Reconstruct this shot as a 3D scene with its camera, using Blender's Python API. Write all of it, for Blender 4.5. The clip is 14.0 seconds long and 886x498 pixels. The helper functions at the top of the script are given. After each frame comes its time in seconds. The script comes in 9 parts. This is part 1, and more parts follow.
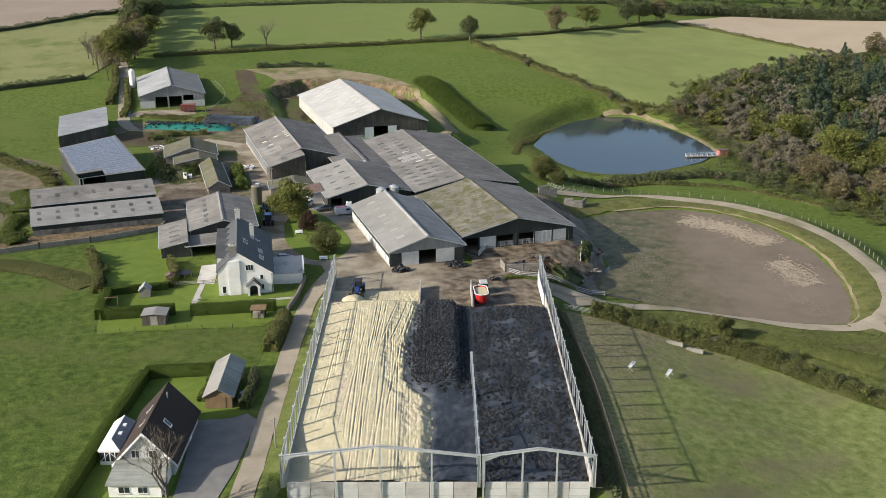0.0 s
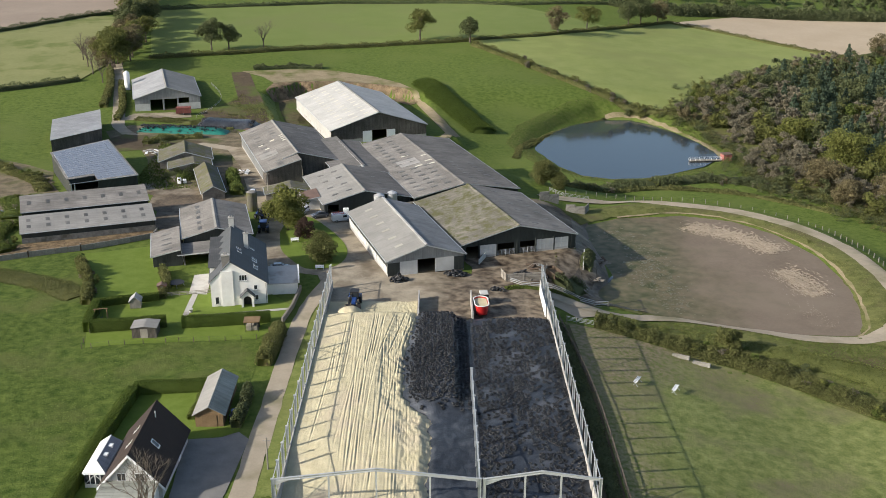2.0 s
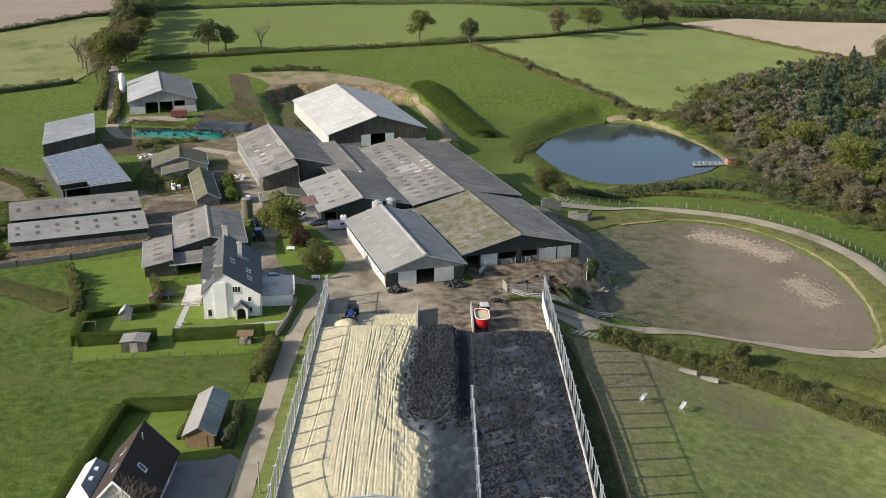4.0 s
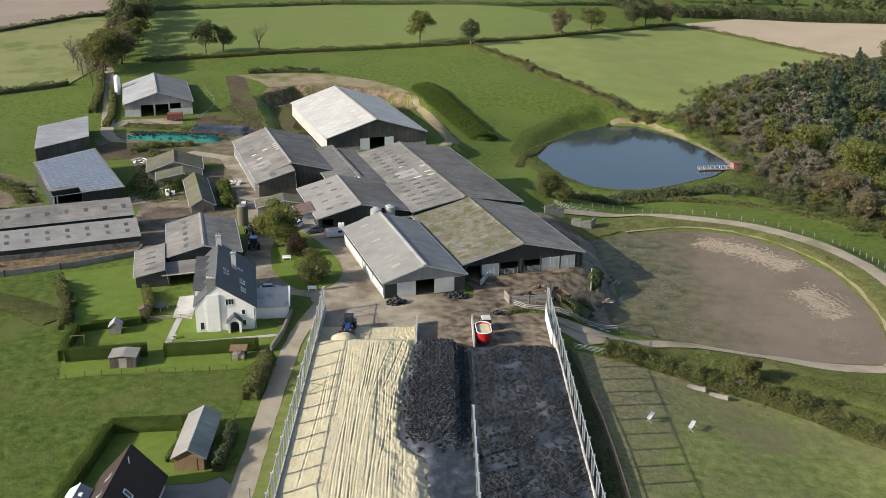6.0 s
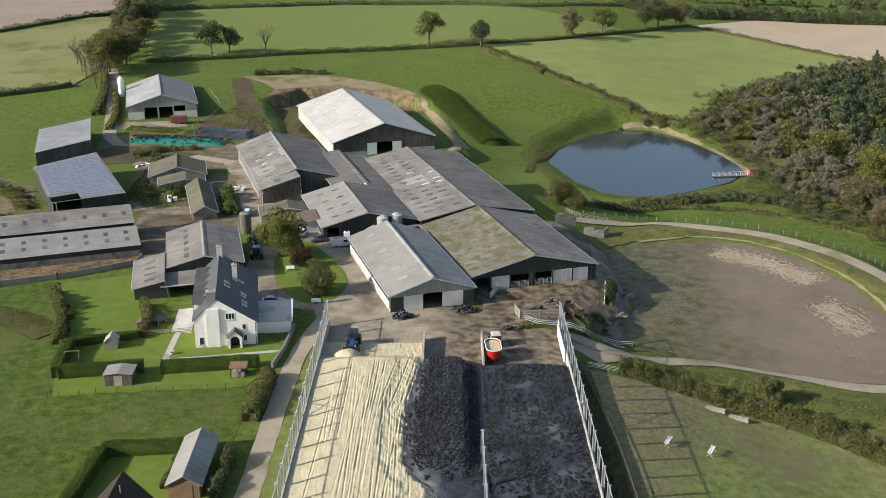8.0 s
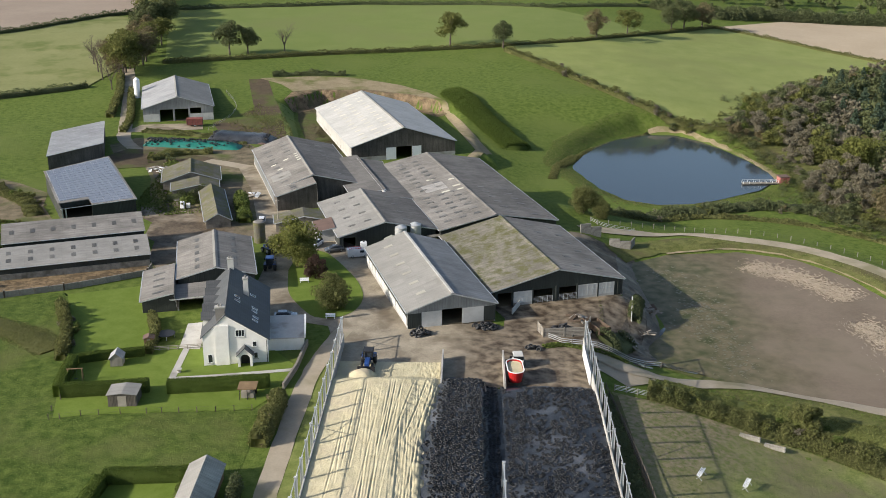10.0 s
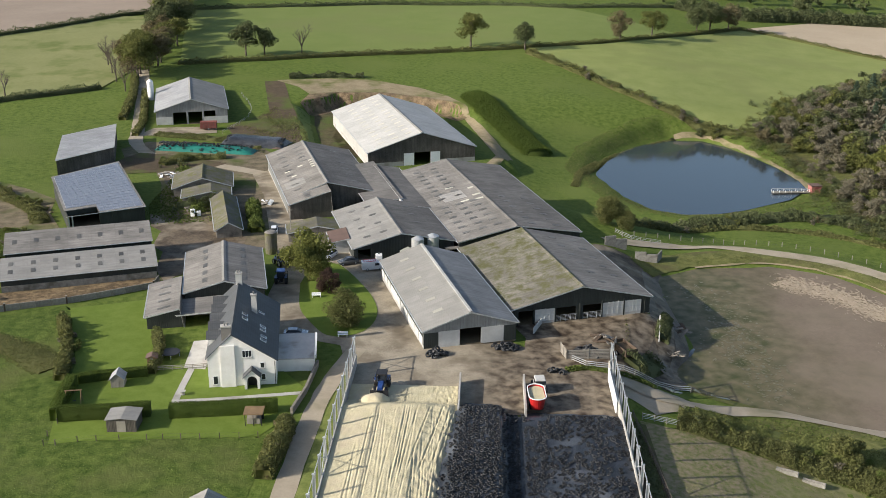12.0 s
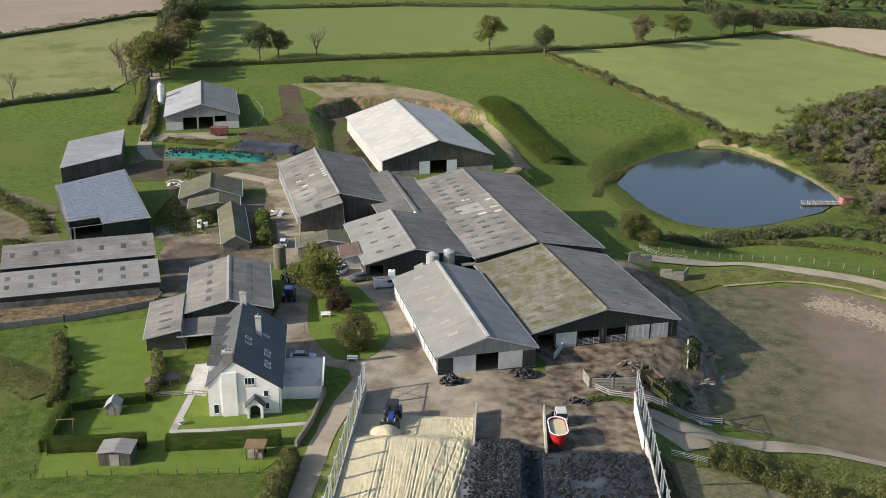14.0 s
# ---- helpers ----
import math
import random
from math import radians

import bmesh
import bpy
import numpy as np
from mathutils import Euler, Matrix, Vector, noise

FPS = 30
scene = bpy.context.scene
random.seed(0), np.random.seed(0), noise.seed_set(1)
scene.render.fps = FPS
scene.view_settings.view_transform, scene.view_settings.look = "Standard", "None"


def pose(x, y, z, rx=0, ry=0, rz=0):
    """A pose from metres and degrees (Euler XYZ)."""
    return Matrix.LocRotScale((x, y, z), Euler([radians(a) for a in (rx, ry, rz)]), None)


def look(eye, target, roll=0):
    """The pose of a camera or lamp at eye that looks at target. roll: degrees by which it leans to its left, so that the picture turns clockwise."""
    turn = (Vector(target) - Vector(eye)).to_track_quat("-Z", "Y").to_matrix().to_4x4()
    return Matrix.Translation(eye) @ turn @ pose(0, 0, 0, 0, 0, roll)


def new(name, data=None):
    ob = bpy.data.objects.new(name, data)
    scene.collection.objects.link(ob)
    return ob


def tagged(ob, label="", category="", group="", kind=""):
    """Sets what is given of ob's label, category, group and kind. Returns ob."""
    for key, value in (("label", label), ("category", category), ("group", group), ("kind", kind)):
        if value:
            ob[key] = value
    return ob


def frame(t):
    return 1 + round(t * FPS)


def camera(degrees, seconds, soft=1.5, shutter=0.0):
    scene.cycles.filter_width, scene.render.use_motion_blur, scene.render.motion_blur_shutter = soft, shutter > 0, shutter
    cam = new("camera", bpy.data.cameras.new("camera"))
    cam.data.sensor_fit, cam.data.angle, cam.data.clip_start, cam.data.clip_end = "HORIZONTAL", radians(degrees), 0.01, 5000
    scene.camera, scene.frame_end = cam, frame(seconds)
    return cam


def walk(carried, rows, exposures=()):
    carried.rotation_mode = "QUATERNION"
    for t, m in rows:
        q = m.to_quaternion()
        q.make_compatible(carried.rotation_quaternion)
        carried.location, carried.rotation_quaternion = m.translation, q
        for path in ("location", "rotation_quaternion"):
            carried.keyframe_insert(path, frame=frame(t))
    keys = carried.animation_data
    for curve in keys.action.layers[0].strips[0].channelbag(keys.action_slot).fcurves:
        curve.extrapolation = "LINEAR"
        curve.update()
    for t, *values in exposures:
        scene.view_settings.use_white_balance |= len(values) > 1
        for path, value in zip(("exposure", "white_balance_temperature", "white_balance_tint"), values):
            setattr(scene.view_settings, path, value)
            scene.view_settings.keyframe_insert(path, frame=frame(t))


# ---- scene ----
cam = camera(46.00, 14.0, soft=0.8)
# seconds, eye, heading (left of +y), pitch, lean to the left
PATH = [
    (0, 3.15, -58.80, 77.98, -0.427, -19.631, 0.153),
    (3, 3.32, -49.59, 77.83, -0.454, -19.657, 0.212),
    (5.5, 3.44, -41.52, 77.83, -0.440, -19.709, 0.253),
    (7, 3.51, -36.31, 77.78, -0.295, -19.760, 0.301),
    (8, 3.47, -32.37, 77.79, 0.059, -19.785, 0.365),
    (10.5, 3.37, -21.11, 77.44, 1.528, -19.886, 0.417),
    (12, 3.26, -13.78, 77.17, 2.334, -19.931, 0.453),
    (14, 2.91, -3.16, 76.83, 3.305, -19.937, 0.524),
]


def aim(x, y, z, yaw, pitch, roll):
    a, b = radians(yaw), radians(pitch)
    ahead = Vector((-math.sin(a) * math.cos(b), math.cos(a) * math.cos(b), math.sin(b)))
    eye = Vector((x, y, z))
    return look(eye, eye + ahead * 10, roll)


walk(cam, [(t, aim(*row)) for t, *row in PATH])

# ---- light: low autumn sun from the left, slightly behind the camera ----
SUN_EL = 25.0
TO_SUN = Vector((-0.93, -0.37, 0)).normalized() * math.cos(radians(SUN_EL)) + Vector((0, 0, math.sin(radians(SUN_EL))))
world = bpy.data.worlds.new("sky")
scene.world = world
world.use_nodes = True
wn = world.node_tree
sky = wn.nodes.new("ShaderNodeTexSky")
sky.sky_type = "NISHITA"
sky.sun_disc = False
sky.sun_elevation = radians(SUN_EL)
sky.sun_rotation = math.atan2(TO_SUN.x, TO_SUN.y)
sky.air_density, sky.dust_density, sky.ozone_density = 1.0, 2.0, 1.0
wn.nodes["Background"].inputs["Strength"].default_value = 0.13
wn.links.new(sky.outputs["Color"], wn.nodes["Background"].inputs["Color"])
sun = bpy.data.lights.new("sun", "SUN")
sun.energy, sun.angle, sun.color = 5.0, radians(0.5), (1.0, 0.93, 0.83)
sun_ob = new("sun", sun)
sun_ob.matrix_world = look((0, 0, 200), tuple(Vector((0, 0, 200)) - TO_SUN))
scene.view_settings.exposure = 0.43


# ---- helpers for meshes ----
def smooth(a, b, t):
    t = min(1.0, max(0.0, (t - a) / (b - a)))
    return t * t * (3 - 2 * t)


def thing(name, m, label, category, group="", kind=""):
    ob = new(name)
    ob.empty_display_size = 0.5
    ob.matrix_basis = m
    return tagged(ob, label, category, group, kind)


def mesh_of(name, bm, material, shade=False):
    me = bpy.data.meshes.new(name)
    bm.normal_update()
    bm.to_mesh(me)
    bm.free()
    me.materials.append(material)
    if shade:
        for p in me.polygons:
            p.use_smooth = True
    return me


def part(name, bm, material, parent=None, label="", shade=False, m=None):
    ob = new(name, bm if isinstance(bm, bpy.types.Mesh) else mesh_of(name, bm, material, shade))
    if parent is not None:
        ob.parent = parent
    if m is not None:
        ob.matrix_basis = m
    return tagged(ob, label)


def box(bm, x0, x1, y0, y1, z0, z1, bevel=0.0):
    m = pose((x0 + x1) / 2, (y0 + y1) / 2, (z0 + z1) / 2) @ Matrix.Diagonal((abs(x1 - x0), abs(y1 - y0), abs(z1 - z0), 1))
    r = bmesh.ops.create_cube(bm, size=1, matrix=m)
    if bevel:
        es = list({e for v in r["verts"] for e in v.link_edges})
        bmesh.ops.bevel(bm, geom=es, offset=bevel, segments=2, affect="EDGES")
    return bm


def boxes(*bs, bevel=0.0):
    bm = bmesh.new()
    for b in bs:
        box(bm, *b, bevel=bevel)
    return bm


def prism(bm, poly, y0, y1):
    """A closed solid: the outline poly of (x, z) drawn out from y0 to y1."""
    a = [bm.verts.new((x, y0, z)) for x, z in poly]
    b = [bm.verts.new((x, y1, z)) for x, z in poly]
    fs = [bm.faces.new(a), bm.faces.new(b[::-1])]
    n = len(poly)
    for i in range(n):
        fs.append(bm.faces.new((a[i], b[i], b[(i + 1) % n], a[(i + 1) % n])))
    bmesh.ops.recalc_face_normals(bm, faces=fs)
    return bm


def beam(bm, p, q, w=0.2, d=0.2):
    """A straight bar from p to q."""
    p, q = Vector(p), Vector(q)
    v = q - p
    m = Matrix.Translation((p + q) / 2) @ v.to_track_quat("Z", "Y").to_matrix().to_4x4() @ Matrix.Diagonal((w, d, v.length, 1))
    bmesh.ops.create_cube(bm, size=1, matrix=m)
    return bm


def tube(bm, p, q, r0, r1=None, n=8):
    p, q = Vector(p), Vector(q)
    v = q - p
    m = Matrix.Translation((p + q) / 2) @ v.to_track_quat("Z", "Y").to_matrix().to_4x4()
    bmesh.ops.create_cone(bm, cap_ends=True, segments=n, radius1=r0, radius2=r0 if r1 is None else r1, depth=v.length, matrix=m)
    return bm


def from_arrays(name, verts, faces, material, shade=False):
    me = bpy.data.meshes.new(name)
    me.from_pydata(verts.tolist() if hasattr(verts, "tolist") else verts, [], faces.tolist() if hasattr(faces, "tolist") else faces)
    me.materials.append(material)
    if shade:
        for p in me.polygons:
            p.use_smooth = True
    me.update()
    return me


# ---- materials ----
def stuff_mat(name, c1, c2, rough=0.85, scale=0.5, fine=6.0, bump=0.3, metal=0.0, c3=None, spread=0.5, per_object=0.0, island=0.0, coarse=0.06, dist=0.05, spec=0.3):
    """Noise at three scales between c1 and c2, with patches of c3, fine relief and slight changes of roughness."""
    m = bpy.data.materials.new(name)
    m.use_nodes = True
    nt = m.node_tree
    N, Lk = nt.nodes, nt.links
    b = N["Principled BSDF"]
    tc = N.new("ShaderNodeTexCoord")

    def noise_tex(s, detail=6.0):
        t = N.new("ShaderNodeTexNoise")
        t.inputs["Scale"].default_value = s
        t.inputs["Detail"].default_value = detail
        t.inputs["Roughness"].default_value = 0.6
        Lk.new(tc.outputs["Object"], t.inputs["Vector"])
        return t

    n1, n2, n3 = noise_tex(scale), noise_tex(fine), noise_tex(coarse, 3.0)
    add = N.new("ShaderNodeMath")
    add.operation = "MULTIPLY_ADD"
    Lk.new(n2.outputs["Fac"], add.inputs[0])
    add.inputs[1].default_value = 0.5
    Lk.new(n1.outputs["Fac"], add.inputs[2])
    mr = N.new("ShaderNodeMapRange")
    mr.inputs["From Min"].default_value = 0.75 - spread / 2
    mr.inputs["From Max"].default_value = 0.75 + spread / 2
    Lk.new(add.outputs[0], mr.inputs["Value"])
    mix = N.new("ShaderNodeMix")
    mix.data_type = "RGBA"
    mix.inputs[6].default_value = (*c1, 1)
    mix.inputs[7].default_value = (*c2, 1)
    Lk.new(mr.outputs["Result"], mix.inputs[0])
    out = mix.outputs[2]
    if c3:
        r3 = N.new("ShaderNodeMapRange")
        r3.inputs["From Min"].default_value = 0.5
        r3.inputs["From Max"].default_value = 0.68
        Lk.new(n3.outputs["Fac"], r3.inputs["Value"])
        mx = N.new("ShaderNodeMix")
        mx.data_type = "RGBA"
        mx.inputs[7].default_value = (*c3, 1)
        Lk.new(out, mx.inputs[6])
        Lk.new(r3.outputs["Result"], mx.inputs[0])
        out = mx.outputs[2]
    if per_object or island:
        src = N.new("ShaderNodeObjectInfo" if per_object else "ShaderNodeNewGeometry")
        hsv = N.new("ShaderNodeHueSaturation")
        rr = N.new("ShaderNodeMapRange")
        k = per_object or island
        rr.inputs["To Min"].default_value, rr.inputs["To Max"].default_value = 1 - k, 1 + k
        Lk.new(src.outputs["Random" if per_object else "Random Per Island"], rr.inputs["Value"])
        Lk.new(rr.outputs["Result"], hsv.inputs["Value"])
        Lk.new(out, hsv.inputs["Color"])
        out = hsv.outputs["Color"]
    Lk.new(out, b.inputs["Base Color"])
    rg = N.new("ShaderNodeMapRange")
    rg.inputs["To Min"].default_value, rg.inputs["To Max"].default_value = max(0.02, rough - 0.12), min(1, rough + 0.1)
    Lk.new(n1.outputs["Fac"], rg.inputs["Value"])
    Lk.new(rg.outputs["Result"], b.inputs["Roughness"])
    b.inputs["Metallic"].default_value = metal
    b.inputs["Specular IOR Level"].default_value = spec
    if bump:
        bp = N.new("ShaderNodeBump")
        bp.inputs["Strength"].default_value = bump
        bp.inputs["Distance"].default_value = dist
        Lk.new(add.outputs[0], bp.inputs["Height"])
        Lk.new(bp.outputs["Normal"], b.inputs["Normal"])
    return m


def sheet_mat(name, c1, c2, c3=None, rough=0.7, metal=0.0, pitch=1.0, rows=2.4, axis="y", joint=0.82, streak=0.35, wave=3.0, moss=None, moss_at=0.55, spec=0.3):
    """Profiled cladding: single sheets of slightly different age, dark laps, streaks down the slope, corrugations in relief."""
    m = stuff_mat(name, c1, c2, rough, 0.35, 5.0, 0.0, metal, None, 0.6, spec=spec)
    nt = m.node_tree
    N, Lk = nt.nodes, nt.links
    b = N["Principled BSDF"]
    old = b.inputs["Base Color"].links[0].from_socket
    tc = N.new("ShaderNodeTexCoord")
    sep = N.new("ShaderNodeSeparateXYZ")
    Lk.new(tc.outputs["Object"], sep.inputs[0])
    com = N.new("ShaderNodeCombineXYZ")
    along, down = ("Y", "X") if axis == "y" else (("X", "Z") if axis == "x" else ("Y", "Z"))
    Lk.new(sep.outputs[along], com.inputs["X"])
    Lk.new(sep.outputs[down], com.inputs["Y"])
    br = N.new("ShaderNodeTexBrick")
    br.offset = 0.0
    br.inputs["Color1"].default_value = (1.05, 1.05, 1.05, 1)
    br.inputs["Color2"].default_value = (0.95, 0.95, 0.95, 1)
    br.inputs["Mortar"].default_value = (joint, joint, joint, 1)
    br.inputs["Scale"].default_value = 1.0
    br.inputs["Mortar Size"].default_value = 0.03
    br.inputs["Mortar Smooth"].default_value = 0.6
    br.inputs["Brick Width"].default_value = pitch
    br.inputs["Row Height"].default_value = rows
    Lk.new(com.outputs[0], br.inputs["Vector"])
    mul = N.new("ShaderNodeMix")
    mul.data_type, mul.blend_type = "RGBA", "MULTIPLY"
    mul.inputs[0].default_value = 1.0
    Lk.new(old, mul.inputs[6])
    Lk.new(br.outputs["Color"], mul.inputs[7])
    out = mul.outputs[2]
    st = N.new("ShaderNodeTexNoise")
    mp = N.new("ShaderNodeMapping")
    mp.inputs["Scale"].default_value = (1.6, 0.18, 1)
    Lk.new(com.outputs[0], mp.inputs["Vector"])
    Lk.new(mp.outputs[0], st.inputs["Vector"])
    st.inputs["Scale"].default_value = 1.0
    st.inputs["Detail"].default_value = 5.0
    sr = N.new("ShaderNodeMapRange")
    sr.inputs["From Min"].default_value, sr.inputs["From Max"].default_value = 0.35, 0.7
    sr.inputs["To Min"].default_value, sr.inputs["To Max"].default_value = 1 + streak * 0.3, 1 - streak * 0.42
    Lk.new(st.outputs["Fac"], sr.inputs["Value"])
    hs = N.new("ShaderNodeHueSaturation")
    Lk.new(sr.outputs["Result"], hs.inputs["Value"])
    Lk.new(out, hs.inputs["Color"])
    out = hs.outputs["Color"]
    blot = N.new("ShaderNodeTexNoise")
    blot.inputs["Scale"].default_value, blot.inputs["Detail"].default_value = 0.12, 9.0
    blot.inputs["Roughness"].default_value = 0.65
    Lk.new(tc.outputs["Object"], blot.inputs["Vector"])
    br2 = N.new("ShaderNodeMapRange")
    br2.inputs["From Min"].default_value, br2.inputs["From Max"].default_value = 0.36, 0.64
    br2.inputs["To Min"].default_value, br2.inputs["To Max"].default_value = 1 - streak * 0.45, 1 + streak * 0.45
    Lk.new(blot.outputs["Fac"], br2.inputs["Value"])
    hb = N.new("ShaderNodeHueSaturation")
    Lk.new(br2.outputs["Result"], hb.inputs["Value"])
    Lk.new(out, hb.inputs["Color"])
    out = hb.outputs["Color"]
    if moss:
        mn = N.new("ShaderNodeTexNoise")
        mn.inputs["Scale"].default_value = 0.42
        mn.inputs["Detail"].default_value = 9.0
        mn.inputs["Roughness"].default_value = 0.72
        Lk.new(tc.outputs["Object"], mn.inputs["Vector"])
        mm = N.new("ShaderNodeMapRange")
        mm.inputs["From Min"].default_value, mm.inputs["From Max"].default_value = moss_at - 0.06, moss_at + 0.1
        Lk.new(mn.outputs["Fac"], mm.inputs["Value"])
        mz = N.new("ShaderNodeMix")
        mz.data_type = "RGBA"
        mz.inputs[7].default_value = (*moss, 1)
        Lk.new(mm.outputs["Result"], mz.inputs[0])
        Lk.new(out, mz.inputs[6])
        out = mz.outputs[2]
    Lk.new(out, b.inputs["Base Color"])
    wv = N.new("ShaderNodeMath")
    wv.operation = "MULTIPLY"
    wv.inputs[1].default_value = 2 * math.pi * wave
    Lk.new(sep.outputs[along], wv.inputs[0])
    sn = N.new("ShaderNodeMath")
    sn.operation = "SINE"
    Lk.new(wv.outputs[0], sn.inputs[0])
    bp = N.new("ShaderNodeBump")
    bp.inputs["Strength"].default_value = 0.35
    bp.inputs["Distance"].default_value = 0.03
    Lk.new(sn.outputs[0], bp.inputs["Height"])
    Lk.new(bp.outputs["Normal"], b.inputs["Normal"])
    return m


def glossy_mat(name, colour, rough=0.2, metal=0.0, coat=0.0):
    m = stuff_mat(name, tuple(c * 0.92 for c in colour), tuple(min(1, c * 1.06) for c in colour), rough, 1.2, 9.0, 0.0, metal, spec=0.5)
    m.node_tree.nodes["Principled BSDF"].inputs["Coat Weight"].default_value = coat
    return m


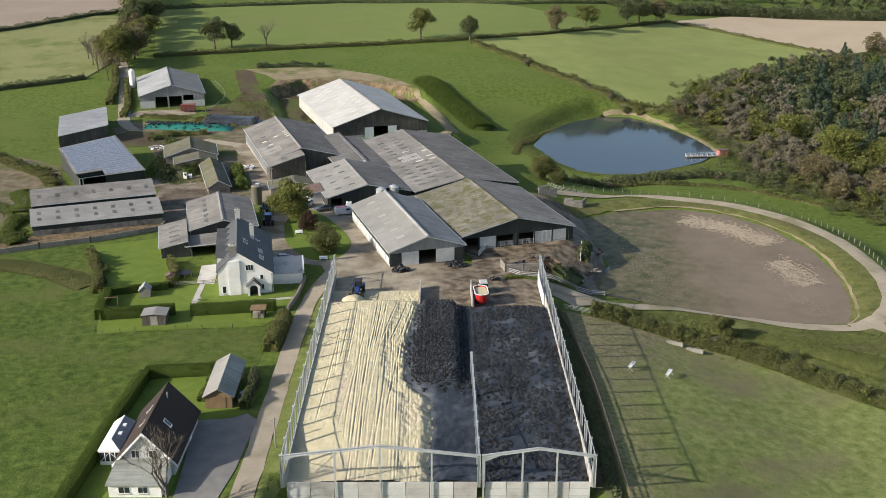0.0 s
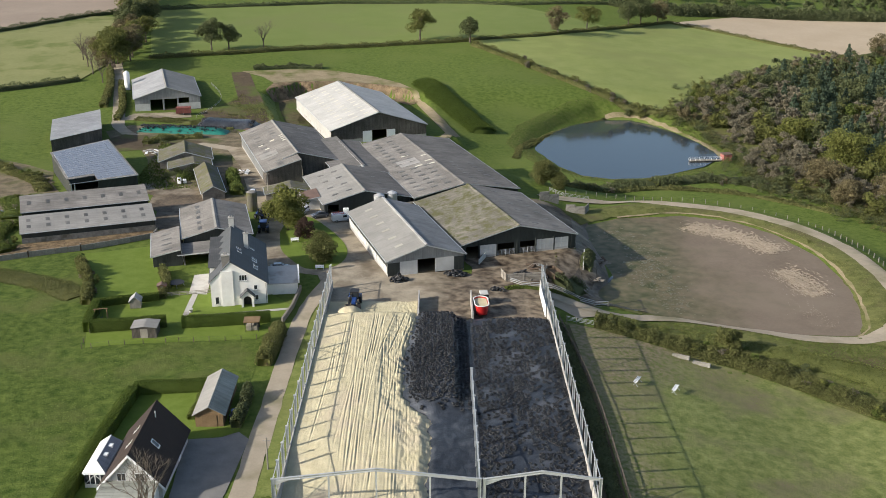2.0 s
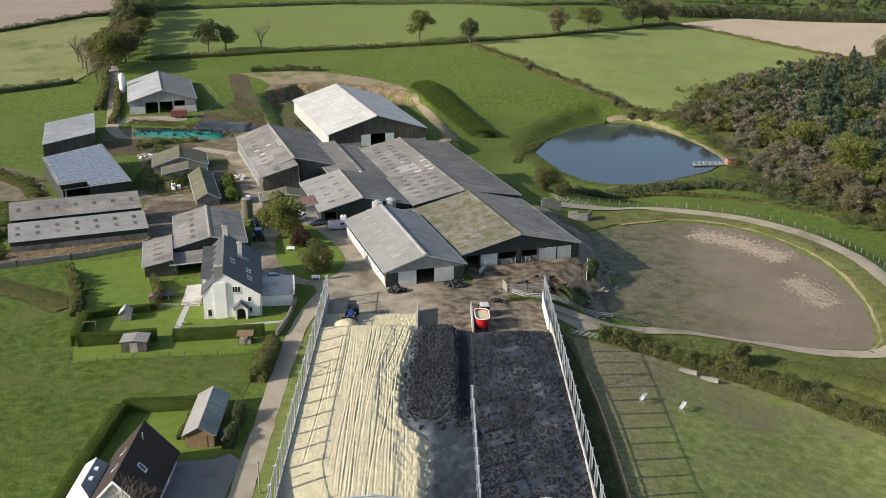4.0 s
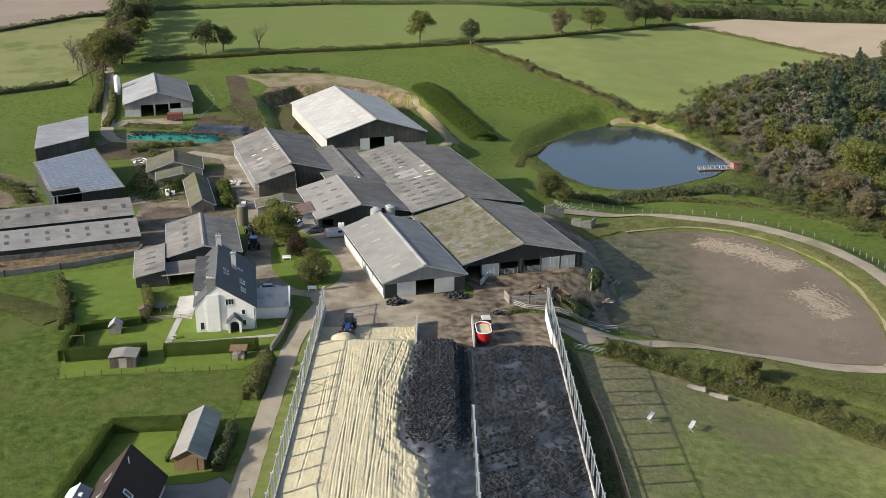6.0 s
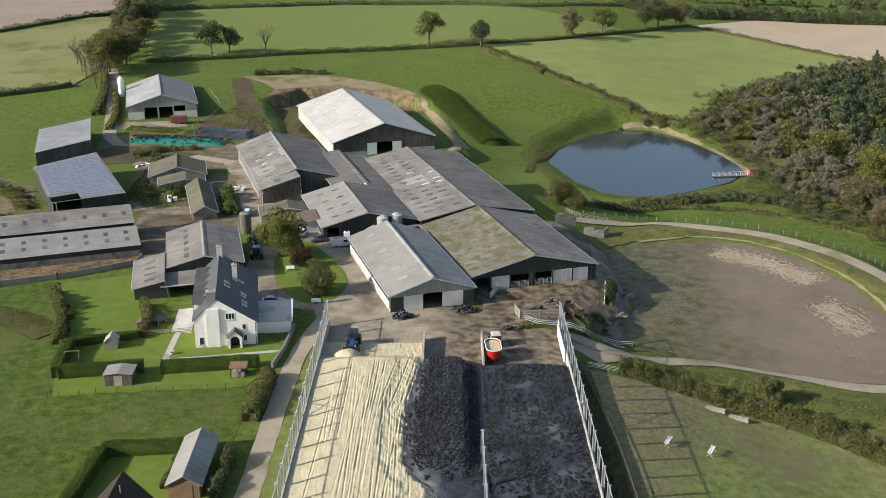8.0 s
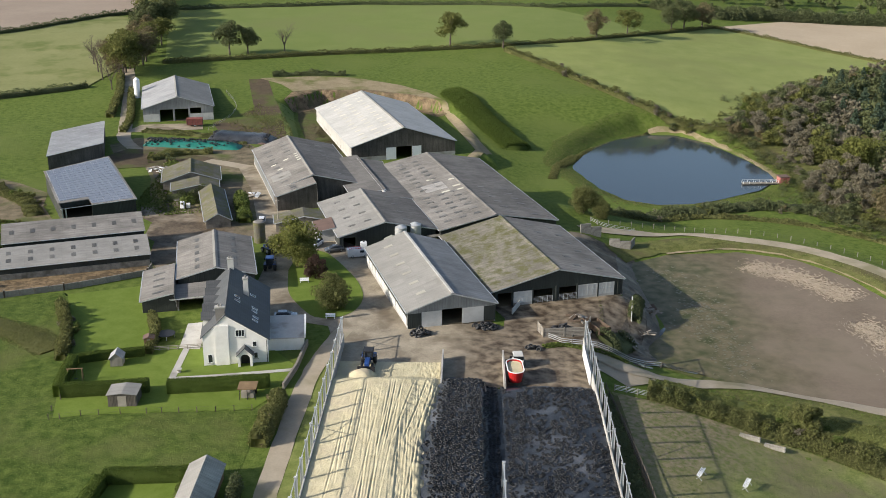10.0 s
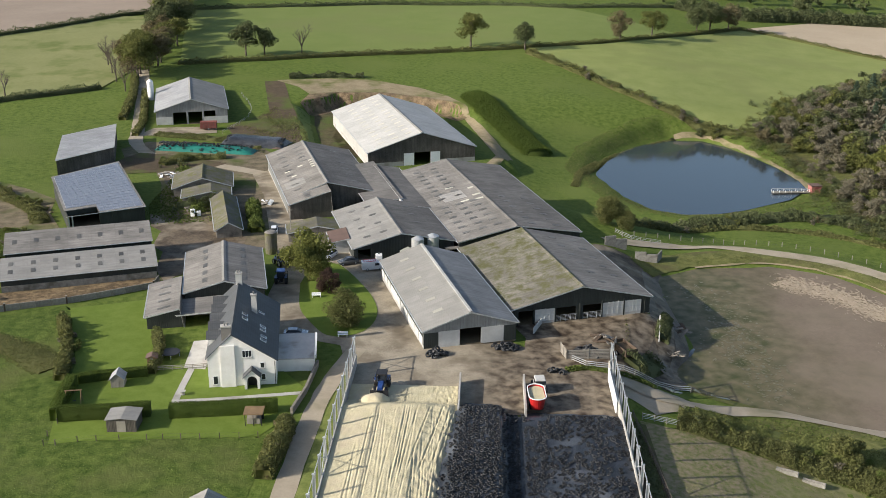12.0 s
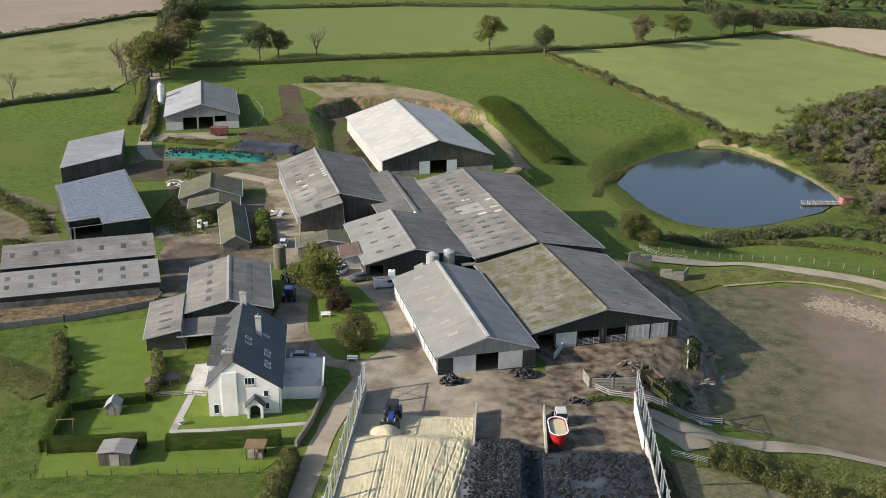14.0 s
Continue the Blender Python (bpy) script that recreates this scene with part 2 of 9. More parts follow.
M = {
    "grass": stuff_mat("grass", (0.05, 0.085, 0.012), (0.135, 0.17, 0.04), 0.95, 0.7, 3.2, 0.9, c3=(0.11, 0.14, 0.034), spread=0.5, coarse=0.03, dist=0.2, spec=0.1),
    "near_meadow": stuff_mat("near_meadow", (0.03, 0.058, 0.008), (0.115, 0.15, 0.034), 0.95, 0.55, 3.6, 1.0, c3=(0.1, 0.115, 0.035), spread=0.42, coarse=0.06, dist=0.25, spec=0.1),
    "lawn": stuff_mat("lawn", (0.088, 0.134, 0.018), (0.148, 0.196, 0.042), 0.95, 0.4, 4.0, 0.5, spread=0.6, dist=0.08, spec=0.1),
    # distance haze is mixed into this paler, less saturated green
    "hazed_grass": stuff_mat("hazed_grass", (0.125, 0.165, 0.042), (0.165, 0.2, 0.064), 0.95, 0.06, 1.2, 0.3, c3=(0.15, 0.175, 0.058), coarse=0.02, spread=0.6, spec=0.1),
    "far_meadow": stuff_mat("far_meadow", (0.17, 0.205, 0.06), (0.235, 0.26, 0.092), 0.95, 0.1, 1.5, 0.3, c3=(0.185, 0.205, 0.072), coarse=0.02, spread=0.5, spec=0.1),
    "grazed": stuff_mat("grazed_grass", (0.1, 0.128, 0.034), (0.235, 0.255, 0.092), 0.95, 0.6, 3.4, 1.0, c3=(0.17, 0.15, 0.085), coarse=0.07, spread=0.42, dist=0.2, spec=0.1),
    "pasture": stuff_mat("pasture", (0.165, 0.18, 0.07), (0.22, 0.225, 0.1), 0.95, 0.05, 0.8, 0.3, c3=(0.12, 0.145, 0.045), spec=0.1),
    "stubble": stuff_mat("stubble", (0.37, 0.30, 0.21), (0.44, 0.36, 0.26), 0.95, 0.04, 0.6, 0.3, spec=0.1),
    "ploughed": stuff_mat("ploughed", (0.24, 0.195, 0.155), (0.3, 0.245, 0.195), 0.95, 0.04, 0.6, 0.3, spec=0.1),
    "meadow": stuff_mat("meadow", (0.095, 0.125, 0.028), (0.205, 0.23, 0.075), 0.95, 0.4, 2.8, 1.0, c3=(0.15, 0.155, 0.055), coarse=0.03, spread=0.5, dist=0.15, spec=0.1),
    "paddock": stuff_mat("paddock", (0.125, 0.118, 0.05), (0.2, 0.165, 0.095), 0.95, 0.2, 2.2, 0.5, c3=(0.105, 0.13, 0.034), coarse=0.07, dist=0.12, spec=0.1),
    "earth": stuff_mat("earth", (0.085, 0.062, 0.04), (0.15, 0.11, 0.07), 0.95, 0.3, 3.0, 0.6, c3=(0.075, 0.08, 0.025), coarse=0.1, dist=0.15, spec=0.15),
    "soil": stuff_mat("bare_soil", (0.062, 0.048, 0.032), (0.118, 0.09, 0.06), 0.95, 0.35, 3.0, 0.8, c3=(0.085, 0.11, 0.028), coarse=0.07, dist=0.2, spec=0.1),
    "cut_earth": stuff_mat("cut_earth", (0.085, 0.062, 0.04), (0.27, 0.2, 0.125), 0.95, 0.5, 3.0, 1.0, c3=(0.11, 0.1, 0.05), coarse=0.2, spread=0.4, dist=0.5, spec=0.1),
    "trench_floor": stuff_mat("trench_floor", (0.05, 0.045, 0.025), (0.12, 0.105, 0.055), 0.95, 0.5, 3.0, 0.8, c3=(0.075, 0.1, 0.025), coarse=0.12, dist=0.3, spec=0.1),
    "farm_dirt": stuff_mat("trodden_earth", (0.085, 0.072, 0.045), (0.225, 0.185, 0.125), 0.95, 0.35, 3.0, 0.8, c3=(0.07, 0.095, 0.022), coarse=0.07, spread=0.45, dist=0.2, spec=0.12),
    "muck": stuff_mat("straw_muck", (0.07, 0.05, 0.03), (0.26, 0.19, 0.11), 0.95, 0.9, 5.0, 1.0, c3=(0.1, 0.075, 0.045), coarse=0.3, spread=0.36, dist=0.3, spec=0.15),
    "wet_mud": stuff_mat("wet_mud", (0.04, 0.032, 0.023), (0.13, 0.104, 0.075), 0.6, 0.35, 2.6, 0.8, c3=(0.21, 0.18, 0.135), coarse=0.18, spread=0.36, dist=0.12, spec=0.3),
    "puddle": glossy_mat("puddle", (0.03, 0.028, 0.024), 0.06),
    "bank": stuff_mat("bank", (0.2, 0.165, 0.1), (0.31, 0.255, 0.165), 0.95, 0.25, 2.0, 0.6, c3=(0.12, 0.13, 0.04), coarse=0.09, dist=0.2, spec=0.1),
    "rough_grass": stuff_mat("rough_grass", (0.06, 0.075, 0.018), (0.165, 0.165, 0.062), 0.95, 0.5, 3.0, 0.9, c3=(0.1, 0.088, 0.045), coarse=0.12, dist=0.3, spec=0.1),
    "yard": stuff_mat("yard_concrete", (0.2, 0.17, 0.125), (0.37, 0.322, 0.245), 0.92, 0.3, 3.2, 0.5, c3=(0.15, 0.122, 0.088), coarse=0.12, spread=0.42, spec=0.15),
    "mud": stuff_mat("muddy_concrete", (0.05, 0.037, 0.025), (0.17, 0.132, 0.09), 0.75, 0.28, 2.4, 0.7, c3=(0.29, 0.245, 0.18), coarse=0.12, spread=0.36, spec=0.22),
    "track": stuff_mat("stone_track", (0.28, 0.24, 0.18), (0.37, 0.32, 0.245), 0.95, 0.3, 3.0, 0.3, c3=(0.21, 0.19, 0.12), coarse=0.12, spec=0.15),
    "tarmac": stuff_mat("worn_tarmac", (0.14, 0.136, 0.127), (0.215, 0.208, 0.194), 0.92, 0.4, 6.0, 0.3, c3=(0.245, 0.235, 0.212), coarse=0.12, spec=0.2),
    "concrete": stuff_mat("concrete", (0.34, 0.33, 0.31), (0.47, 0.46, 0.43), 0.9, 0.6, 6.0, 0.2, c3=(0.27, 0.255, 0.23), coarse=0.3, per_object=0.09),
    "old_concrete": stuff_mat("stained_concrete", (0.15, 0.14, 0.12), (0.33, 0.315, 0.28), 0.92, 0.9, 5.0, 0.4, c3=(0.12, 0.112, 0.09), coarse=0.35, spread=0.45, per_object=0.12),
    "steel": stuff_mat("galvanised_steel", (0.40, 0.42, 0.43), (0.52, 0.54, 0.55), 0.5, 1.0, 12.0, 0.05, 0.35, spec=0.5),
    "bright_steel": stuff_mat("bright_steel", (0.42, 0.43, 0.43), (0.54, 0.55, 0.55), 0.4, 1.0, 12.0, 0.05, 0.35, spec=0.5),
    "silage": stuff_mat("maize_silage", (0.41, 0.362, 0.232), (0.56, 0.508, 0.345), 0.95, 0.5, 5.0, 0.9, c3=(0.48, 0.415, 0.295), coarse=0.15, spread=0.5, dist=0.1, spec=0.1),
    "plastic": stuff_mat("black_sheet", (0.01, 0.012, 0.016), (0.05, 0.058, 0.071), 0.36, 0.4, 3.5, 1.0, c3=(0.09, 0.098, 0.113), coarse=0.14, spread=0.5, dist=0.16, spec=0.25),
    "rubber": stuff_mat("rubber", (0.012, 0.012, 0.012), (0.034, 0.036, 0.039), 0.46, 0.7, 9.0, 0.2, island=0.8, spec=0.32),
    "green_sheet": stuff_mat("green_sheet", (0.01, 0.12, 0.095), (0.025, 0.19, 0.15), 0.5, 0.6, 3.0, 0.5, dist=0.12),
    "white": stuff_mat("white_render", (0.70, 0.69, 0.66), (0.82, 0.81, 0.78), 0.9, 0.4, 4.0, 0.1, c3=(0.66, 0.65, 0.61), coarse=0.25),
    "grey_white": stuff_mat("weathered_white_paint", (0.42, 0.42, 0.40), (0.56, 0.56, 0.54), 0.85, 0.5, 5.0, 0.1, per_object=0.07),
    "upvc": stuff_mat("white_plastic", (0.74, 0.75, 0.75), (0.82, 0.83, 0.83), 0.4, 1.0, 8.0, 0.0, spec=0.5),
    "slate": sheet_mat("slate", (0.055, 0.06, 0.066), (0.09, 0.095, 0.1), rough=0.6, pitch=0.5, rows=0.35, joint=0.75, streak=0.3, wave=0.0, moss=(0.085, 0.085, 0.05), moss_at=0.68),
    "brown_tile": sheet_mat("brown_tile", (0.028, 0.02, 0.017), (0.042, 0.03, 0.025), rough=0.85, pitch=0.35, rows=0.3, joint=0.8, streak=0.2, wave=0.0),
    "stone": stuff_mat("rubble_stone", (0.16, 0.145, 0.12), (0.26, 0.235, 0.2), 0.95, 1.2, 6.0, 0.8, c3=(0.11, 0.1, 0.085), coarse=0.5, dist=0.08),
    "timber": sheet_mat("weathered_boards", (0.075, 0.066, 0.056), (0.125, 0.112, 0.098), rough=0.9, pitch=0.22, rows=9.0, axis="x", joint=0.4, streak=0.7, wave=0.0),
    "timber_side": sheet_mat("weathered_boards_side", (0.075, 0.066, 0.056), (0.125, 0.112, 0.098), rough=0.9, pitch=0.22, rows=9.0, axis="yz", joint=0.4, streak=0.7, wave=0.0),
    "wood": stuff_mat("brown_wood", (0.16, 0.105, 0.055), (0.25, 0.17, 0.095), 0.85, 0.8, 9.0, 0.3, per_object=0.12),
    "grey_wood": stuff_mat("grey_wood", (0.19, 0.175, 0.15), (0.29, 0.27, 0.235), 0.9, 0.8, 9.0, 0.3, per_object=0.12),
    "dark": sheet_mat("dark_green_cladding", (0.022, 0.027, 0.025), (0.036, 0.042, 0.039), rough=0.65, pitch=1.0, rows=8, axis="x", streak=0.3),
    "dark_side": sheet_mat("dark_cladding_side", (0.026, 0.03, 0.028), (0.042, 0.046, 0.043), rough=0.65, pitch=1.0, rows=8, axis="yz", streak=0.3),
    "grey_clad": sheet_mat("grey_cladding", (0.17, 0.18, 0.18), (0.25, 0.26, 0.26), rough=0.7, pitch=0.5, rows=8, axis="x", streak=0.3, joint=0.7),
    "interior": stuff_mat("straw_floor", (0.12, 0.095, 0.06), (0.2, 0.16, 0.1), 0.95, 0.5, 4.0, 0.3),
    "roof_pale": sheet_mat("pale_fibre_cement", (0.375, 0.37, 0.352), (0.455, 0.45, 0.43), rough=0.7, streak=0.2, joint=0.92),
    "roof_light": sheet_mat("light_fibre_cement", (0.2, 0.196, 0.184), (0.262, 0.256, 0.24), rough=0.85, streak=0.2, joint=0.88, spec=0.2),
    "roof_new": sheet_mat("newer_fibre_cement", (0.245, 0.238, 0.226), (0.31, 0.302, 0.288), rough=0.85, streak=0.25, joint=0.86, spec=0.2),
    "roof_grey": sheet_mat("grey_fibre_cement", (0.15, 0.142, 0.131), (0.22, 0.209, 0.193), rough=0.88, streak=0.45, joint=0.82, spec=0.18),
    # darker grey, also for slopes turned from the sun, with their shade in it
    "roof_dark_and_shade": sheet_mat("dark_and_shaded_fibre_cement", (0.115, 0.11, 0.104), (0.168, 0.16, 0.15), rough=0.88, streak=0.45, joint=0.8, spec=0.18),
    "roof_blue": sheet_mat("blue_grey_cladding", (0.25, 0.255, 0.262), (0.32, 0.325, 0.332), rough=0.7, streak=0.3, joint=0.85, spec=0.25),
    # bluish shade of a slope facing away from the sun, put into its colour
    "roof_shade_side": sheet_mat("shaded_cool_fibre_cement", (0.185, 0.187, 0.185), (0.25, 0.252, 0.25), rough=0.85, streak=0.3, joint=0.86, spec=0.2),
    "roof_moss": sheet_mat("mossy_fibre_cement", (0.128, 0.118, 0.1), (0.2, 0.186, 0.158), rough=0.92, streak=0.45, joint=0.8, moss=(0.094, 0.096, 0.042), moss_at=0.505, spec=0.15),
    "roof_moss_old": sheet_mat("old_mossy_slate", (0.095, 0.09, 0.075), (0.15, 0.14, 0.115), rough=0.95, pitch=0.5, rows=0.4, streak=0.4, wave=0.0, moss=(0.1, 0.1, 0.035), moss_at=0.5),
    "roof_green": sheet_mat("green_grey_corrugated", (0.19, 0.2, 0.17), (0.27, 0.28, 0.25), rough=0.8, streak=0.5, pitch=0.6, joint=0.7, wave=4.0),
    "roof_red": stuff_mat("rust_red_sheet", (0.1, 0.068, 0.056), (0.15, 0.1, 0.084), 0.9, 0.5, 5.0, 0.1),
    "skylight": stuff_mat("old_rooflight", (0.07, 0.068, 0.063), (0.12, 0.117, 0.108), 0.5, 0.8, 6.0, 0.0, per_object=0.3, spec=0.4),
    "skylight_faint": stuff_mat("faint_rooflight", (0.25, 0.24, 0.2), (0.31, 0.3, 0.255), 0.5, 0.8, 6.0, 0.0, per_object=0.1, spec=0.4),
    "skylight_pale": stuff_mat("pale_rooflight", (0.42, 0.40, 0.33), (0.52, 0.5, 0.42), 0.5, 0.8, 6.0, 0.0, per_object=0.12, spec=0.5),
    # panel colour lightened to grey-blue to hold the sky's reflection
    "solar": stuff_mat("sky_toned_solar_cell", (0.15, 0.165, 0.2), (0.21, 0.225, 0.26), 0.25, 0.8, 4.0, 0.0, per_object=0.05, spec=0.6),
    "glass": glossy_mat("dark_glass", (0.025, 0.03, 0.035), 0.08),
    "black": stuff_mat("black_paint", (0.018, 0.018, 0.02), (0.035, 0.035, 0.038), 0.5, 1.0, 8.0, 0.0),
    "chrome": glossy_mat("chrome", (0.6, 0.6, 0.6), 0.18, 1.0),
    "car_white": glossy_mat("white_car_paint", (0.72, 0.73, 0.74), 0.25, 0.0, 0.5),
    "car_silver": glossy_mat("silver_car_paint", (0.42, 0.44, 0.46), 0.25, 0.5, 0.5),
    "car_grey": glossy_mat("grey_car_paint", (0.11, 0.115, 0.12), 0.25, 0.3, 0.5),
    "car_blue": glossy_mat("blue_car_paint", (0.10, 0.14, 0.2), 0.25, 0.3, 0.5),
    "tractor_blue": glossy_mat("blue_tractor_paint", (0.02, 0.055, 0.19), 0.35, 0.0, 0.3),
    "red": glossy_mat("red_paint", (0.4, 0.018, 0.018), 0.4, 0.0, 0.2),
    "old_red": stuff_mat("faded_red_paint", (0.17, 0.055, 0.046), (0.25, 0.085, 0.07), 0.8, 0.8, 6.0, 0.1),
    "rust": stuff_mat("rusty_steel", (0.055, 0.042, 0.032), (0.13, 0.095, 0.068), 0.9, 0.8, 6.0, 0.2, spec=0.2),
    "pink": stuff_mat("pink_hut_paint", (0.3, 0.115, 0.1), (0.37, 0.15, 0.135), 0.8, 0.6, 5.0, 0.1),
    "bark": stuff_mat("bark", (0.085, 0.07, 0.055), (0.15, 0.125, 0.1), 0.95, 2.0, 12.0, 0.6),
    "slurry": stuff_mat("slurry_crust", (0.138, 0.11, 0.083), (0.2, 0.163, 0.127), 0.85, 0.08, 1.6, 0.3, c3=(0.185, 0.152, 0.117), coarse=0.05, spread=0.55, dist=0.06, spec=0.1),
    "crust": stuff_mat("dry_crust", (0.17, 0.145, 0.112), (0.26, 0.222, 0.175), 0.95, 0.6, 4.0, 0.5),
    "slurry_green": stuff_mat("algae_slurry", (0.075, 0.075, 0.03), (0.125, 0.105, 0.06), 0.4, 0.15, 2.0, 0.3, c3=(0.07, 0.08, 0.02), coarse=0.1, spread=0.8, spec=0.5),
}


def leaf_mat(name, c1, c2, gloss=0.75):
    m = stuff_mat(name, c1, c2, gloss, 0.25, 1.5, 0.0, island=0.26, spread=0.8, spec=0.15)
    b = m.node_tree.nodes["Principled BSDF"]
    nt = m.node_tree
    tr = nt.nodes.new("ShaderNodeBsdfTranslucent")
    mx = nt.nodes.new("ShaderNodeMixShader")
    mx.inputs[0].default_value = 0.38
    nt.links.new(b.inputs["Base Color"].links[0].from_socket, tr.inputs["Color"])
    nt.links.new(b.outputs[0], mx.inputs[1])
    nt.links.new(tr.outputs[0], mx.inputs[2])
    nt.links.new(mx.outputs[0], nt.nodes["Material Output"].inputs["Surface"])
    return m


LEAF = {
    "green": leaf_mat("leaf_green", (0.08, 0.11, 0.024), (0.145, 0.18, 0.05)),
    "dark": leaf_mat("leaf_dark", (0.078, 0.096, 0.044), (0.14, 0.158, 0.074)),
    "olive": leaf_mat("leaf_olive", (0.102, 0.115, 0.034), (0.17, 0.175, 0.057)),
    "yellow": leaf_mat("leaf_yellow", (0.115, 0.13, 0.034), (0.18, 0.19, 0.055)),
    "brown": leaf_mat("leaf_brown", (0.125, 0.108, 0.058), (0.2, 0.17, 0.095)),
    "copper": leaf_mat("leaf_copper", (0.06, 0.04, 0.03), (0.105, 0.066, 0.05)),
    "pine": leaf_mat("leaf_pine", (0.062, 0.094, 0.062), (0.1, 0.138, 0.09)),
    "grey": leaf_mat("bare_twig", (0.155, 0.142, 0.1), (0.22, 0.2, 0.146)),
    "hedge": leaf_mat("leaf_hedge", (0.065, 0.1, 0.016), (0.11, 0.15, 0.034)),
    "turf": leaf_mat("grass_blade", (0.075, 0.115, 0.02), (0.155, 0.19, 0.05)),
    "straw": leaf_mat("pale_grass_blade", (0.125, 0.145, 0.04), (0.2, 0.215, 0.075)),
    "wild": leaf_mat("leaf_wild_hedge", (0.098, 0.112, 0.036), (0.178, 0.178, 0.07)),
}
    
# one end of a surface is stained: its colour changes along x, with a ragged border
def stain_end(m, grain, amount, start, full, c_low, c_high, patch=0.35, rough=None, ky=0.0):
    nt = m.node_tree
    N, Lk = nt.nodes, nt.links
    b = N["Principled BSDF"]
    old = b.inputs["Base Color"].links[0].from_socket
    tc, sep = N.new("ShaderNodeTexCoord"), N.new("ShaderNodeSeparateXYZ")
    Lk.new(tc.outputs["Object"], sep.inputs[0])
    nz = N.new("ShaderNodeTexNoise")
    nz.inputs["Scale"].default_value, nz.inputs["Detail"].default_value = grain, 8.0
    Lk.new(tc.outputs["Object"], nz.inputs["Vector"])
    ad = N.new("ShaderNodeMath")
    ad.operation = "MULTIPLY_ADD"
    Lk.new(nz.outputs["Fac"], ad.inputs[0])
    ad.inputs[1].default_value = amount
    xy = N.new("ShaderNodeMath")
    xy.operation = "MULTIPLY_ADD"
    xy.inputs[1].default_value = ky
    Lk.new(sep.outputs["Y"], xy.inputs[0])
    Lk.new(sep.outputs["X"], xy.inputs[2])
    Lk.new(xy.outputs[0], ad.inputs[2])
    mr = N.new("ShaderNodeMapRange")
    mr.inputs["From Min"].default_value, mr.inputs["From Max"].default_value = start, full
    Lk.new(ad.outputs[0], mr.inputs["Value"])
    n2 = N.new("ShaderNodeTexNoise")
    n2.inputs["Scale"].default_value, n2.inputs["Detail"].default_value = patch, 8.0
    Lk.new(tc.outputs["Object"], n2.inputs["Vector"])
    cr = N.new("ShaderNodeValToRGB")
    cr.color_ramp.elements[0].position, cr.color_ramp.elements[0].color = 0.35, (*c_low, 1)
    cr.color_ramp.elements[1].position, cr.color_ramp.elements[1].color = 0.65, (*c_high, 1)
    Lk.new(n2.outputs["Fac"], cr.inputs[0])
    mx = N.new("ShaderNodeMix")
    mx.data_type = "RGBA"
    Lk.new(mr.outputs["Result"], mx.inputs[0])
    Lk.new(old, mx.inputs[6])
    Lk.new(cr.outputs[0], mx.inputs[7])
    Lk.new(mx.outputs[2], b.inputs["Base Color"])
    if rough is None:
        return
    rr = N.new("ShaderNodeMapRange")
    rr.inputs["To Min"].default_value, rr.inputs["To Max"].default_value = rough
    Lk.new(mr.outputs["Result"], rr.inputs["Value"])
    Lk.new(rr.outputs["Result"], b.inputs["Roughness"])


stain_end(M["yard"], 0.16, 14.0, 8.5, 14.0, (0.05, 0.036, 0.024), (0.235, 0.192, 0.138), patch=0.55, rough=(0.9, 0.6))
stain_end(M["slurry"], 0.09, 40.0, 92.0, 68.0, (0.048, 0.056, 0.02), (0.14, 0.118, 0.07), rough=(0.85, 0.45))
stain_end(M["grazed"], 0.15, 10.0, 44.0, 36.0, (0.115, 0.14, 0.04), (0.26, 0.225, 0.13), patch=1.4)
stain_end(M["grazed"], 0.12, 26.0, -46.0, -62.0, (0.13, 0.143, 0.054), (0.255, 0.205, 0.14), patch=1.3, ky=-1.0)
# ---- ground: one sheet, with the lagoon, the pond and the dug-out platform in it ----
LAGOON = [(36.5, 155), (39, 180), (41.5, 200), (51, 206), (68, 208.5), (80, 203.5), (88, 193), (93, 177), (93.5, 160), (91.5, 146), (88.5, 135.5), (85, 131.5), (74, 132.5), (60.5, 137), (48, 142), (39.5, 148.5)]
POND = [(37.7, 303), (42, 320), (49.5, 333), (58, 343), (68, 350), (79.5, 350), (86, 342), (91.5, 331), (97, 315), (100, 300), (100, 291), (92, 280), (76.5, 269), (68, 265), (59, 263.5), (50.5, 267.5), (44, 279)]
PLATFORM = [(-58, 346), (-54, 330), (-46, 300), (-40, 268), (-36, 270), (3, 281), (8, 290), (-5, 343), (-13, 353), (-34, 359), (-50, 357)]
CATTLE_YARD = [(9, 158), (14, 150), (20, 149), (24, 156), (33.5, 166), (27, 204), (-3, 195)]
Z_LAGOON, Z_POND, Z_PLATFORM = -6.0, -12.0, -4.4


def outside(poly, X, Y):
    """Distance to an outline, negative inside it."""
    best = np.full(X.shape, 1e9)
    inside = np.zeros(X.shape, bool)
    n = len(poly)
    for i in range(n):
        (ax, ay), (bx, by) = poly[i], poly[(i + 1) % n]
        dx, dy = bx - ax, by - ay
        t = np.clip(((X - ax) * dx + (Y - ay) * dy) / (dx * dx + dy * dy), 0, 1)
        best = np.minimum(best, np.hypot(X - ax - t * dx, Y - ay - t * dy))
        if ay != by:
            cross = (ay > Y) != (by > Y)
            inside ^= cross & (X < (bx - ax) * (Y - ay) / (by - ay) + ax)
    return np.where(inside, -best, best)


def sm(a, b, t):
    t = np.clip((t - a) / (b - a), 0, 1)
    return t * t * (3 - 2 * t)


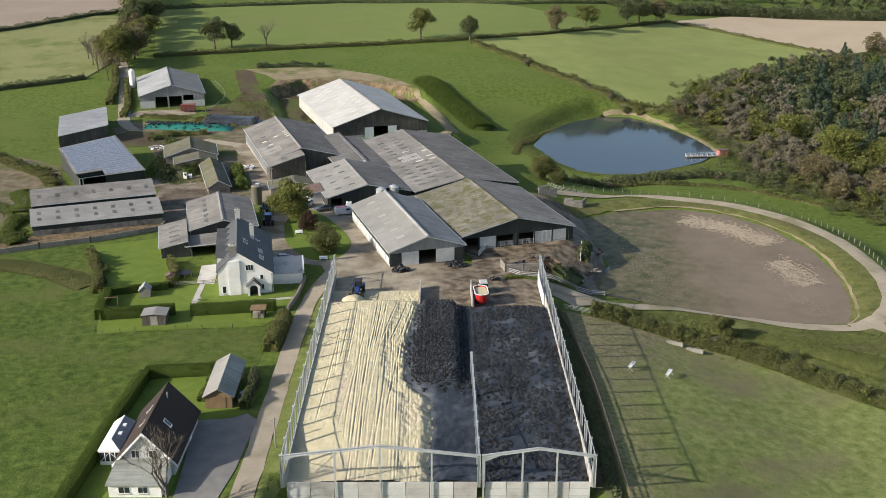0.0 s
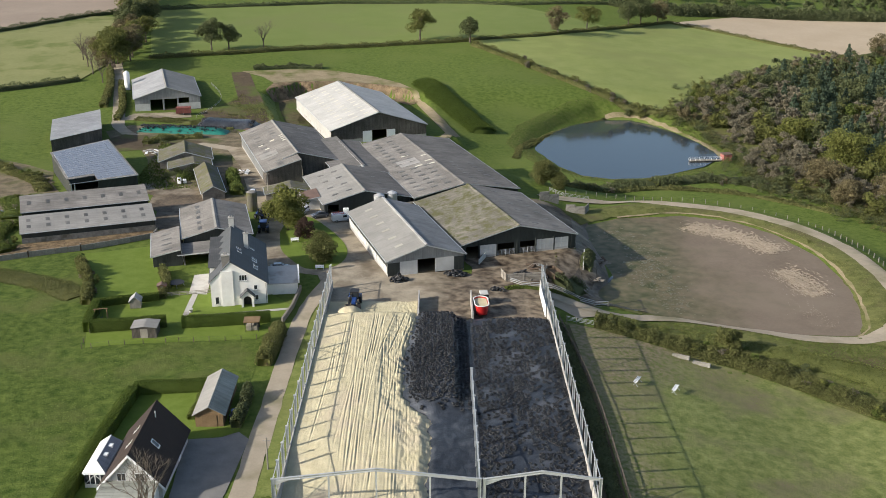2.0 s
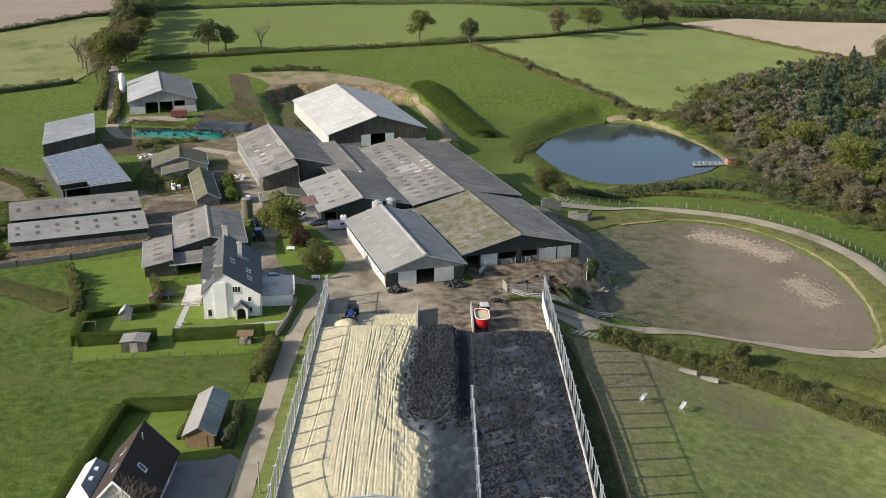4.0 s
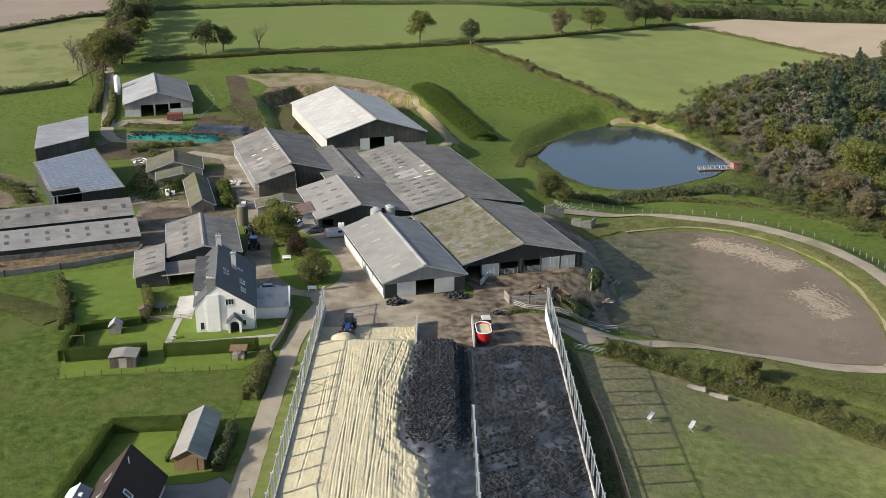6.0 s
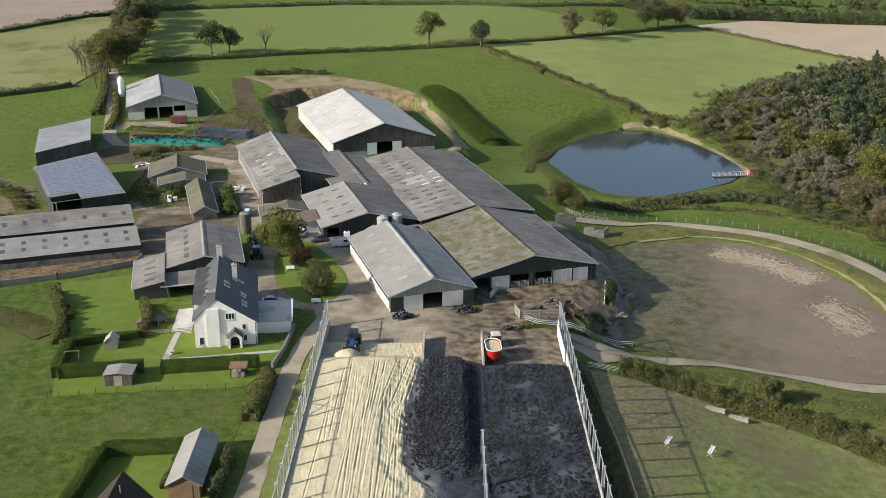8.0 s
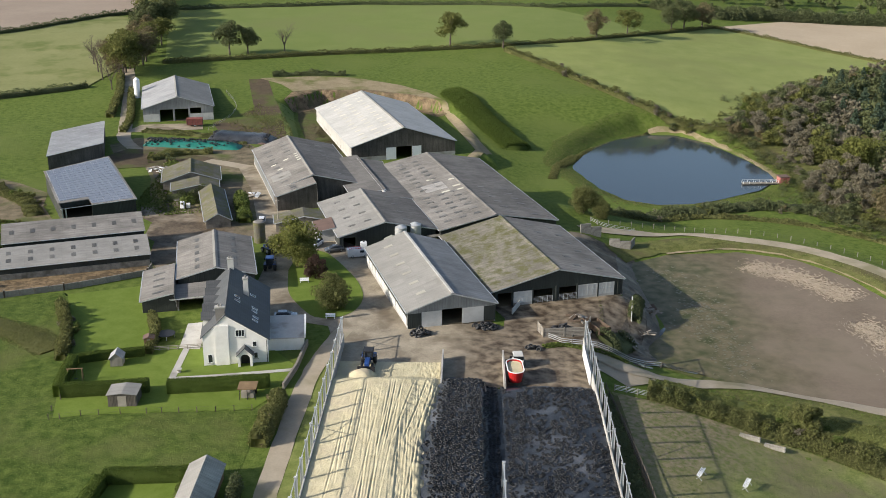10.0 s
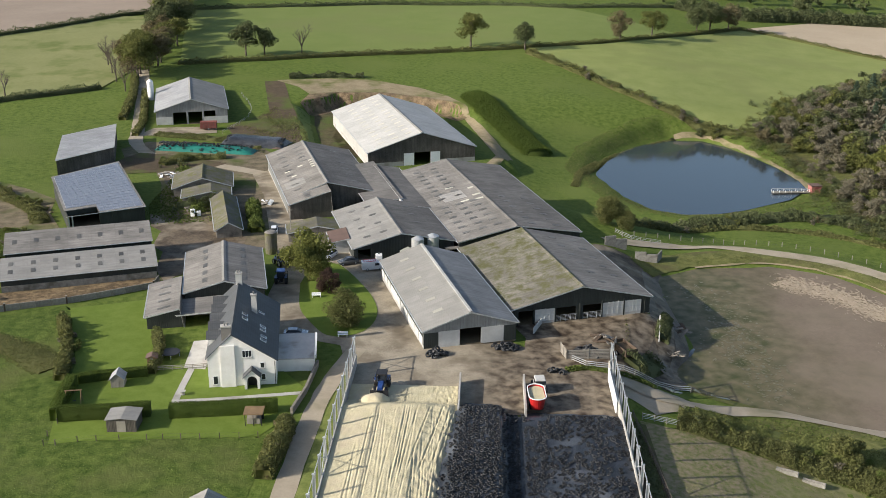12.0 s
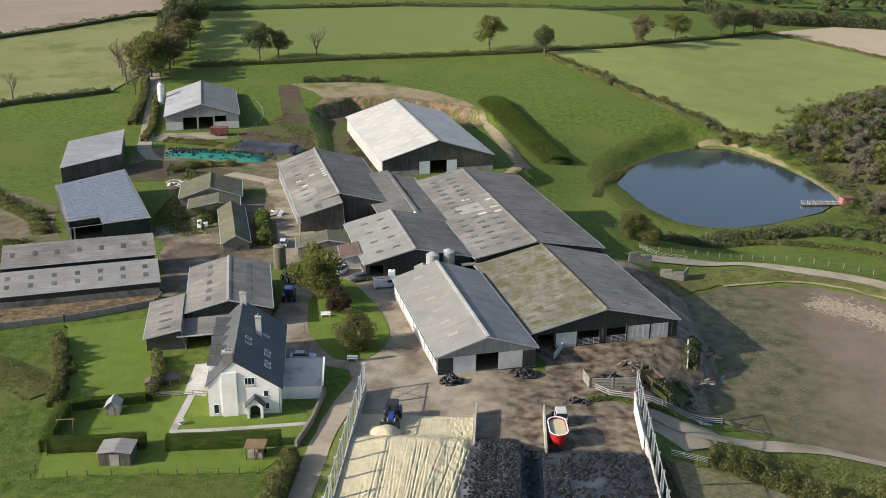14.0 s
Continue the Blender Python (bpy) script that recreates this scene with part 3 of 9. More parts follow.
def heights(X, Y):
    X, Y = np.asarray(X, float), np.asarray(Y, float)
    near_pond = sm(225, 275, Y) * (1 - sm(335, 372, Y))
    z = -8.0 * sm(15 - 38 * near_pond, 75 + 0.5 * np.maximum(0, Y - 250) - 60 * near_pond, X) - 0.03 * np.maximum(0, X - 75) - 0.02 * np.minimum(0, np.maximum(X + 25, -100)) * sm(180, 300, Y)
    z = z - 0.02 * np.clip(Y - 150, 0, 140)
    up = np.maximum(0, Y - 300)
    z = z + 0.05 * np.minimum(up, 150) * sm(0, 40, up) + 0.03 * np.maximum(0, np.minimum(up, 900) - 150)
    d = outside(LAGOON, X, Y)
    z = np.where(d < 24, (Z_LAGOON + np.where(d < 0, 0.35 * d.clip(-4, 0), 0.8 * sm(0, 4, d))) * (1 - sm(9 - 5 * sm(60, 45, X), 24 - 10 * sm(60, 45, X), d)) + z * sm(9 - 5 * sm(60, 45, X), 24 - 10 * sm(60, 45, X), d), z)
    d = outside(POND, X, Y)
    z = np.where(d < 7, (Z_POND + 0.4 * d.clip(-4, 0)) * (1 - sm(-1, 7, d)) + z * sm(-1, 7, d), z)
    z = np.where(d < 0, np.minimum(z, Z_POND - 0.05 + 0.3 * d.clip(-4, 0)), z)
    d = outside(PLATFORM, X, Y)
    d = d + 0.45 * np.sin(X * 0.9) + 0.35 * np.sin(Y * 0.8 + X * 0.5)
    run = 6.5 - 4.0 * sm(344, 350, Y)
    z = np.where(d < run, Z_PLATFORM * (1 - sm(0.3, run, d)) + z * sm(0.3, run, d), z)
    d = outside(CATTLE_YARD, X, Y)
    z = np.where(d < 12, -0.6 * (1 - np.clip(d / 12, 0, 1)) + z * np.clip(d / 12, 0, 1), z)
    z = z - 2.4 * sm(67, 63.5, Y) * sm(36, 54, Y) * sm(-19.6, -18.2, X) * sm(27.5, 26, X)
    far = sm(120, 300, Y)
    return z + far * 0.35 * (np.sin(X * 0.031 + 1.3) * np.sin(Y * 0.027 + 0.6)) + 0.12 * np.sin(X * 0.17) * np.sin(Y * 0.14 + 1) * sm(30, 45, np.abs(X - 4))


def h(x, y):
    """Height of the ground sheet at one spot."""
    i = min(max(int(np.searchsorted(GX, x)) - 1, 0), len(GXL) - 2)
    j = min(max(int(np.searchsorted(GY, y)) - 1, 0), len(GYL) - 2)
    u, v = (x - GXL[i]) / (GXL[i + 1] - GXL[i]), (y - GYL[j]) / (GYL[j + 1] - GYL[j])
    a, b = ZL[j], ZL[j + 1]
    return (a[i] * (1 - u) + a[i + 1] * u) * (1 - v) + (b[i] * (1 - u) + b[i + 1] * u) * v


def spaced(stops):
    out = [stops[0][0]]
    for a, b, s in stops:
        n = max(1, round((b - a) / s))
        out += [a + (b - a) * (i + 1) / n for i in range(n)]
    return np.array(out)


GX = spaced([(-2400, -400, 160), (-400, -140, 20), (-140, -70, 2.5), (-70, 15, 1.25), (15, 140, 2.5), (140, 400, 20), (400, 2400, 160)])
GY = spaced([(-900, -100, 100), (-100, 30, 10), (30, 262.5, 2.5), (262.5, 385, 1.25), (385, 420, 2.5), (420, 700, 10), (700, 3200, 125)])
XX, YY = np.meshgrid(GX, GY)
ZZ = heights(XX, YY)
GXL, GYL, ZL = GX.tolist(), GY.tolist(), ZZ.tolist()
gv = np.stack([XX.ravel(), YY.ravel(), ZZ.ravel()], 1)
nx = len(GX)
ii, jj = np.meshgrid(np.arange(nx - 1), np.arange(len(GY) - 1))
k = (jj * nx + ii).ravel()
ground = tagged(new("ground", from_arrays("ground", gv, np.stack([k, k + 1, k + nx + 1, k + nx], 1), M["grass"], True)), "rolling green pasture grass around the farm", "ground", kind="structure")


def drape(name, poly, material, label, category, lift=0.06, step=2.5, kind="structure", z=None):
    """A surface with the outline poly that lies on the ground."""
    bm = bmesh.new()
    f = bm.faces.new([bm.verts.new((x, y, 0)) for x, y in poly])
    xs, ys = [p[0] for p in poly], [p[1] for p in poly]
    bmesh.ops.triangulate(bm, faces=[f])
    if z is None:
        for axis, lo, hi in ((0, min(xs), max(xs)), (1, min(ys), max(ys))):
            g = math.ceil(lo / step) * step
            while g < hi:
                co, no = [(g, 0, 0), (1, 0, 0)] if axis == 0 else [(0, g, 0), (0, 1, 0)]
                bmesh.ops.bisect_plane(bm, geom=bm.verts[:] + bm.edges[:] + bm.faces[:], plane_co=co, plane_no=no, dist=1e-4)
                g += step
    bm.verts.ensure_lookup_table()
    P = np.array([v.co[:2] for v in bm.verts])
    Z = heights(P[:, 0], P[:, 1]) + lift if z is None else np.full(len(P), z)
    for v, c in zip(bm.verts, Z):
        v.co.z = c
    bmesh.ops.recalc_face_normals(bm, faces=bm.faces[:])
    if sum(fc.normal.z for fc in bm.faces) < 0:
        bmesh.ops.reverse_faces(bm, faces=bm.faces[:])
    return tagged(new(name, mesh_of(name, bm, material, True)), label, category, kind=kind)


def curve_points(pts, step=3.0):
    """Points along a smooth line through pts."""
    P = [Vector((*p, 0)) for p in pts]
    P = [P[0] * 2 - P[1]] + P + [P[-1] * 2 - P[-2]]
    out = []
    for i in range(1, len(P) - 2):
        n = max(1, round((P[i + 1] - P[i]).length / step))
        for j in range(n):
            t = j / n
            a, b, c, d = P[i - 1:i + 3]
            out.append(0.5 * ((2 * b) + (c - a) * t + (2 * a - 5 * b + 4 * c - d) * t * t + (3 * b - a - 3 * c + d) * t ** 3))
    out.append(P[-2])
    return [(p.x, p.y) for p in out]


def ribbon(name, pts, width, material, label, category, lift=0.07, edge=0.15, seed=1):
    """A lane of that width along pts, with slightly uneven edges."""
    rnd = random.Random(seed)
    C = curve_points(pts)
    left, right = [], []
    for i, (x, y) in enumerate(C):
        ax, ay = C[max(0, i - 1)]
        bx, by = C[min(len(C) - 1, i + 1)]
        v = Vector((bx - ax, by - ay)).normalized()
        for side, out in ((1, left), (-1, right)):
            r = width / 2 + rnd.uniform(-edge, edge)
            out.append((x - v.y * r * side, y + v.x * r * side))
    bm = bmesh.new()
    rows = []
    for a, b in zip(left, right):
        row = []
        for j in range(5):
            t = j / 4
            px, py = a[0] + (b[0] - a[0]) * t, a[1] + (b[1] - a[1]) * t
            row.append(bm.verts.new((px, py, h(px, py) + lift)))
        rows.append(row)
    for r0, r1 in zip(rows, rows[1:]):
        for j in range(4):
            bm.faces.new((r0[j], r0[j + 1], r1[j + 1], r1[j]))
    return tagged(new(name, mesh_of(name, bm, material, True)), label, category, kind="structure")


# fields
drape("field_stubble_west", [(-420, 480), (-208, 453), (-177, 500), (-165, 520), (-175, 760), (-420, 760)], M["ploughed"], "pale brown ploughed field behind a hedge", "field", 0.12, 20)
drape("field_sheep", [(-330, 300), (-163, 338), (-136, 356), (-133, 390), (-146, 440), (-160, 500), (-177, 500), (-208, 453), (-330, 420)], M["pasture"], "dry grazed pasture behind a hedge", "field", 0.3, 10)
drape("field_stubble_east", [(136.5, 544), (157.5, 529), (180, 507), (211, 469), (229, 464), (330, 500), (330, 600), (184, 584)], M["stubble"], "pale tan stubble field beyond a hedge", "field", 0.12, 20)
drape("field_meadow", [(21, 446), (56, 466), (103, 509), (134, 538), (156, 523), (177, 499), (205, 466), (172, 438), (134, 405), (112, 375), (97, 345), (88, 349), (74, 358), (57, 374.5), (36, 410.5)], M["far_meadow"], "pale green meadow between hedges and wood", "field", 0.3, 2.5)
drape("field_paddock", [(29.3, 20), (29.3, 92), (27.5, 127), (34, 126), (46, 122.5), (56, 118.5), (68, 111.5), (80, 100), (95, 84), (130, 58), (150, 20)], M["grazed"], "yellow-green grazing field below the lagoon", "field", 0.05)
drape("field_top", [(-150, 522), (-115, 536), (-53, 559), (6, 566), (46, 563), (100, 505), (56, 464), (22, 445), (-15.7, 434), (-52, 422), (-90, 405.5), (-118, 394)], M["hazed_grass"], "green pasture between two long hedges", "field", 0.25, 10)
drape("field_west", [(-140, 31), (-50, 31), (-47.2, 56), (-46.2, 97.8), (-33, 98.6), (-27, 99), (-26.6, 117), (-28.6, 117.2), (-44.3, 115.4), (-54, 114.4), (-59, 113.2), (-61.2, 121), (-64.6, 139), (-74.6, 163.5), (-84.8, 159.8), (-96, 154.2), (-110, 158), (-140, 150)], M["near_meadow"], "rough green pasture beside the lane", "field", 0.04)
# bare soil and banks
drape("bare_soil", [(-80, 373), (-73, 375), (-67, 352), (-59, 325), (-53, 305), (-55, 296), (-75, 302), (-81, 316), (-70, 332), (-75, 352)], M["soil"], "bare dark soil strip beside the dug platform", "soil", 0.05, 1.25)
drape("cut_bank", [(-76, 375), (-58, 381), (-40, 382), (-22, 373), (-11, 362), (-4, 350), (12, 300), (7, 284), (3.5, 284), (6.5, 294), (-4, 343), (-10, 353), (-18, 358), (-34, 363), (-51, 361), (-60, 356), (-66, 366)], M["bank"], "sandy rim of a dug-out earth bank behind a barn", "bank", 0.14, 1.25)
drape("cut_face", [(-62, 346), (-60.5, 356.5), (-51, 361.6), (-34, 363.6), (-18, 358.8), (-9.5, 353.6), (-3.2, 344), (-7, 341), (-14.5, 350.5), (-34, 356.5), (-48.5, 354.5), (-56, 344)], M["cut_earth"], "steep brown earth face of the dug-out platform", "bank", 0.2, 1.25)
drape("trench", [(-40.5, 270), (-34, 272), (-50, 324), (-47.5, 336), (-44, 343), (-14.5, 350.5), (-34, 356.8), (-48.5, 354.8), (-57, 345), (-54.5, 330), (-47, 300)], M["trench_floor"], "dark weedy trench along the new barn", "soil", 0.1, 1.25)
ribbon("trench_grass", [(-43.5, 270), (-49.5, 292), (-56.5, 322), (-61, 344)], 4.6, M["hazed_grass"], "grass bank above the trench", "grass bank", 0.12, 0.6)
# yards and tracks
drape("farm_dirt", [(-62, 177), (-60, 187), (-63, 200), (-64, 212), (-72, 222), (-78, 233), (-82, 248), (-88, 262), (-98, 268), (-105, 284), (-100, 294), (-64, 291), (-50, 270), (-45, 240), (-40, 212), (-44, 200), (-50, 190)], M["farm_dirt"], "trodden earth and weeds between the old sheds", "ground", 0.045)
drape("weedy_ground", [(-92.5, 168), (-98, 180), (-100, 196), (-92, 206), (-101, 221), (-104, 232), (-114, 240), (-132, 250), (-134, 236), (-118, 222), (-112, 205), (-118, 190), (-112, 172), (-103, 163), (-96, 158)], M["farm_dirt"], "weedy waste ground behind the cattle sheds", "ground", 0.05)
drape("yard", [(-18.4, 139), (-21, 149), (-27, 151), (-33, 160), (-36, 176), (-39.5, 190), (-46, 212), (-53, 240), (-61, 262), (-56, 266), (-45, 237), (-37, 213), (-24, 198), (-14, 190), (-12, 172), (12, 150), (34, 165), (39, 160), (33, 150), (27, 141), (24.5, 126), (-17.5, 126)], M["yard"], "dusty pale concrete farm yard", "yard")
drape("old_yard", [(-60, 177), (-57, 186), (-54, 187), (-49, 192), (-50, 206), (-57, 204), (-60, 214), (-68, 222), (-77, 222), (-74, 213), (-68, 207), (-66, 196), (-64, 184)], M["mud"], "dark muddy yard between calf shed and tractor shed", "yard", 0.07)
drape("shed_yard", [(-74, 214), (-76, 228), (-81, 246), (-86, 258), (-78, 262), (-72, 246), (-69, 232), (-67, 222)], M["paddock"], "trodden dirt beside the stone barns", "yard", 0.06)
drape("muddy_yard", [(1, 126.5), (2, 130.5), (5, 132.5), (5.5, 136), (9.5, 138), (9, 142.5), (12.5, 145.5), (10.8, 151), (11.2, 155), (9, 160.2), (34.8, 168.6), (36, 172), (40, 176), (38.5, 160), (36, 152), (30, 145), (27.5, 142), (24.4, 127)], M["yard"], "wet muddy concrete yard before the cattle barn", "yard", 0.11)
drape("muddy_bank", [(35.4, 169), (36.5, 157), (38.5, 156), (40, 180), (42.5, 201), (40, 206), (28, 207), (25.8, 202)], M["mud"], "muddy ground between cattle barn and lagoon", "mud", 0.09)
drape("muddy_margin", [(29, 146), (36, 145.4), (41, 146), (44.5, 147.4), (43, 150), (41.5, 155.5), (42, 180), (43, 200.6), (38, 202), (34.5, 160)], M["wet_mud"], "trampled wet mud sloping from the yard into the slurry", "mud", 0.1)
drape("concrete_ramp", [(33.5, 149.4), (37.6, 149.2), (41.2, 152.6), (40.2, 154.6), (36.4, 153.4)], M["yard"], "broken pale concrete slab at the lagoon edge", "slab", 0.15)
for poly in ([(38.6, 146.2), (42, 144.6), (46.5, 143.6), (48.5, 144.8), (45, 147), (42.2, 148.2), (40, 147.6)], [(40.2, 156), (42, 154.4), (44.6, 156), (45.4, 160), (43.8, 164.5), (41.6, 162)], [(33.5, 144.6), (36.5, 143.4), (37.4, 144.4), (34.6, 145.8)]):
    drape("puddle", curve_points(poly + poly[:1], 1.0)[:-1], M["puddle"], "shallow puddle on dark mud at the lagoon edge", "puddle", 0.16)
ribbon("lane", [(-24.4, -60), (-23.4, 30), (-22.7, 61), (-22.4, 83), (-22.3, 98.5), (-21.9, 122), (-20.4, 137), (-17.8, 148)], 3.2, M["track"], "worn concrete lane running beside the silage clamp", "lane")
ribbon("track", [(31, 213.9), (38.6, 216.4), (53.4, 220.2), (67.6, 215.3), (82.7, 209), (94.4, 195.7), (100.7, 181), (102, 165.2), (101.2, 152.2), (97.8, 140.6), (92.4, 133.3), (85, 128.5), (74, 129.6), (64.3, 134.9), (53.1, 138.8), (41, 137.5), (32.6, 136.2), (26, 141)], 4.1, M["track"], "pale stone track round the slurry lagoon", "track", 0.25)
ribbon("track_spur", [(88.9, 130.4), (93.6, 124.7), (101.7, 122.3), (112, 121.5), (150, 112)], 3.6, M["track"], "pale stone track leading away from the lagoon", "track", 0.27)
ribbon("farm_lane", [(-58, 262), (-75, 270), (-92, 276), (-102.5, 291), (-107, 306), (-112.5, 326), (-120.5, 356), (-130, 385)], 4.2, M["track"], "dusty farm lane climbing between sheds", "lane", 0.08)
ribbon("side_lane", [(-50, 200), (-58, 196), (-66, 200), (-68, 215), (-72, 235), (-84, 262), (-92, 276)], 6.0, M["mud"], "muddy lane between the old sheds", "lane", 0.08)
drape("gate_apron", [(24.6, 136), (27.4, 133.4), (30.5, 129.6), (35, 132.6), (38, 138), (36, 141.8), (31, 140.6), (25, 139.4)], M["track"], "pale concrete apron at the paddock gate", "apron", 0.1)
drape("apron", [(-106, 300), (-82, 307), (-84, 315), (-103, 310)], M["yard"], "concrete apron before a hay barn", "yard", 0.1)
drape("dark_apron", [(-104, 262), (-96, 257), (-76, 263), (-70, 271), (-84, 279), (-98, 280)], M["soil"], "dark stained yard behind the solar shed", "yard", 0.1)
drape("cottage_drive", [(-31.5, 56), (-26, 60), (-24.8, 68), (-24, 82.2), (-25.9, 84.3), (-28.2, 82.7), (-33.4, 82.1), (-32.3, 70)], M["tarmac"], "grey tarmac drive beside the cottage", "drive", 0.09)
drape("garden_drive", [(-36, 147), (-25, 147.5), (-31, 163), (-33.5, 176), (-34, 190), (-38.5, 190), (-38, 165)], M["yard"], "grey tarmac drive behind the farmhouse", "drive", 0.1)
drape("muck_strip", [(-100, 155.5), (-84.9, 160.5), (-75.1, 165.2), (-62, 174.4), (-62.6, 179.4), (-89.5, 169), (-100, 164)], M["muck"], "brown straw muck trodden along the calf shed", "muck", 0.09)
# dark mud beside the clamp wall, its colour also carrying the wall's shadow
drape("wall_strip", [(25, 55), (28.9, 55), (29.2, 80), (29.3, 100), (28.3, 126), (25, 126)], M["soil"], "muddy strip with painted wall shade between clamp and paddock fence", "soil", 0.06)
# lawns
drape("garden_lawn", [(-73.5, 162.5), (-60.7, 167.8), (-56, 160), (-53.5, 150), (-49, 140), (-30, 140), (-24.5, 133), (-26.2, 122), (-28.6, 117.6), (-44.3, 115.7), (-54, 114.7), (-58, 113.8), (-60, 121), (-63.5, 139)], M["lawn"], "mown bright green garden lawn", "lawn", 0.07)
drape("cottage_lawn", [(-45.5, 56), (-44.4, 96), (-33, 97.5), (-26.2, 97), (-25.2, 90), (-26.0, 84.6), (-28.2, 82.9), (-33.3, 82.2), (-32.4, 66), (-33, 56)], M["lawn"], "shaded green lawn behind the cottage", "lawn", 0.07)
drape("round_lawn", curve_points([(-33, 178), (-32, 189), (-27, 190), (-19.5, 176), (-16.2, 165), (-16.8, 157), (-20, 153), (-24, 153), (-28, 159), (-31, 166), (-33, 178)], 2)[:-1], M["lawn"], "oval green lawn with shade trees in the yard", "lawn", 0.14)
drape("verge", [(-21.2, 40), (-17.9, 40), (-17.9, 139), (-18.8, 138), (-20.2, 122), (-20.7, 98), (-20.9, 60)], M["meadow"], "narrow grass verge between lane and clamp", "verge", 0.05)
ribbon("garden_path", [(-43.6, 127.2), (-43.9, 133), (-44.2, 140)], 1.1, M["concrete"], "straight concrete garden path", "path", 0.12, 0.02)
ribbon("front_path", [(-44, 127.2), (-36, 128.6), (-24.3, 131.2)], 1.0, M["concrete"], "straight concrete path before the farmhouse", "path", 0.13, 0.02)
drape("terrace", [(-45.5, 139), (-41.8, 138.5), (-43, 150), (-46.5, 149)], M["concrete"], "pale paved terrace beside the farmhouse", "terrace", 0.12)
def ringed(poly, off):
    cx, cy = sum(p[0] for p in poly) / len(poly), sum(p[1] for p in poly) / len(poly)
    return [(cx + (x - cx) * (1 + off / math.hypot(x - cx, y - cy)), cy + (y - cy) * (1 + off / math.hypot(x - cx, y - cy))) for x, y in poly]


ribbon("lagoon_bank", ringed(LAGOON[2:12], 4.4), 7.4, M["rough_grass"], "rough brown-green grass bank round the lagoon", "grass bank", 0.2, 0.5)
ribbon("lagoon_lip", ringed(LAGOON[3:12], 0.6), 0.6, M["bank"], "pale earth lip of the lagoon", "bank", 0.26, 0.28)
ribbon("lagoon_verge", ringed(LAGOON[10:], 2.0), 3.6, M["rough_grass"], "grass verge between lagoon and track", "verge", 0.06, 0.4)
drape("track_bank", [(34, 134.6), (41, 135.6), (53, 136.8), (64, 132.9), (74, 127.6), (85, 126.5), (91, 128), (104, 119), (128, 90), (112, 78), (94, 94), (77, 109), (61, 119.5), (47, 124.6), (37, 128.5)], M["rough_grass"], "rough weedy bank below the lagoon track", "grass bank", 0.05)
# liquids
drape("slurry", LAGOON, M["slurry"], "still brown slurry filling the lagoon", "slurry", z=Z_LAGOON)
water = bpy.data.materials.new("pond_water")
water.use_nodes = True
wb = water.node_tree.nodes["Principled BSDF"]
# blue-grey base brightens the water as extra sky reflection
wb.inputs["Base Color"].default_value = (0.03, 0.043, 0.055, 1)
wb.inputs["Roughness"].default_value = 0.1
wnz = water.node_tree.nodes.new("ShaderNodeTexNoise")
wnz.inputs["Scale"].default_value = 0.9
wbp = water.node_tree.nodes.new("ShaderNodeBump")
wbp.inputs["Strength"].default_value = 0.12
wbp.inputs["Distance"].default_value = 0.05
water.node_tree.links.new(wnz.outputs["Fac"], wbp.inputs["Height"])
water.node_tree.links.new(wbp.outputs["Normal"], wb.inputs["Normal"])
drape("pond_water", POND, water, "calm blue-grey pond water", "water", z=Z_POND)
ribbon("pond_shore", [(70, 351.2), (80, 351.4), (87, 343), (92.5, 331.5), (98, 316), (101, 301), (101, 292)], 2.0, M["bank"], "bare sandy shore of the pond", "shore", 0.1, 0.5)
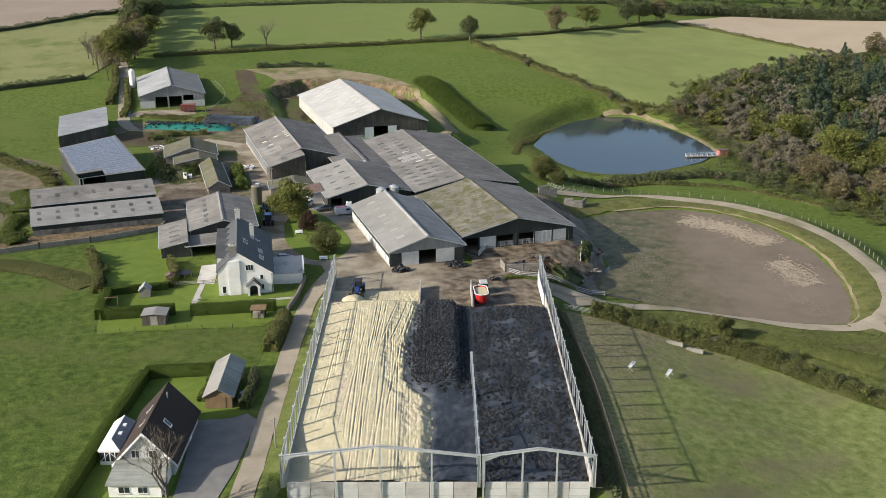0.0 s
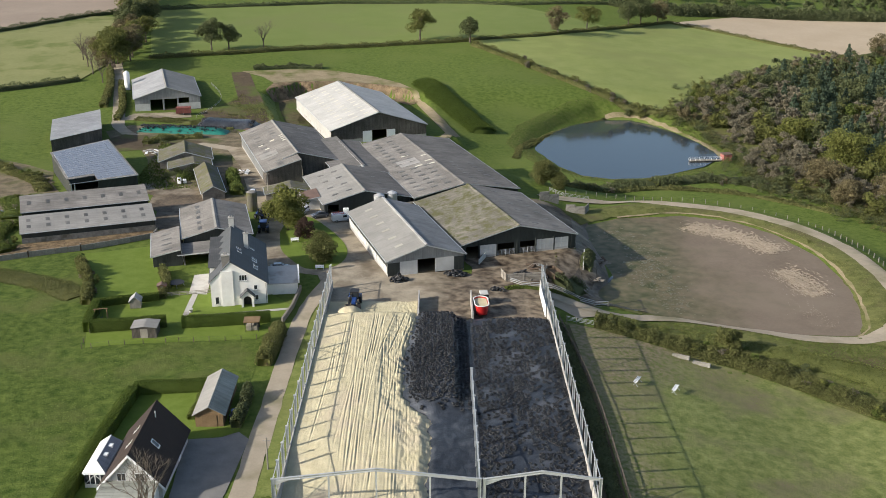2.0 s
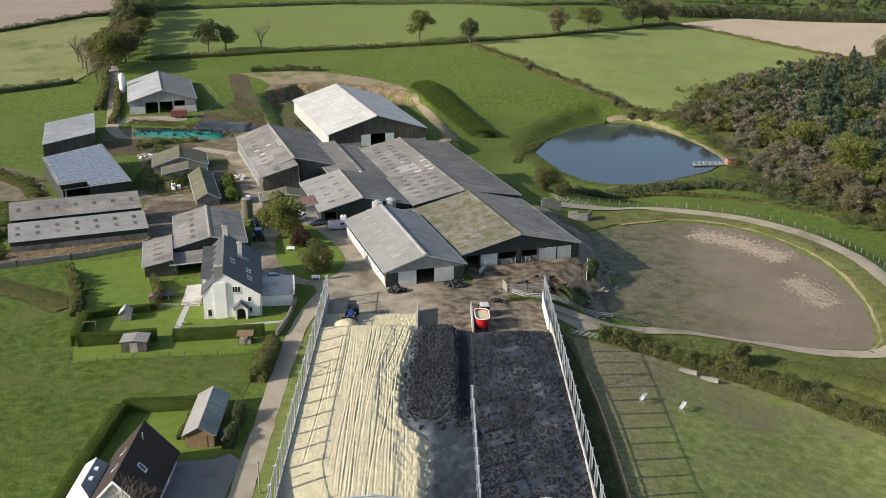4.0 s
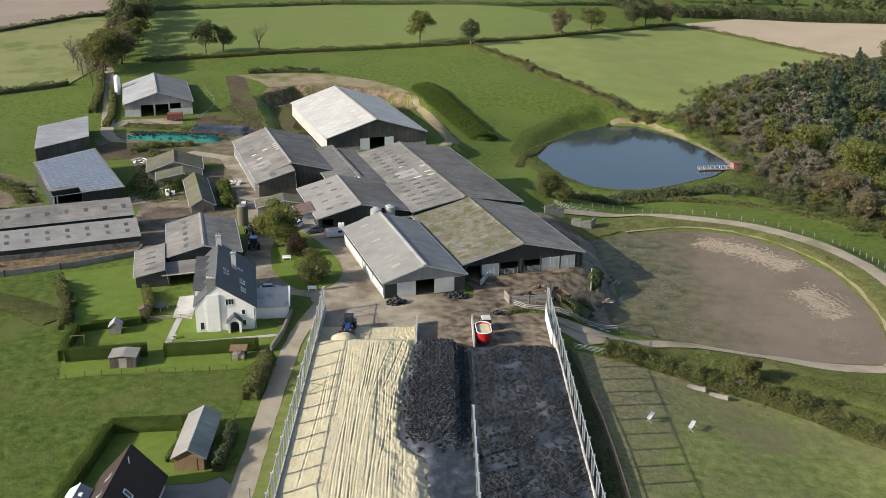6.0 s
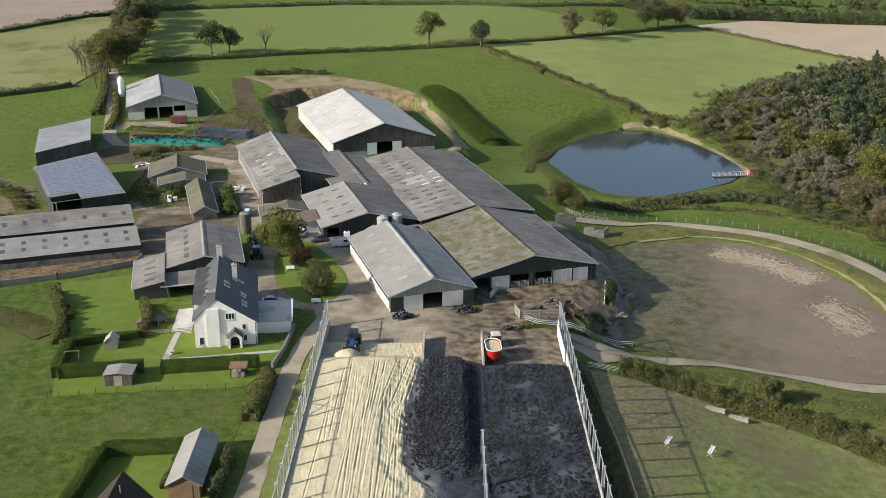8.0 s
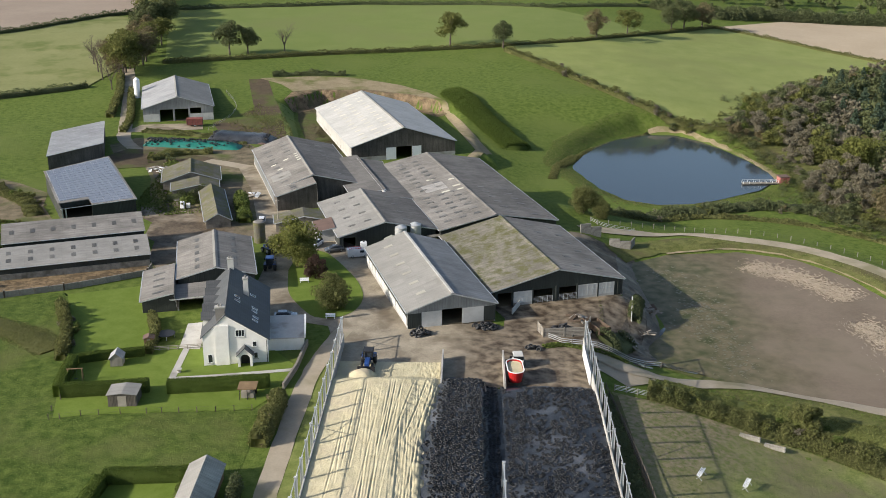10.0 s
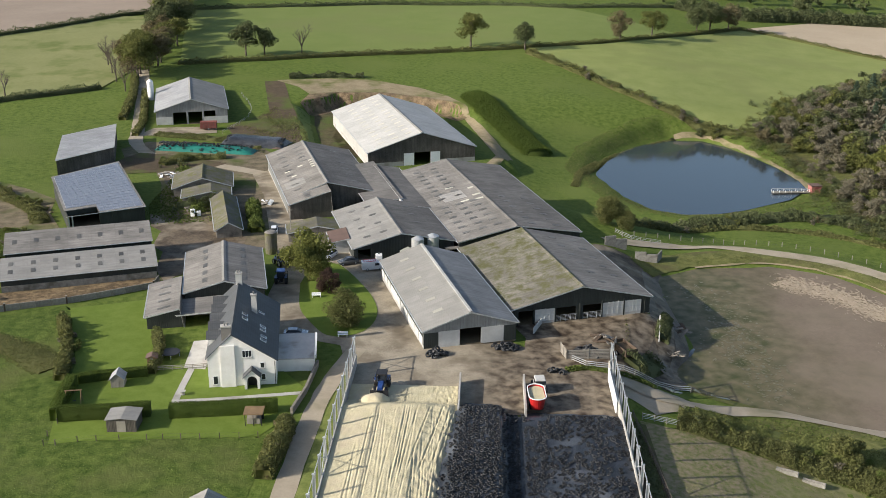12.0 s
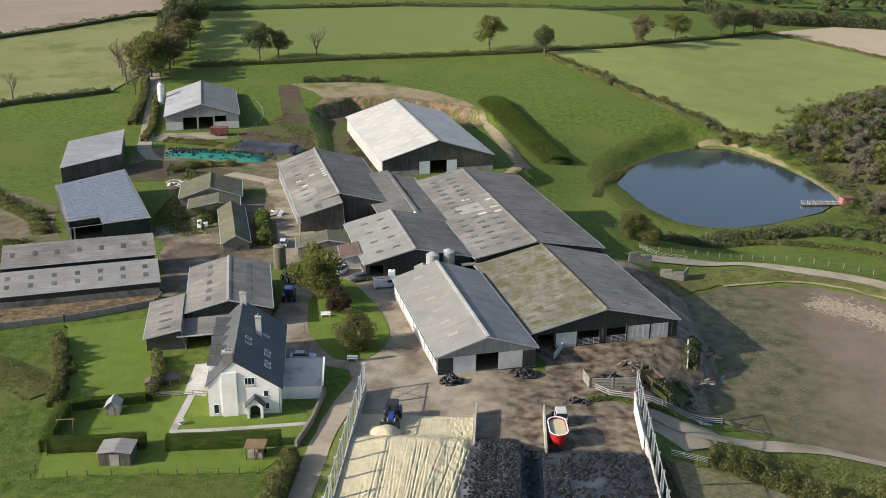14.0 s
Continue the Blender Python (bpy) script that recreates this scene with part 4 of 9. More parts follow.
# ---- farm buildings ----
def barn(label, x, y, yaw, w, L, g, eave, ridge, roof=("roof_grey", "roof_grey"), front="dark", side="dark_side", openings=(), lights=((), ()), light_mat="skylight", oh=0.35, peak=0.5, name="barn", cap="roof_light", plinth=1.2, side_open=None, skip=(), category="barn", front_low=None, thick=0.12, back_wall=None):
    """A shed with a gable towards the lane: x across its front, y into its depth; heights above its floor at g.
    openings: (x0, x1, height) in the front wall. lights: rows (t across the slope, depth, width, length) on the left and right slope."""
    T = thing(name, pose(x, y, g, 0, 0, yaw), label, category)
    rx = w * peak

    def zr(u):
        return eave + (ridge - eave) * (u / rx if u <= rx else (w - u) / (w - rx))
    if "front" not in skip:
        cuts = sorted({0.0, w, rx, *[c for o in openings for c in o[:2]]})
        for a, b in zip(cuts, cuts[1:]):
            hole = next((o[2] for o in openings if o[0] <= a + 1e-6 and o[1] >= b - 1e-6), None)
            part("front_wall", prism(bmesh.new(), [(a, hole or 0.0), (b, hole or 0.0), (b, zr(b) - 0.02), (a, zr(a) - 0.02)], 0.0, 0.15), M[front], T)
        if front_low:
            for a, b, mat_name, top in front_low:
                part("cladding_panel", boxes((a, b, -0.05, -0.003, 0.0, top)), M[mat_name], T, "pale lower wall panel")
    if "back" not in skip:
        bm = bmesh.new()
        prism(bm, [(0, 0), (w, 0), (w, eave - 0.02), (rx, ridge - 0.02), (0, eave - 0.02)], L - 0.15, L)
        part("back_wall", bm, M[back_wall or front], T)
    for s, xa, xb in (("left", 0.0, 0.15), ("right", w - 0.15, w)):
        if s in skip:
            continue
        if plinth:
            part("base_wall", boxes((xa - 0.03 if s == "left" else xa, xb if s == "left" else xb + 0.03, 0.15, L - 0.15, -0.3, plinth)), M["concrete"], T, "low concrete base wall")
        part("side_wall", boxes((xa, xb, 0.15, L - 0.15, plinth, eave - 0.05)), M[side], T)
    part("floor", boxes((0.15, w - 0.15, 0.15, L - 0.15, -0.4, 0.1)), M["interior"], T)
    for i, (u0, u1) in enumerate(((0.0, rx), (w, rx))):
        sgn = -1 if i == 0 else 1
        slope = (ridge - eave) / abs(u1 - u0)
        e0, z0 = u0 + sgn * oh, eave - oh * slope
        bm = bmesh.new()
        prism(bm, [(e0, z0), (u1, ridge), (u1, ridge + thick), (e0, z0 + thick)], -oh, L + oh)
        R = part("roof_slope", bm, M[roof[i]], T)
        cosv = 1 / math.hypot(1, slope)
        for row in lights[i]:
            t0, d0, lw, ll = row
            u = u0 + (u1 - u0) * t0
            z = eave + (ridge - eave) * t0 + thick
            du, dz = lw * cosv / 2, lw * cosv * slope / 2
            bm = bmesh.new()
            a, b = u + sgn * du, u - sgn * du
            prism(bm, [(a, z - dz - 0.02), (b, z + dz - 0.02), (b, z + dz + 0.035), (a, z - dz + 0.035)], d0 - ll / 2, d0 + ll / 2)
            part("rooflight", bm, M[light_mat], R)
    if cap:
        bm = bmesh.new()
        sl = (ridge - eave) / rx
        sr = (ridge - eave) / (w - rx)
        prism(bm, [(rx - 0.45, ridge - 0.45 * sl + thick), (rx, ridge + thick), (rx + 0.45, ridge - 0.45 * sr + thick), (rx + 0.45, ridge - 0.45 * sr + thick + 0.08), (rx, ridge + thick + 0.14), (rx - 0.45, ridge - 0.45 * sl + thick + 0.08)], -oh - 0.02, L + oh + 0.02)
        part("ridge_cap", bm, M[cap], T)
    # bargeboards and gutters
    for i, (u0, u1) in enumerate(((0.0, rx), (w, rx))):
        sgn = -1 if i == 0 else 1
        slope = (ridge - eave) / abs(u1 - u0)
        e0, z0 = u0 + sgn * oh, eave - oh * slope
        bm = bmesh.new()
        prism(bm, [(e0, z0 - 0.12), (u1, ridge - 0.12), (u1, ridge + thick - 0.01), (e0, z0 + thick - 0.01)], -oh - 0.05, -oh - 0.002)
        part("bargeboard", bm, M["steel"], T)
        part("gutter", boxes((e0 - 0.09 + sgn * 0.1, e0 + 0.09 + sgn * 0.1, -oh, L + oh, z0 - 0.04, z0 + 0.1), bevel=0.03), M["steel"], T)
    return T


def light_rows(ts, d0, d1, n, lw=2.0, ll=1.0):
    return [(t, d0 + (d1 - d0) * i / max(1, n - 1), lw, ll) for t in ts for i in range(n)]


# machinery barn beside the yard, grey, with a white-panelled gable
# right slope takes the cooler colour that holds its shade
A = barn("grey steel machinery barn with a pale panelled gable", -6.5, 148.3, 17.5, 16.6, 35.0, 0.0, 3.4, 6.1, ("roof_light", "roof_shade_side"), "grey_clad", "dark_side", [(6.4, 10.2, 3.1)],
         (light_rows((0.45,), 5, 31, 6, 1.8, 1.0), ()), "skylight_faint", front_low=((2.6, 6.35, "grey_white", 3.0), (10.25, 14.3, "grey_white", 3.0), (14.4, 16.6, "dark", 2.9), (0.0, 2.5, "dark", 2.9)), plinth=0.5)
for i in range(12):
    part("wall_panel", boxes((-0.06, -0.01, 0.8 + i * 2.85, 3.35 + i * 2.85, 0.5, 1.9)), M["grey_white"], A, "white painted block panel")
part("ventilation_ridge", boxes((8.0, 8.6, -0.3, 35.2, 6.18, 6.35), bevel=0.05), M["roof_pale"], A, "pale raised ridge vent")
# cattle barn with a mossy roof and feed openings
B = barn("broad cattle barn with a mossy fibre-cement roof", 8.6, 159.9, 17.8, 27.4, 33.5, -0.6, 3.3, 6.6, ("roof_moss", "roof_grey"), "dark", "dark_side",
         [(1.4, 4.2, 2.8), (8.6, 12.6, 2.8), (14.0, 17.6, 2.8)], ((), light_rows((0.25, 0.6), 4, 30, 6, 1.6, 1.0)), "skylight", cap="roof_moss", plinth=1.0)
for a, b in ((4.6, 8.4), (17.9, 22.0), (22.3, 25.6)):
    d = part("sliding_door", boxes((a, b, -0.12, -0.04, 0.55, 2.85)), M["grey_white"], B, "dirty white sliding door panels")
    for kx in range(1, 4):
        part("door_rail", boxes((a + (b - a) * kx / 4 - 0.04, a + (b - a) * kx / 4 + 0.04, -0.16, -0.121, 0.55, 3.0)), M["steel"], d)
    part("door_rail", boxes((a, b, -0.165, -0.121, 1.72, 1.82)), M["steel"], d)
    part("base_wall", boxes((a, b, -0.14, -0.003, 0.0, 0.53)), M["concrete"], B)
for a, b in ((8.6, 12.6), (14.0, 17.6)):
    gt = bmesh.new()
    for z in (0.35, 0.6, 0.85, 1.1, 1.35):
        tube(gt, (a, -0.1, z), (b, -0.1, z), 0.035, n=6)
    for kx in range(5):
        tube(gt, (a + (b - a) * kx / 4, -0.1, 0.1), (a + (b - a) * kx / 4, -0.1, 1.4), 0.04, n=6)
    part("feed_barrier", gt, M["steel"], B, "galvanised steel feed barrier")
for a in (0.6, 4.4, 8.5, 13.3, 17.75, 22.15, 26.4):
    part("post", boxes((a - 0.12, a + 0.12, -0.2, -0.003, 0, 3.3)), M["dark"], B)
# big new pale barn on the dug-out platform
C = barn("large new barn with pale roof and timber boarding", -30.5, 277.9, 18.4, 32.4, 57.0, -4.4, 4.75, 9.85, ("roof_pale", "roof_pale"), "timber", "roof_pale", [(13.8, 18.6, 4.0)],
         (light_rows((0.3, 0.55, 0.8), 4, 54, 12, 2.0, 0.9), ()), "skylight_pale", cap="roof_light", plinth=1.4, front_low=((10.6, 13.7, "upvc", 3.9), (18.7, 21.6, "upvc", 3.9), (0.0, 10.5, "concrete", 1.5), (21.7, 32.4, "concrete", 1.5)))
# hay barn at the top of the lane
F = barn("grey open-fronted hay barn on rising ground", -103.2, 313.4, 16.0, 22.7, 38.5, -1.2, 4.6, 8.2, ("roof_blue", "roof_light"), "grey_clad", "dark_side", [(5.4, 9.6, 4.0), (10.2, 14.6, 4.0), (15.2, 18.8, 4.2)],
         ((), ()), "skylight", plinth=1.0, front_low=((0.0, 5.2, "grey_white", 2.6), (15.0, 22.7, "grey_white", 2.3)))
# long barn with boarded gable; its right slope is coloured darker for shade
D = barn("long barn with weathered boarding and streaked roof", -44.3, 226.0, 18.0, 22.5, 42.0, -2.6, 5.0, 8.3, ("roof_grey", "roof_dark_and_shade"), "timber", "grey_clad", [], (light_rows((0.3,), 3, 38, 9, 1.8, 0.9) + light_rows((0.75,), 24, 38, 5, 1.8, 0.9), light_rows((0.4,), 6, 36, 6, 1.8, 0.9)), "skylight", plinth=1.4, peak=0.44)
D2 = barn("boarded lean-to bay projecting from a long barn", -42.6, 220.6, 18.0, 9.9, 5.2, -2.4, 4.9, 7.6, ("roof_grey", "roof_grey"), "timber", "timber_side", [], (light_rows((0.45,), 1.2, 3.8, 3, 1.6, 0.9), ()), "skylight", peak=0.985, plinth=0.4, cap=None, name="lean_to", category="shed")
# parlour: sunlit left slope coloured pale, shaded right slope coloured dark
Mb = barn("milking parlour shed with a dark gable end", -24.0, 192.4, 17.5, 22.0, 26.0, -1.2, 3.2, 5.8, ("roof_light", "roof_dark_and_shade"), "dark", "dark_side", [(0.9, 3.6, 2.8)], (light_rows((0.35, 0.7), 4, 22, 4, 1.6, 0.9), light_rows((0.5,), 4, 22, 4, 1.6, 0.9)), "skylight", peak=0.47, plinth=0.6)
# cubicle shed, two wide grey slopes, shade coloured into the right one
N_ = barn("wide cubicle shed with two long grey slopes", -1.9, 198.2, 18.2, 28.0, 57.0, -2.4, 4.3, 6.9, ("roof_grey", "roof_dark_and_shade"), "dark", "dark_side", [], (light_rows((0.22, 0.5, 0.76), 4, 22, 6, 1.8, 1.0) + light_rows((0.3, 0.62), 28, 52, 8, 1.8, 1.0), light_rows((0.3, 0.7), 3, 24, 6, 1.8, 1.0)), "skylight", peak=0.47, plinth=0.8, cap="roof_grey")
# narrow valley roof between the long barn and the cubicle shed
K = barn("narrow lean-to roof between two larger barns", -15.9, 219.8, 17.6, 7.0, 36.0, -2.6, 4.6, 5.7, ("roof_dark_and_shade", "roof_dark_and_shade"), "dark", "dark_side", [], ((), ()), peak=0.06, cap="roof_pale", plinth=0.5, name="lean_to", category="shed")
K2 = barn("long low roof joining two barns", -24.3, 222.5, 17.8, 9.0, 34.0, -2.6, 4.9, 5.9, ("roof_dark_and_shade", "roof_dark_and_shade"), "dark", "dark_side", [], ((), ()), peak=0.94, cap=None, plinth=0.5, name="link_roof", category="shed")
# sheets of another age let into two roofs
def roof_patch(T, w, peak, eave, ridge, t0, t1, d0, d1, material, label, lift=0.125):
    rx = w * peak
    q = [(rx * t, eave + (ridge - eave) * t) for t in (t0, t1)]
    bm = prism(bmesh.new(), [(q[0][0], q[0][1] + lift), (q[1][0], q[1][1] + lift), (q[1][0], q[1][1] + lift + 0.03), (q[0][0], q[0][1] + lift + 0.03)], d0, d1)
    part("roof_patch", bm, M[material], T, label)


roof_patch(N_, 28.0, 0.47, 4.3, 6.9, 0.3, 0.72, 25.2, 31.0, "roof_new", "paler replaced roof sheets")
for t, d in ((0.55, 22.6), (0.82, 25.0), (0.8, 21.8), (0.5, 34.0), (0.86, 30.5)):
    roof_patch(N_, 28.0, 0.47, 4.3, 6.9, t, t + 0.15, d, d + 0.9, "skylight_pale", "pale rooflight sheet")
roof_patch(D, 22.5, 0.44, 5.0, 8.3, 0.06, 0.55, 5.4, 10.6, "roof_light", "paler replaced roof sheets")
for t, d in ((0.3, 13.6), (0.55, 20.0), (0.2, 19.0), (0.86, 16.0), (0.86, 18.0), (0.86, 20.0), (0.86, 22.0)):
    roof_patch(D, 22.5, 0.44, 5.0, 8.3, t, t + 0.13, d, d + 0.8, "skylight_pale", "pale rooflight sheet")
# tractor shed behind the farmhouse
G = barn("grey fibre-cement tractor shed behind the farmhouse", -51.6, 162.4, 14.0, 14.6, 22.0, -0.3, 3.8, 5.7, ("roof_grey", "roof_grey"), "dark", "dark_side", [(2.5, 6.5, 2.6)], (light_rows((0.5,), 3, 19, 5, 0.9, 2.0), light_rows((0.5,), 3, 19, 5, 0.9, 2.0)), "skylight", plinth=0.5)
G2 = barn("lean-to cattle shed against the tractor shed", -56.1, 153.6, 14.0, 6.0, 15.5, -0.3, 2.7, 3.9, ("roof_grey", "roof_grey"), "dark", "dark_side", [], (light_rows((0.5,), 2, 12, 4, 2.2, 0.8), ()), "skylight", peak=0.97, plinth=0.8, cap=None, name="lean_to", category="shed")
G3 = barn("low corrugated porch roof before the tractor shed", -50.8, 155.0, 14.0, 11.6, 6.8, -0.3, 2.6, 3.0, ("roof_grey", "roof_grey"), "black", "grey_clad", [(0.6, 6.6, 2.3)], ((), ()), peak=0.97, plinth=0.5, cap=None, name="porch_roof", category="shed")


def mono(label, x, y, yaw, w, L, g, z_near, z_far, roof, front, side, lights=(), name="shed", category="shed", oh=0.3, openings=(), light_mat="skylight", front_low=(), notch=None):
    """A shed with a single slope that rises away from its front."""
    T = thing(name, pose(x, y, g, 0, 0, yaw), label, category)
    cuts = sorted({0.0, w, *[c for o in openings for c in o[:2]]})
    for a, b in zip(cuts, cuts[1:]):
        hole = next((o[2] for o in openings if o[0] <= a + 1e-6 and o[1] >= b - 1e-6), 0.0)
        if notch and b <= notch[0] + 1e-6:
            part("post", boxes((a, a + 0.3, 0, 0.3, 0, z_near)), M["steel"], T)
            part("inner_lintel", boxes((a, b, notch[1], notch[1] + 0.15, 3.0, z_near + 0.1)), M[front], T)
            continue
        part("front_wall", boxes((a, b, 0, 0.15, hole, z_near - 0.04)), M[front], T)
    for a, b, mn, z0, z1 in front_low:
        part("base_wall", boxes((a, b, -0.2, -0.003, z0, z1)), M[mn], T)
    part("back_wall", boxes((0, w, L - 0.15, L, 0, z_far - 0.04)), M[front], T)
    for xa in (0.0, w - 0.15):
        bm = bmesh.new()
        v = [bm.verts.new(c) for c in ((xa, 0.15, 0), (xa, L - 0.15, 0), (xa, L - 0.15, z_far - 0.06), (xa, 0.15, z_near - 0.04))]
        u = [bm.verts.new((c.co.x + 0.15, c.co.y, c.co.z)) for c in v]
        bm.faces.new(v), bm.faces.new(u[::-1])
        for i in range(4):
            bm.faces.new((v[i], u[i], u[(i + 1) % 4], v[(i + 1) % 4]))
        bmesh.ops.recalc_face_normals(bm, faces=bm.faces[:])
        part("side_wall", bm, M[side], T)
    part("floor", boxes((0.15, w - 0.15, 0.15, L - 0.15, -0.4, 0.08)), M["interior"], T)
    s = (z_far - z_near) / L

    def slab(a, b, y0, y1, lo, hi):
        bm = bmesh.new()
        v = [bm.verts.new((xx, yy, z_near + s * yy + lo)) for xx, yy in ((a, y0), (b, y0), (b, y1), (a, y1))]
        u = [bm.verts.new((c.co.x, c.co.y, c.co.z + hi - lo)) for c in v]
        bm.faces.new(v[::-1]), bm.faces.new(u)
        for i in range(4):
            bm.faces.new((v[i], v[(i + 1) % 4], u[(i + 1) % 4], u[i]))
        return bm
    if notch:
        part("roof_slope", slab(-oh, notch[0], notch[1], L + oh, 0, 0.12), M[roof], T)
    R = part("roof_slope", slab(notch[0] if notch else -oh, w + oh, -oh, L + oh, 0, 0.12), M[roof], T)
    for u, d, lw, ll in lights:
        part("rooflight", slab(u - lw / 2, u + lw / 2, d - ll / 2, d + ll / 2, 0.1, 0.155), M[light_mat], R)
    part("gutter", boxes((-oh, w + oh, -oh - 0.16, -oh, z_near - oh * s - 0.02, z_near - oh * s + 0.12), bevel=0.03), M["steel"], T)
    return T, slab


L1, _ = mono("long low calf shed with a pale lit roof", -89.6, 169.4, 20.7, 29.2, 8.8, -0.9, 3.0, 4.3, "roof_light", "dark", "dark_side", [(1.7 + i * 4.2, d, 0.9, 1.5) for i in range(7) for d in (3.0, 6.2)], front_low=((0, 29.2, "old_concrete", 0.0, 1.8),))
L2, _ = mono("long low cattle shed behind a calf shed", -93.0, 179.6, 21.0, 28.6, 8.8, -0.7, 4.5, 5.9, "roof_grey", "dark", "dark_side", [(1.7 + i * 4.2, 4.6, 0.9, 1.9) for i in range(7)])
def skewed(T, k, short=0.0, w=1.0):
    """Leans the plan of a shed that is not square; short: how much less deep it is at x = 0 than at x = w."""
    for me in {o.data for o in T.children_recursive}:
        for v in me.vertices:
            v.co.y *= 1 - short * (1 - v.co.x / w)
            v.co.x += k * v.co.y


# solar shed and the plain shed behind it
S1, solar_slab = mono("open shed with solar panels covering its roof", -90.6, 206.4, 31.0, 17.2, 36.5, -0.9, 3.9, 5.5, "roof_grey", "dark", "dark_side", (), openings=((0.8, 6.9, 3.3),), notch=(6.9, 4.6))
part("panel_frame", solar_slab(7.1, 17.0, 0.5, 36.0, 0.125, 0.15), M["steel"], S1, "pale aluminium mounting frame")
part("panel_frame", solar_slab(0.3, 7.08, 6.4, 36.0, 0.125, 0.15), M["steel"], S1, "pale aluminium mounting frame")
for i in range(10):
    for j in range(18):
        if i < 4 and j < 3:
            continue
        part("solar_panel", solar_slab(0.36 + i * 1.66, 1.95 + i * 1.66, 0.6 + j * 1.96, 2.46 + j * 1.96, 0.152, 0.19), M["solar"], S1)
skewed(S1, 0.055, 0.2, 17.2)
E1, _ = mono("plain dark shed with a pale sheet roof", -111.6, 252.6, 56.0, 18.5, 21.7, -1.2, 4.5, 4.7, "roof_blue", "timber", "timber_side")
skewed(E1, 0.79)
# ---- silage clamp with the frame of its unfinished roof ----
CX0, CXM, CX1, CY0, CY1, CH = -17.6, 9.0, 24.6, 63.6, 141.5, 5.0
NPOST = 18
frame_thing = thing("clamp_frame", pose(0, 0, 0), "galvanised steel frame of an unfinished clamp roof", "steel frame")


def i_post(x, y, hgt, parent, w=0.26, d=0.42, name="post"):
    bm = boxes((x - d / 2, x - d / 2 + 0.05, y - w / 2, y + w / 2, 0, hgt), (x + d / 2 - 0.05, x + d / 2, y - w / 2, y + w / 2, 0, hgt), (x - d / 2, x + d / 2, y - 0.02, y + 0.02, 0, hgt))
    box(bm, x - d / 2 - 0.04, x + d / 2 + 0.04, y - w / 2 - 0.05, y + w / 2 + 0.05, hgt, hgt + 0.06)
    return part(name, bm, M["steel"], parent)


for sx in (CX0, CX1):
    for i in range(NPOST):
        y = CY0 + (CY1 - CY0) * i / (NPOST - 1)
        i_post(sx, y, CH, frame_thing)
        bm = bmesh.new()
        inner = 1 if sx < 0 else -1
        tube(bm, (sx, y, CH + 0.02), (sx + 0.25 * inner, y, CH + 0.35), 0.08, n=6)
        part("bracket", bm, M["steel"], frame_thing)
    part("eave_beam", boxes((sx - 0.05, sx + 0.05, CY0, CY1, CH - 0.12, CH - 0.02)), M["steel"], frame_thing)
    sg = 1 if sx < 0 else -1
    for a in (0, NPOST // 2, NPOST - 2):
        ya, yb = (CY0 + (CY1 - CY0) * q / (NPOST - 1) for q in (a, a + 1))
        part("cross_brace", beam(bmesh.new(), (sx + 0.15 * sg, ya, 1.8), (sx + 0.15 * sg, yb, CH - 0.3), 0.1, 0.1), M["steel"], frame_thing)
        part("cross_brace", beam(bmesh.new(), (sx + 0.3 * sg, yb, 1.8), (sx + 0.3 * sg, ya, CH - 0.3), 0.1, 0.1), M["steel"], frame_thing)
for i in range(8):
    i_post(CXM, CY0 + i * 4.58, CH, frame_thing)
part("eave_beam", boxes((CXM - 0.09, CXM + 0.09, CY0, CY0 + 32, CH - 0.16, CH - 0.02)), M["steel"], frame_thing)
i_post(CXM + 0.62, CY0, CH, frame_thing)


def gable(x0, x1, rise, posts):
    xm = (x0 + x1) / 2
    for a, b in (((x0, CY0, CH), (xm, CY0, CH + rise)), ((xm, CY0, CH + rise), (x1, CY0, CH))):
        bm = beam(bmesh.new(), a, b, 0.22, 0.1)
        d = Vector((0, 0, 0.34))
        beam(bm, Vector(a) - d, Vector(b) - d, 0.22, 0.08)
        beam(bm, Vector(a) - d / 2, Vector(b) - d / 2, 0.04, 0.34)
        part("rafter", bm, M["steel"], frame_thing)
    for t in posts:
        x = x0 + (x1 - x0) * t
        top = CH + rise * (1 - abs(2 * t - 1)) - 0.35
        part("gable_post", boxes((x - 0.12, x + 0.12, CY0 - 0.1, CY0 + 0.1, -2.4, top)), M["steel"], frame_thing)
    part("haunch", prism(bmesh.new(), [(x0, CH - 0.9), (x0 + 0.3, CH - 0.9), (x0 + 2.2, CH - 0.1), (x0, CH - 0.1)], CY0 - 0.06, CY0 + 0.06), M["steel"], frame_thing)


gable(CX0, CXM, 1.55, (0.27, 0.5, 0.76))
gable(CXM + 0.62, CX1, 1.15, (0.0, 0.35, 0.66))
# concrete walls between the posts
clamp_wall = thing("clamp_wall", pose(0, 0, 0), "precast concrete panel wall round the silage clamp", "concrete wall")
for sx, sg in ((CX0, 1), (CX1, -1)):
    for i in range(NPOST - 1):
        ya, yb = (CY0 + (CY1 - CY0) * q / (NPOST - 1) for q in (i, i + 1))
        for kz in range(2):
            part("wall_panel", boxes((sx - 0.1 + 0.32 * sg, sx + 0.1 + 0.32 * sg, ya + 0.03, yb - 0.03, kz * 1.02, kz * 1.02 + 1.0), bevel=0.02), M["concrete"], clamp_wall)
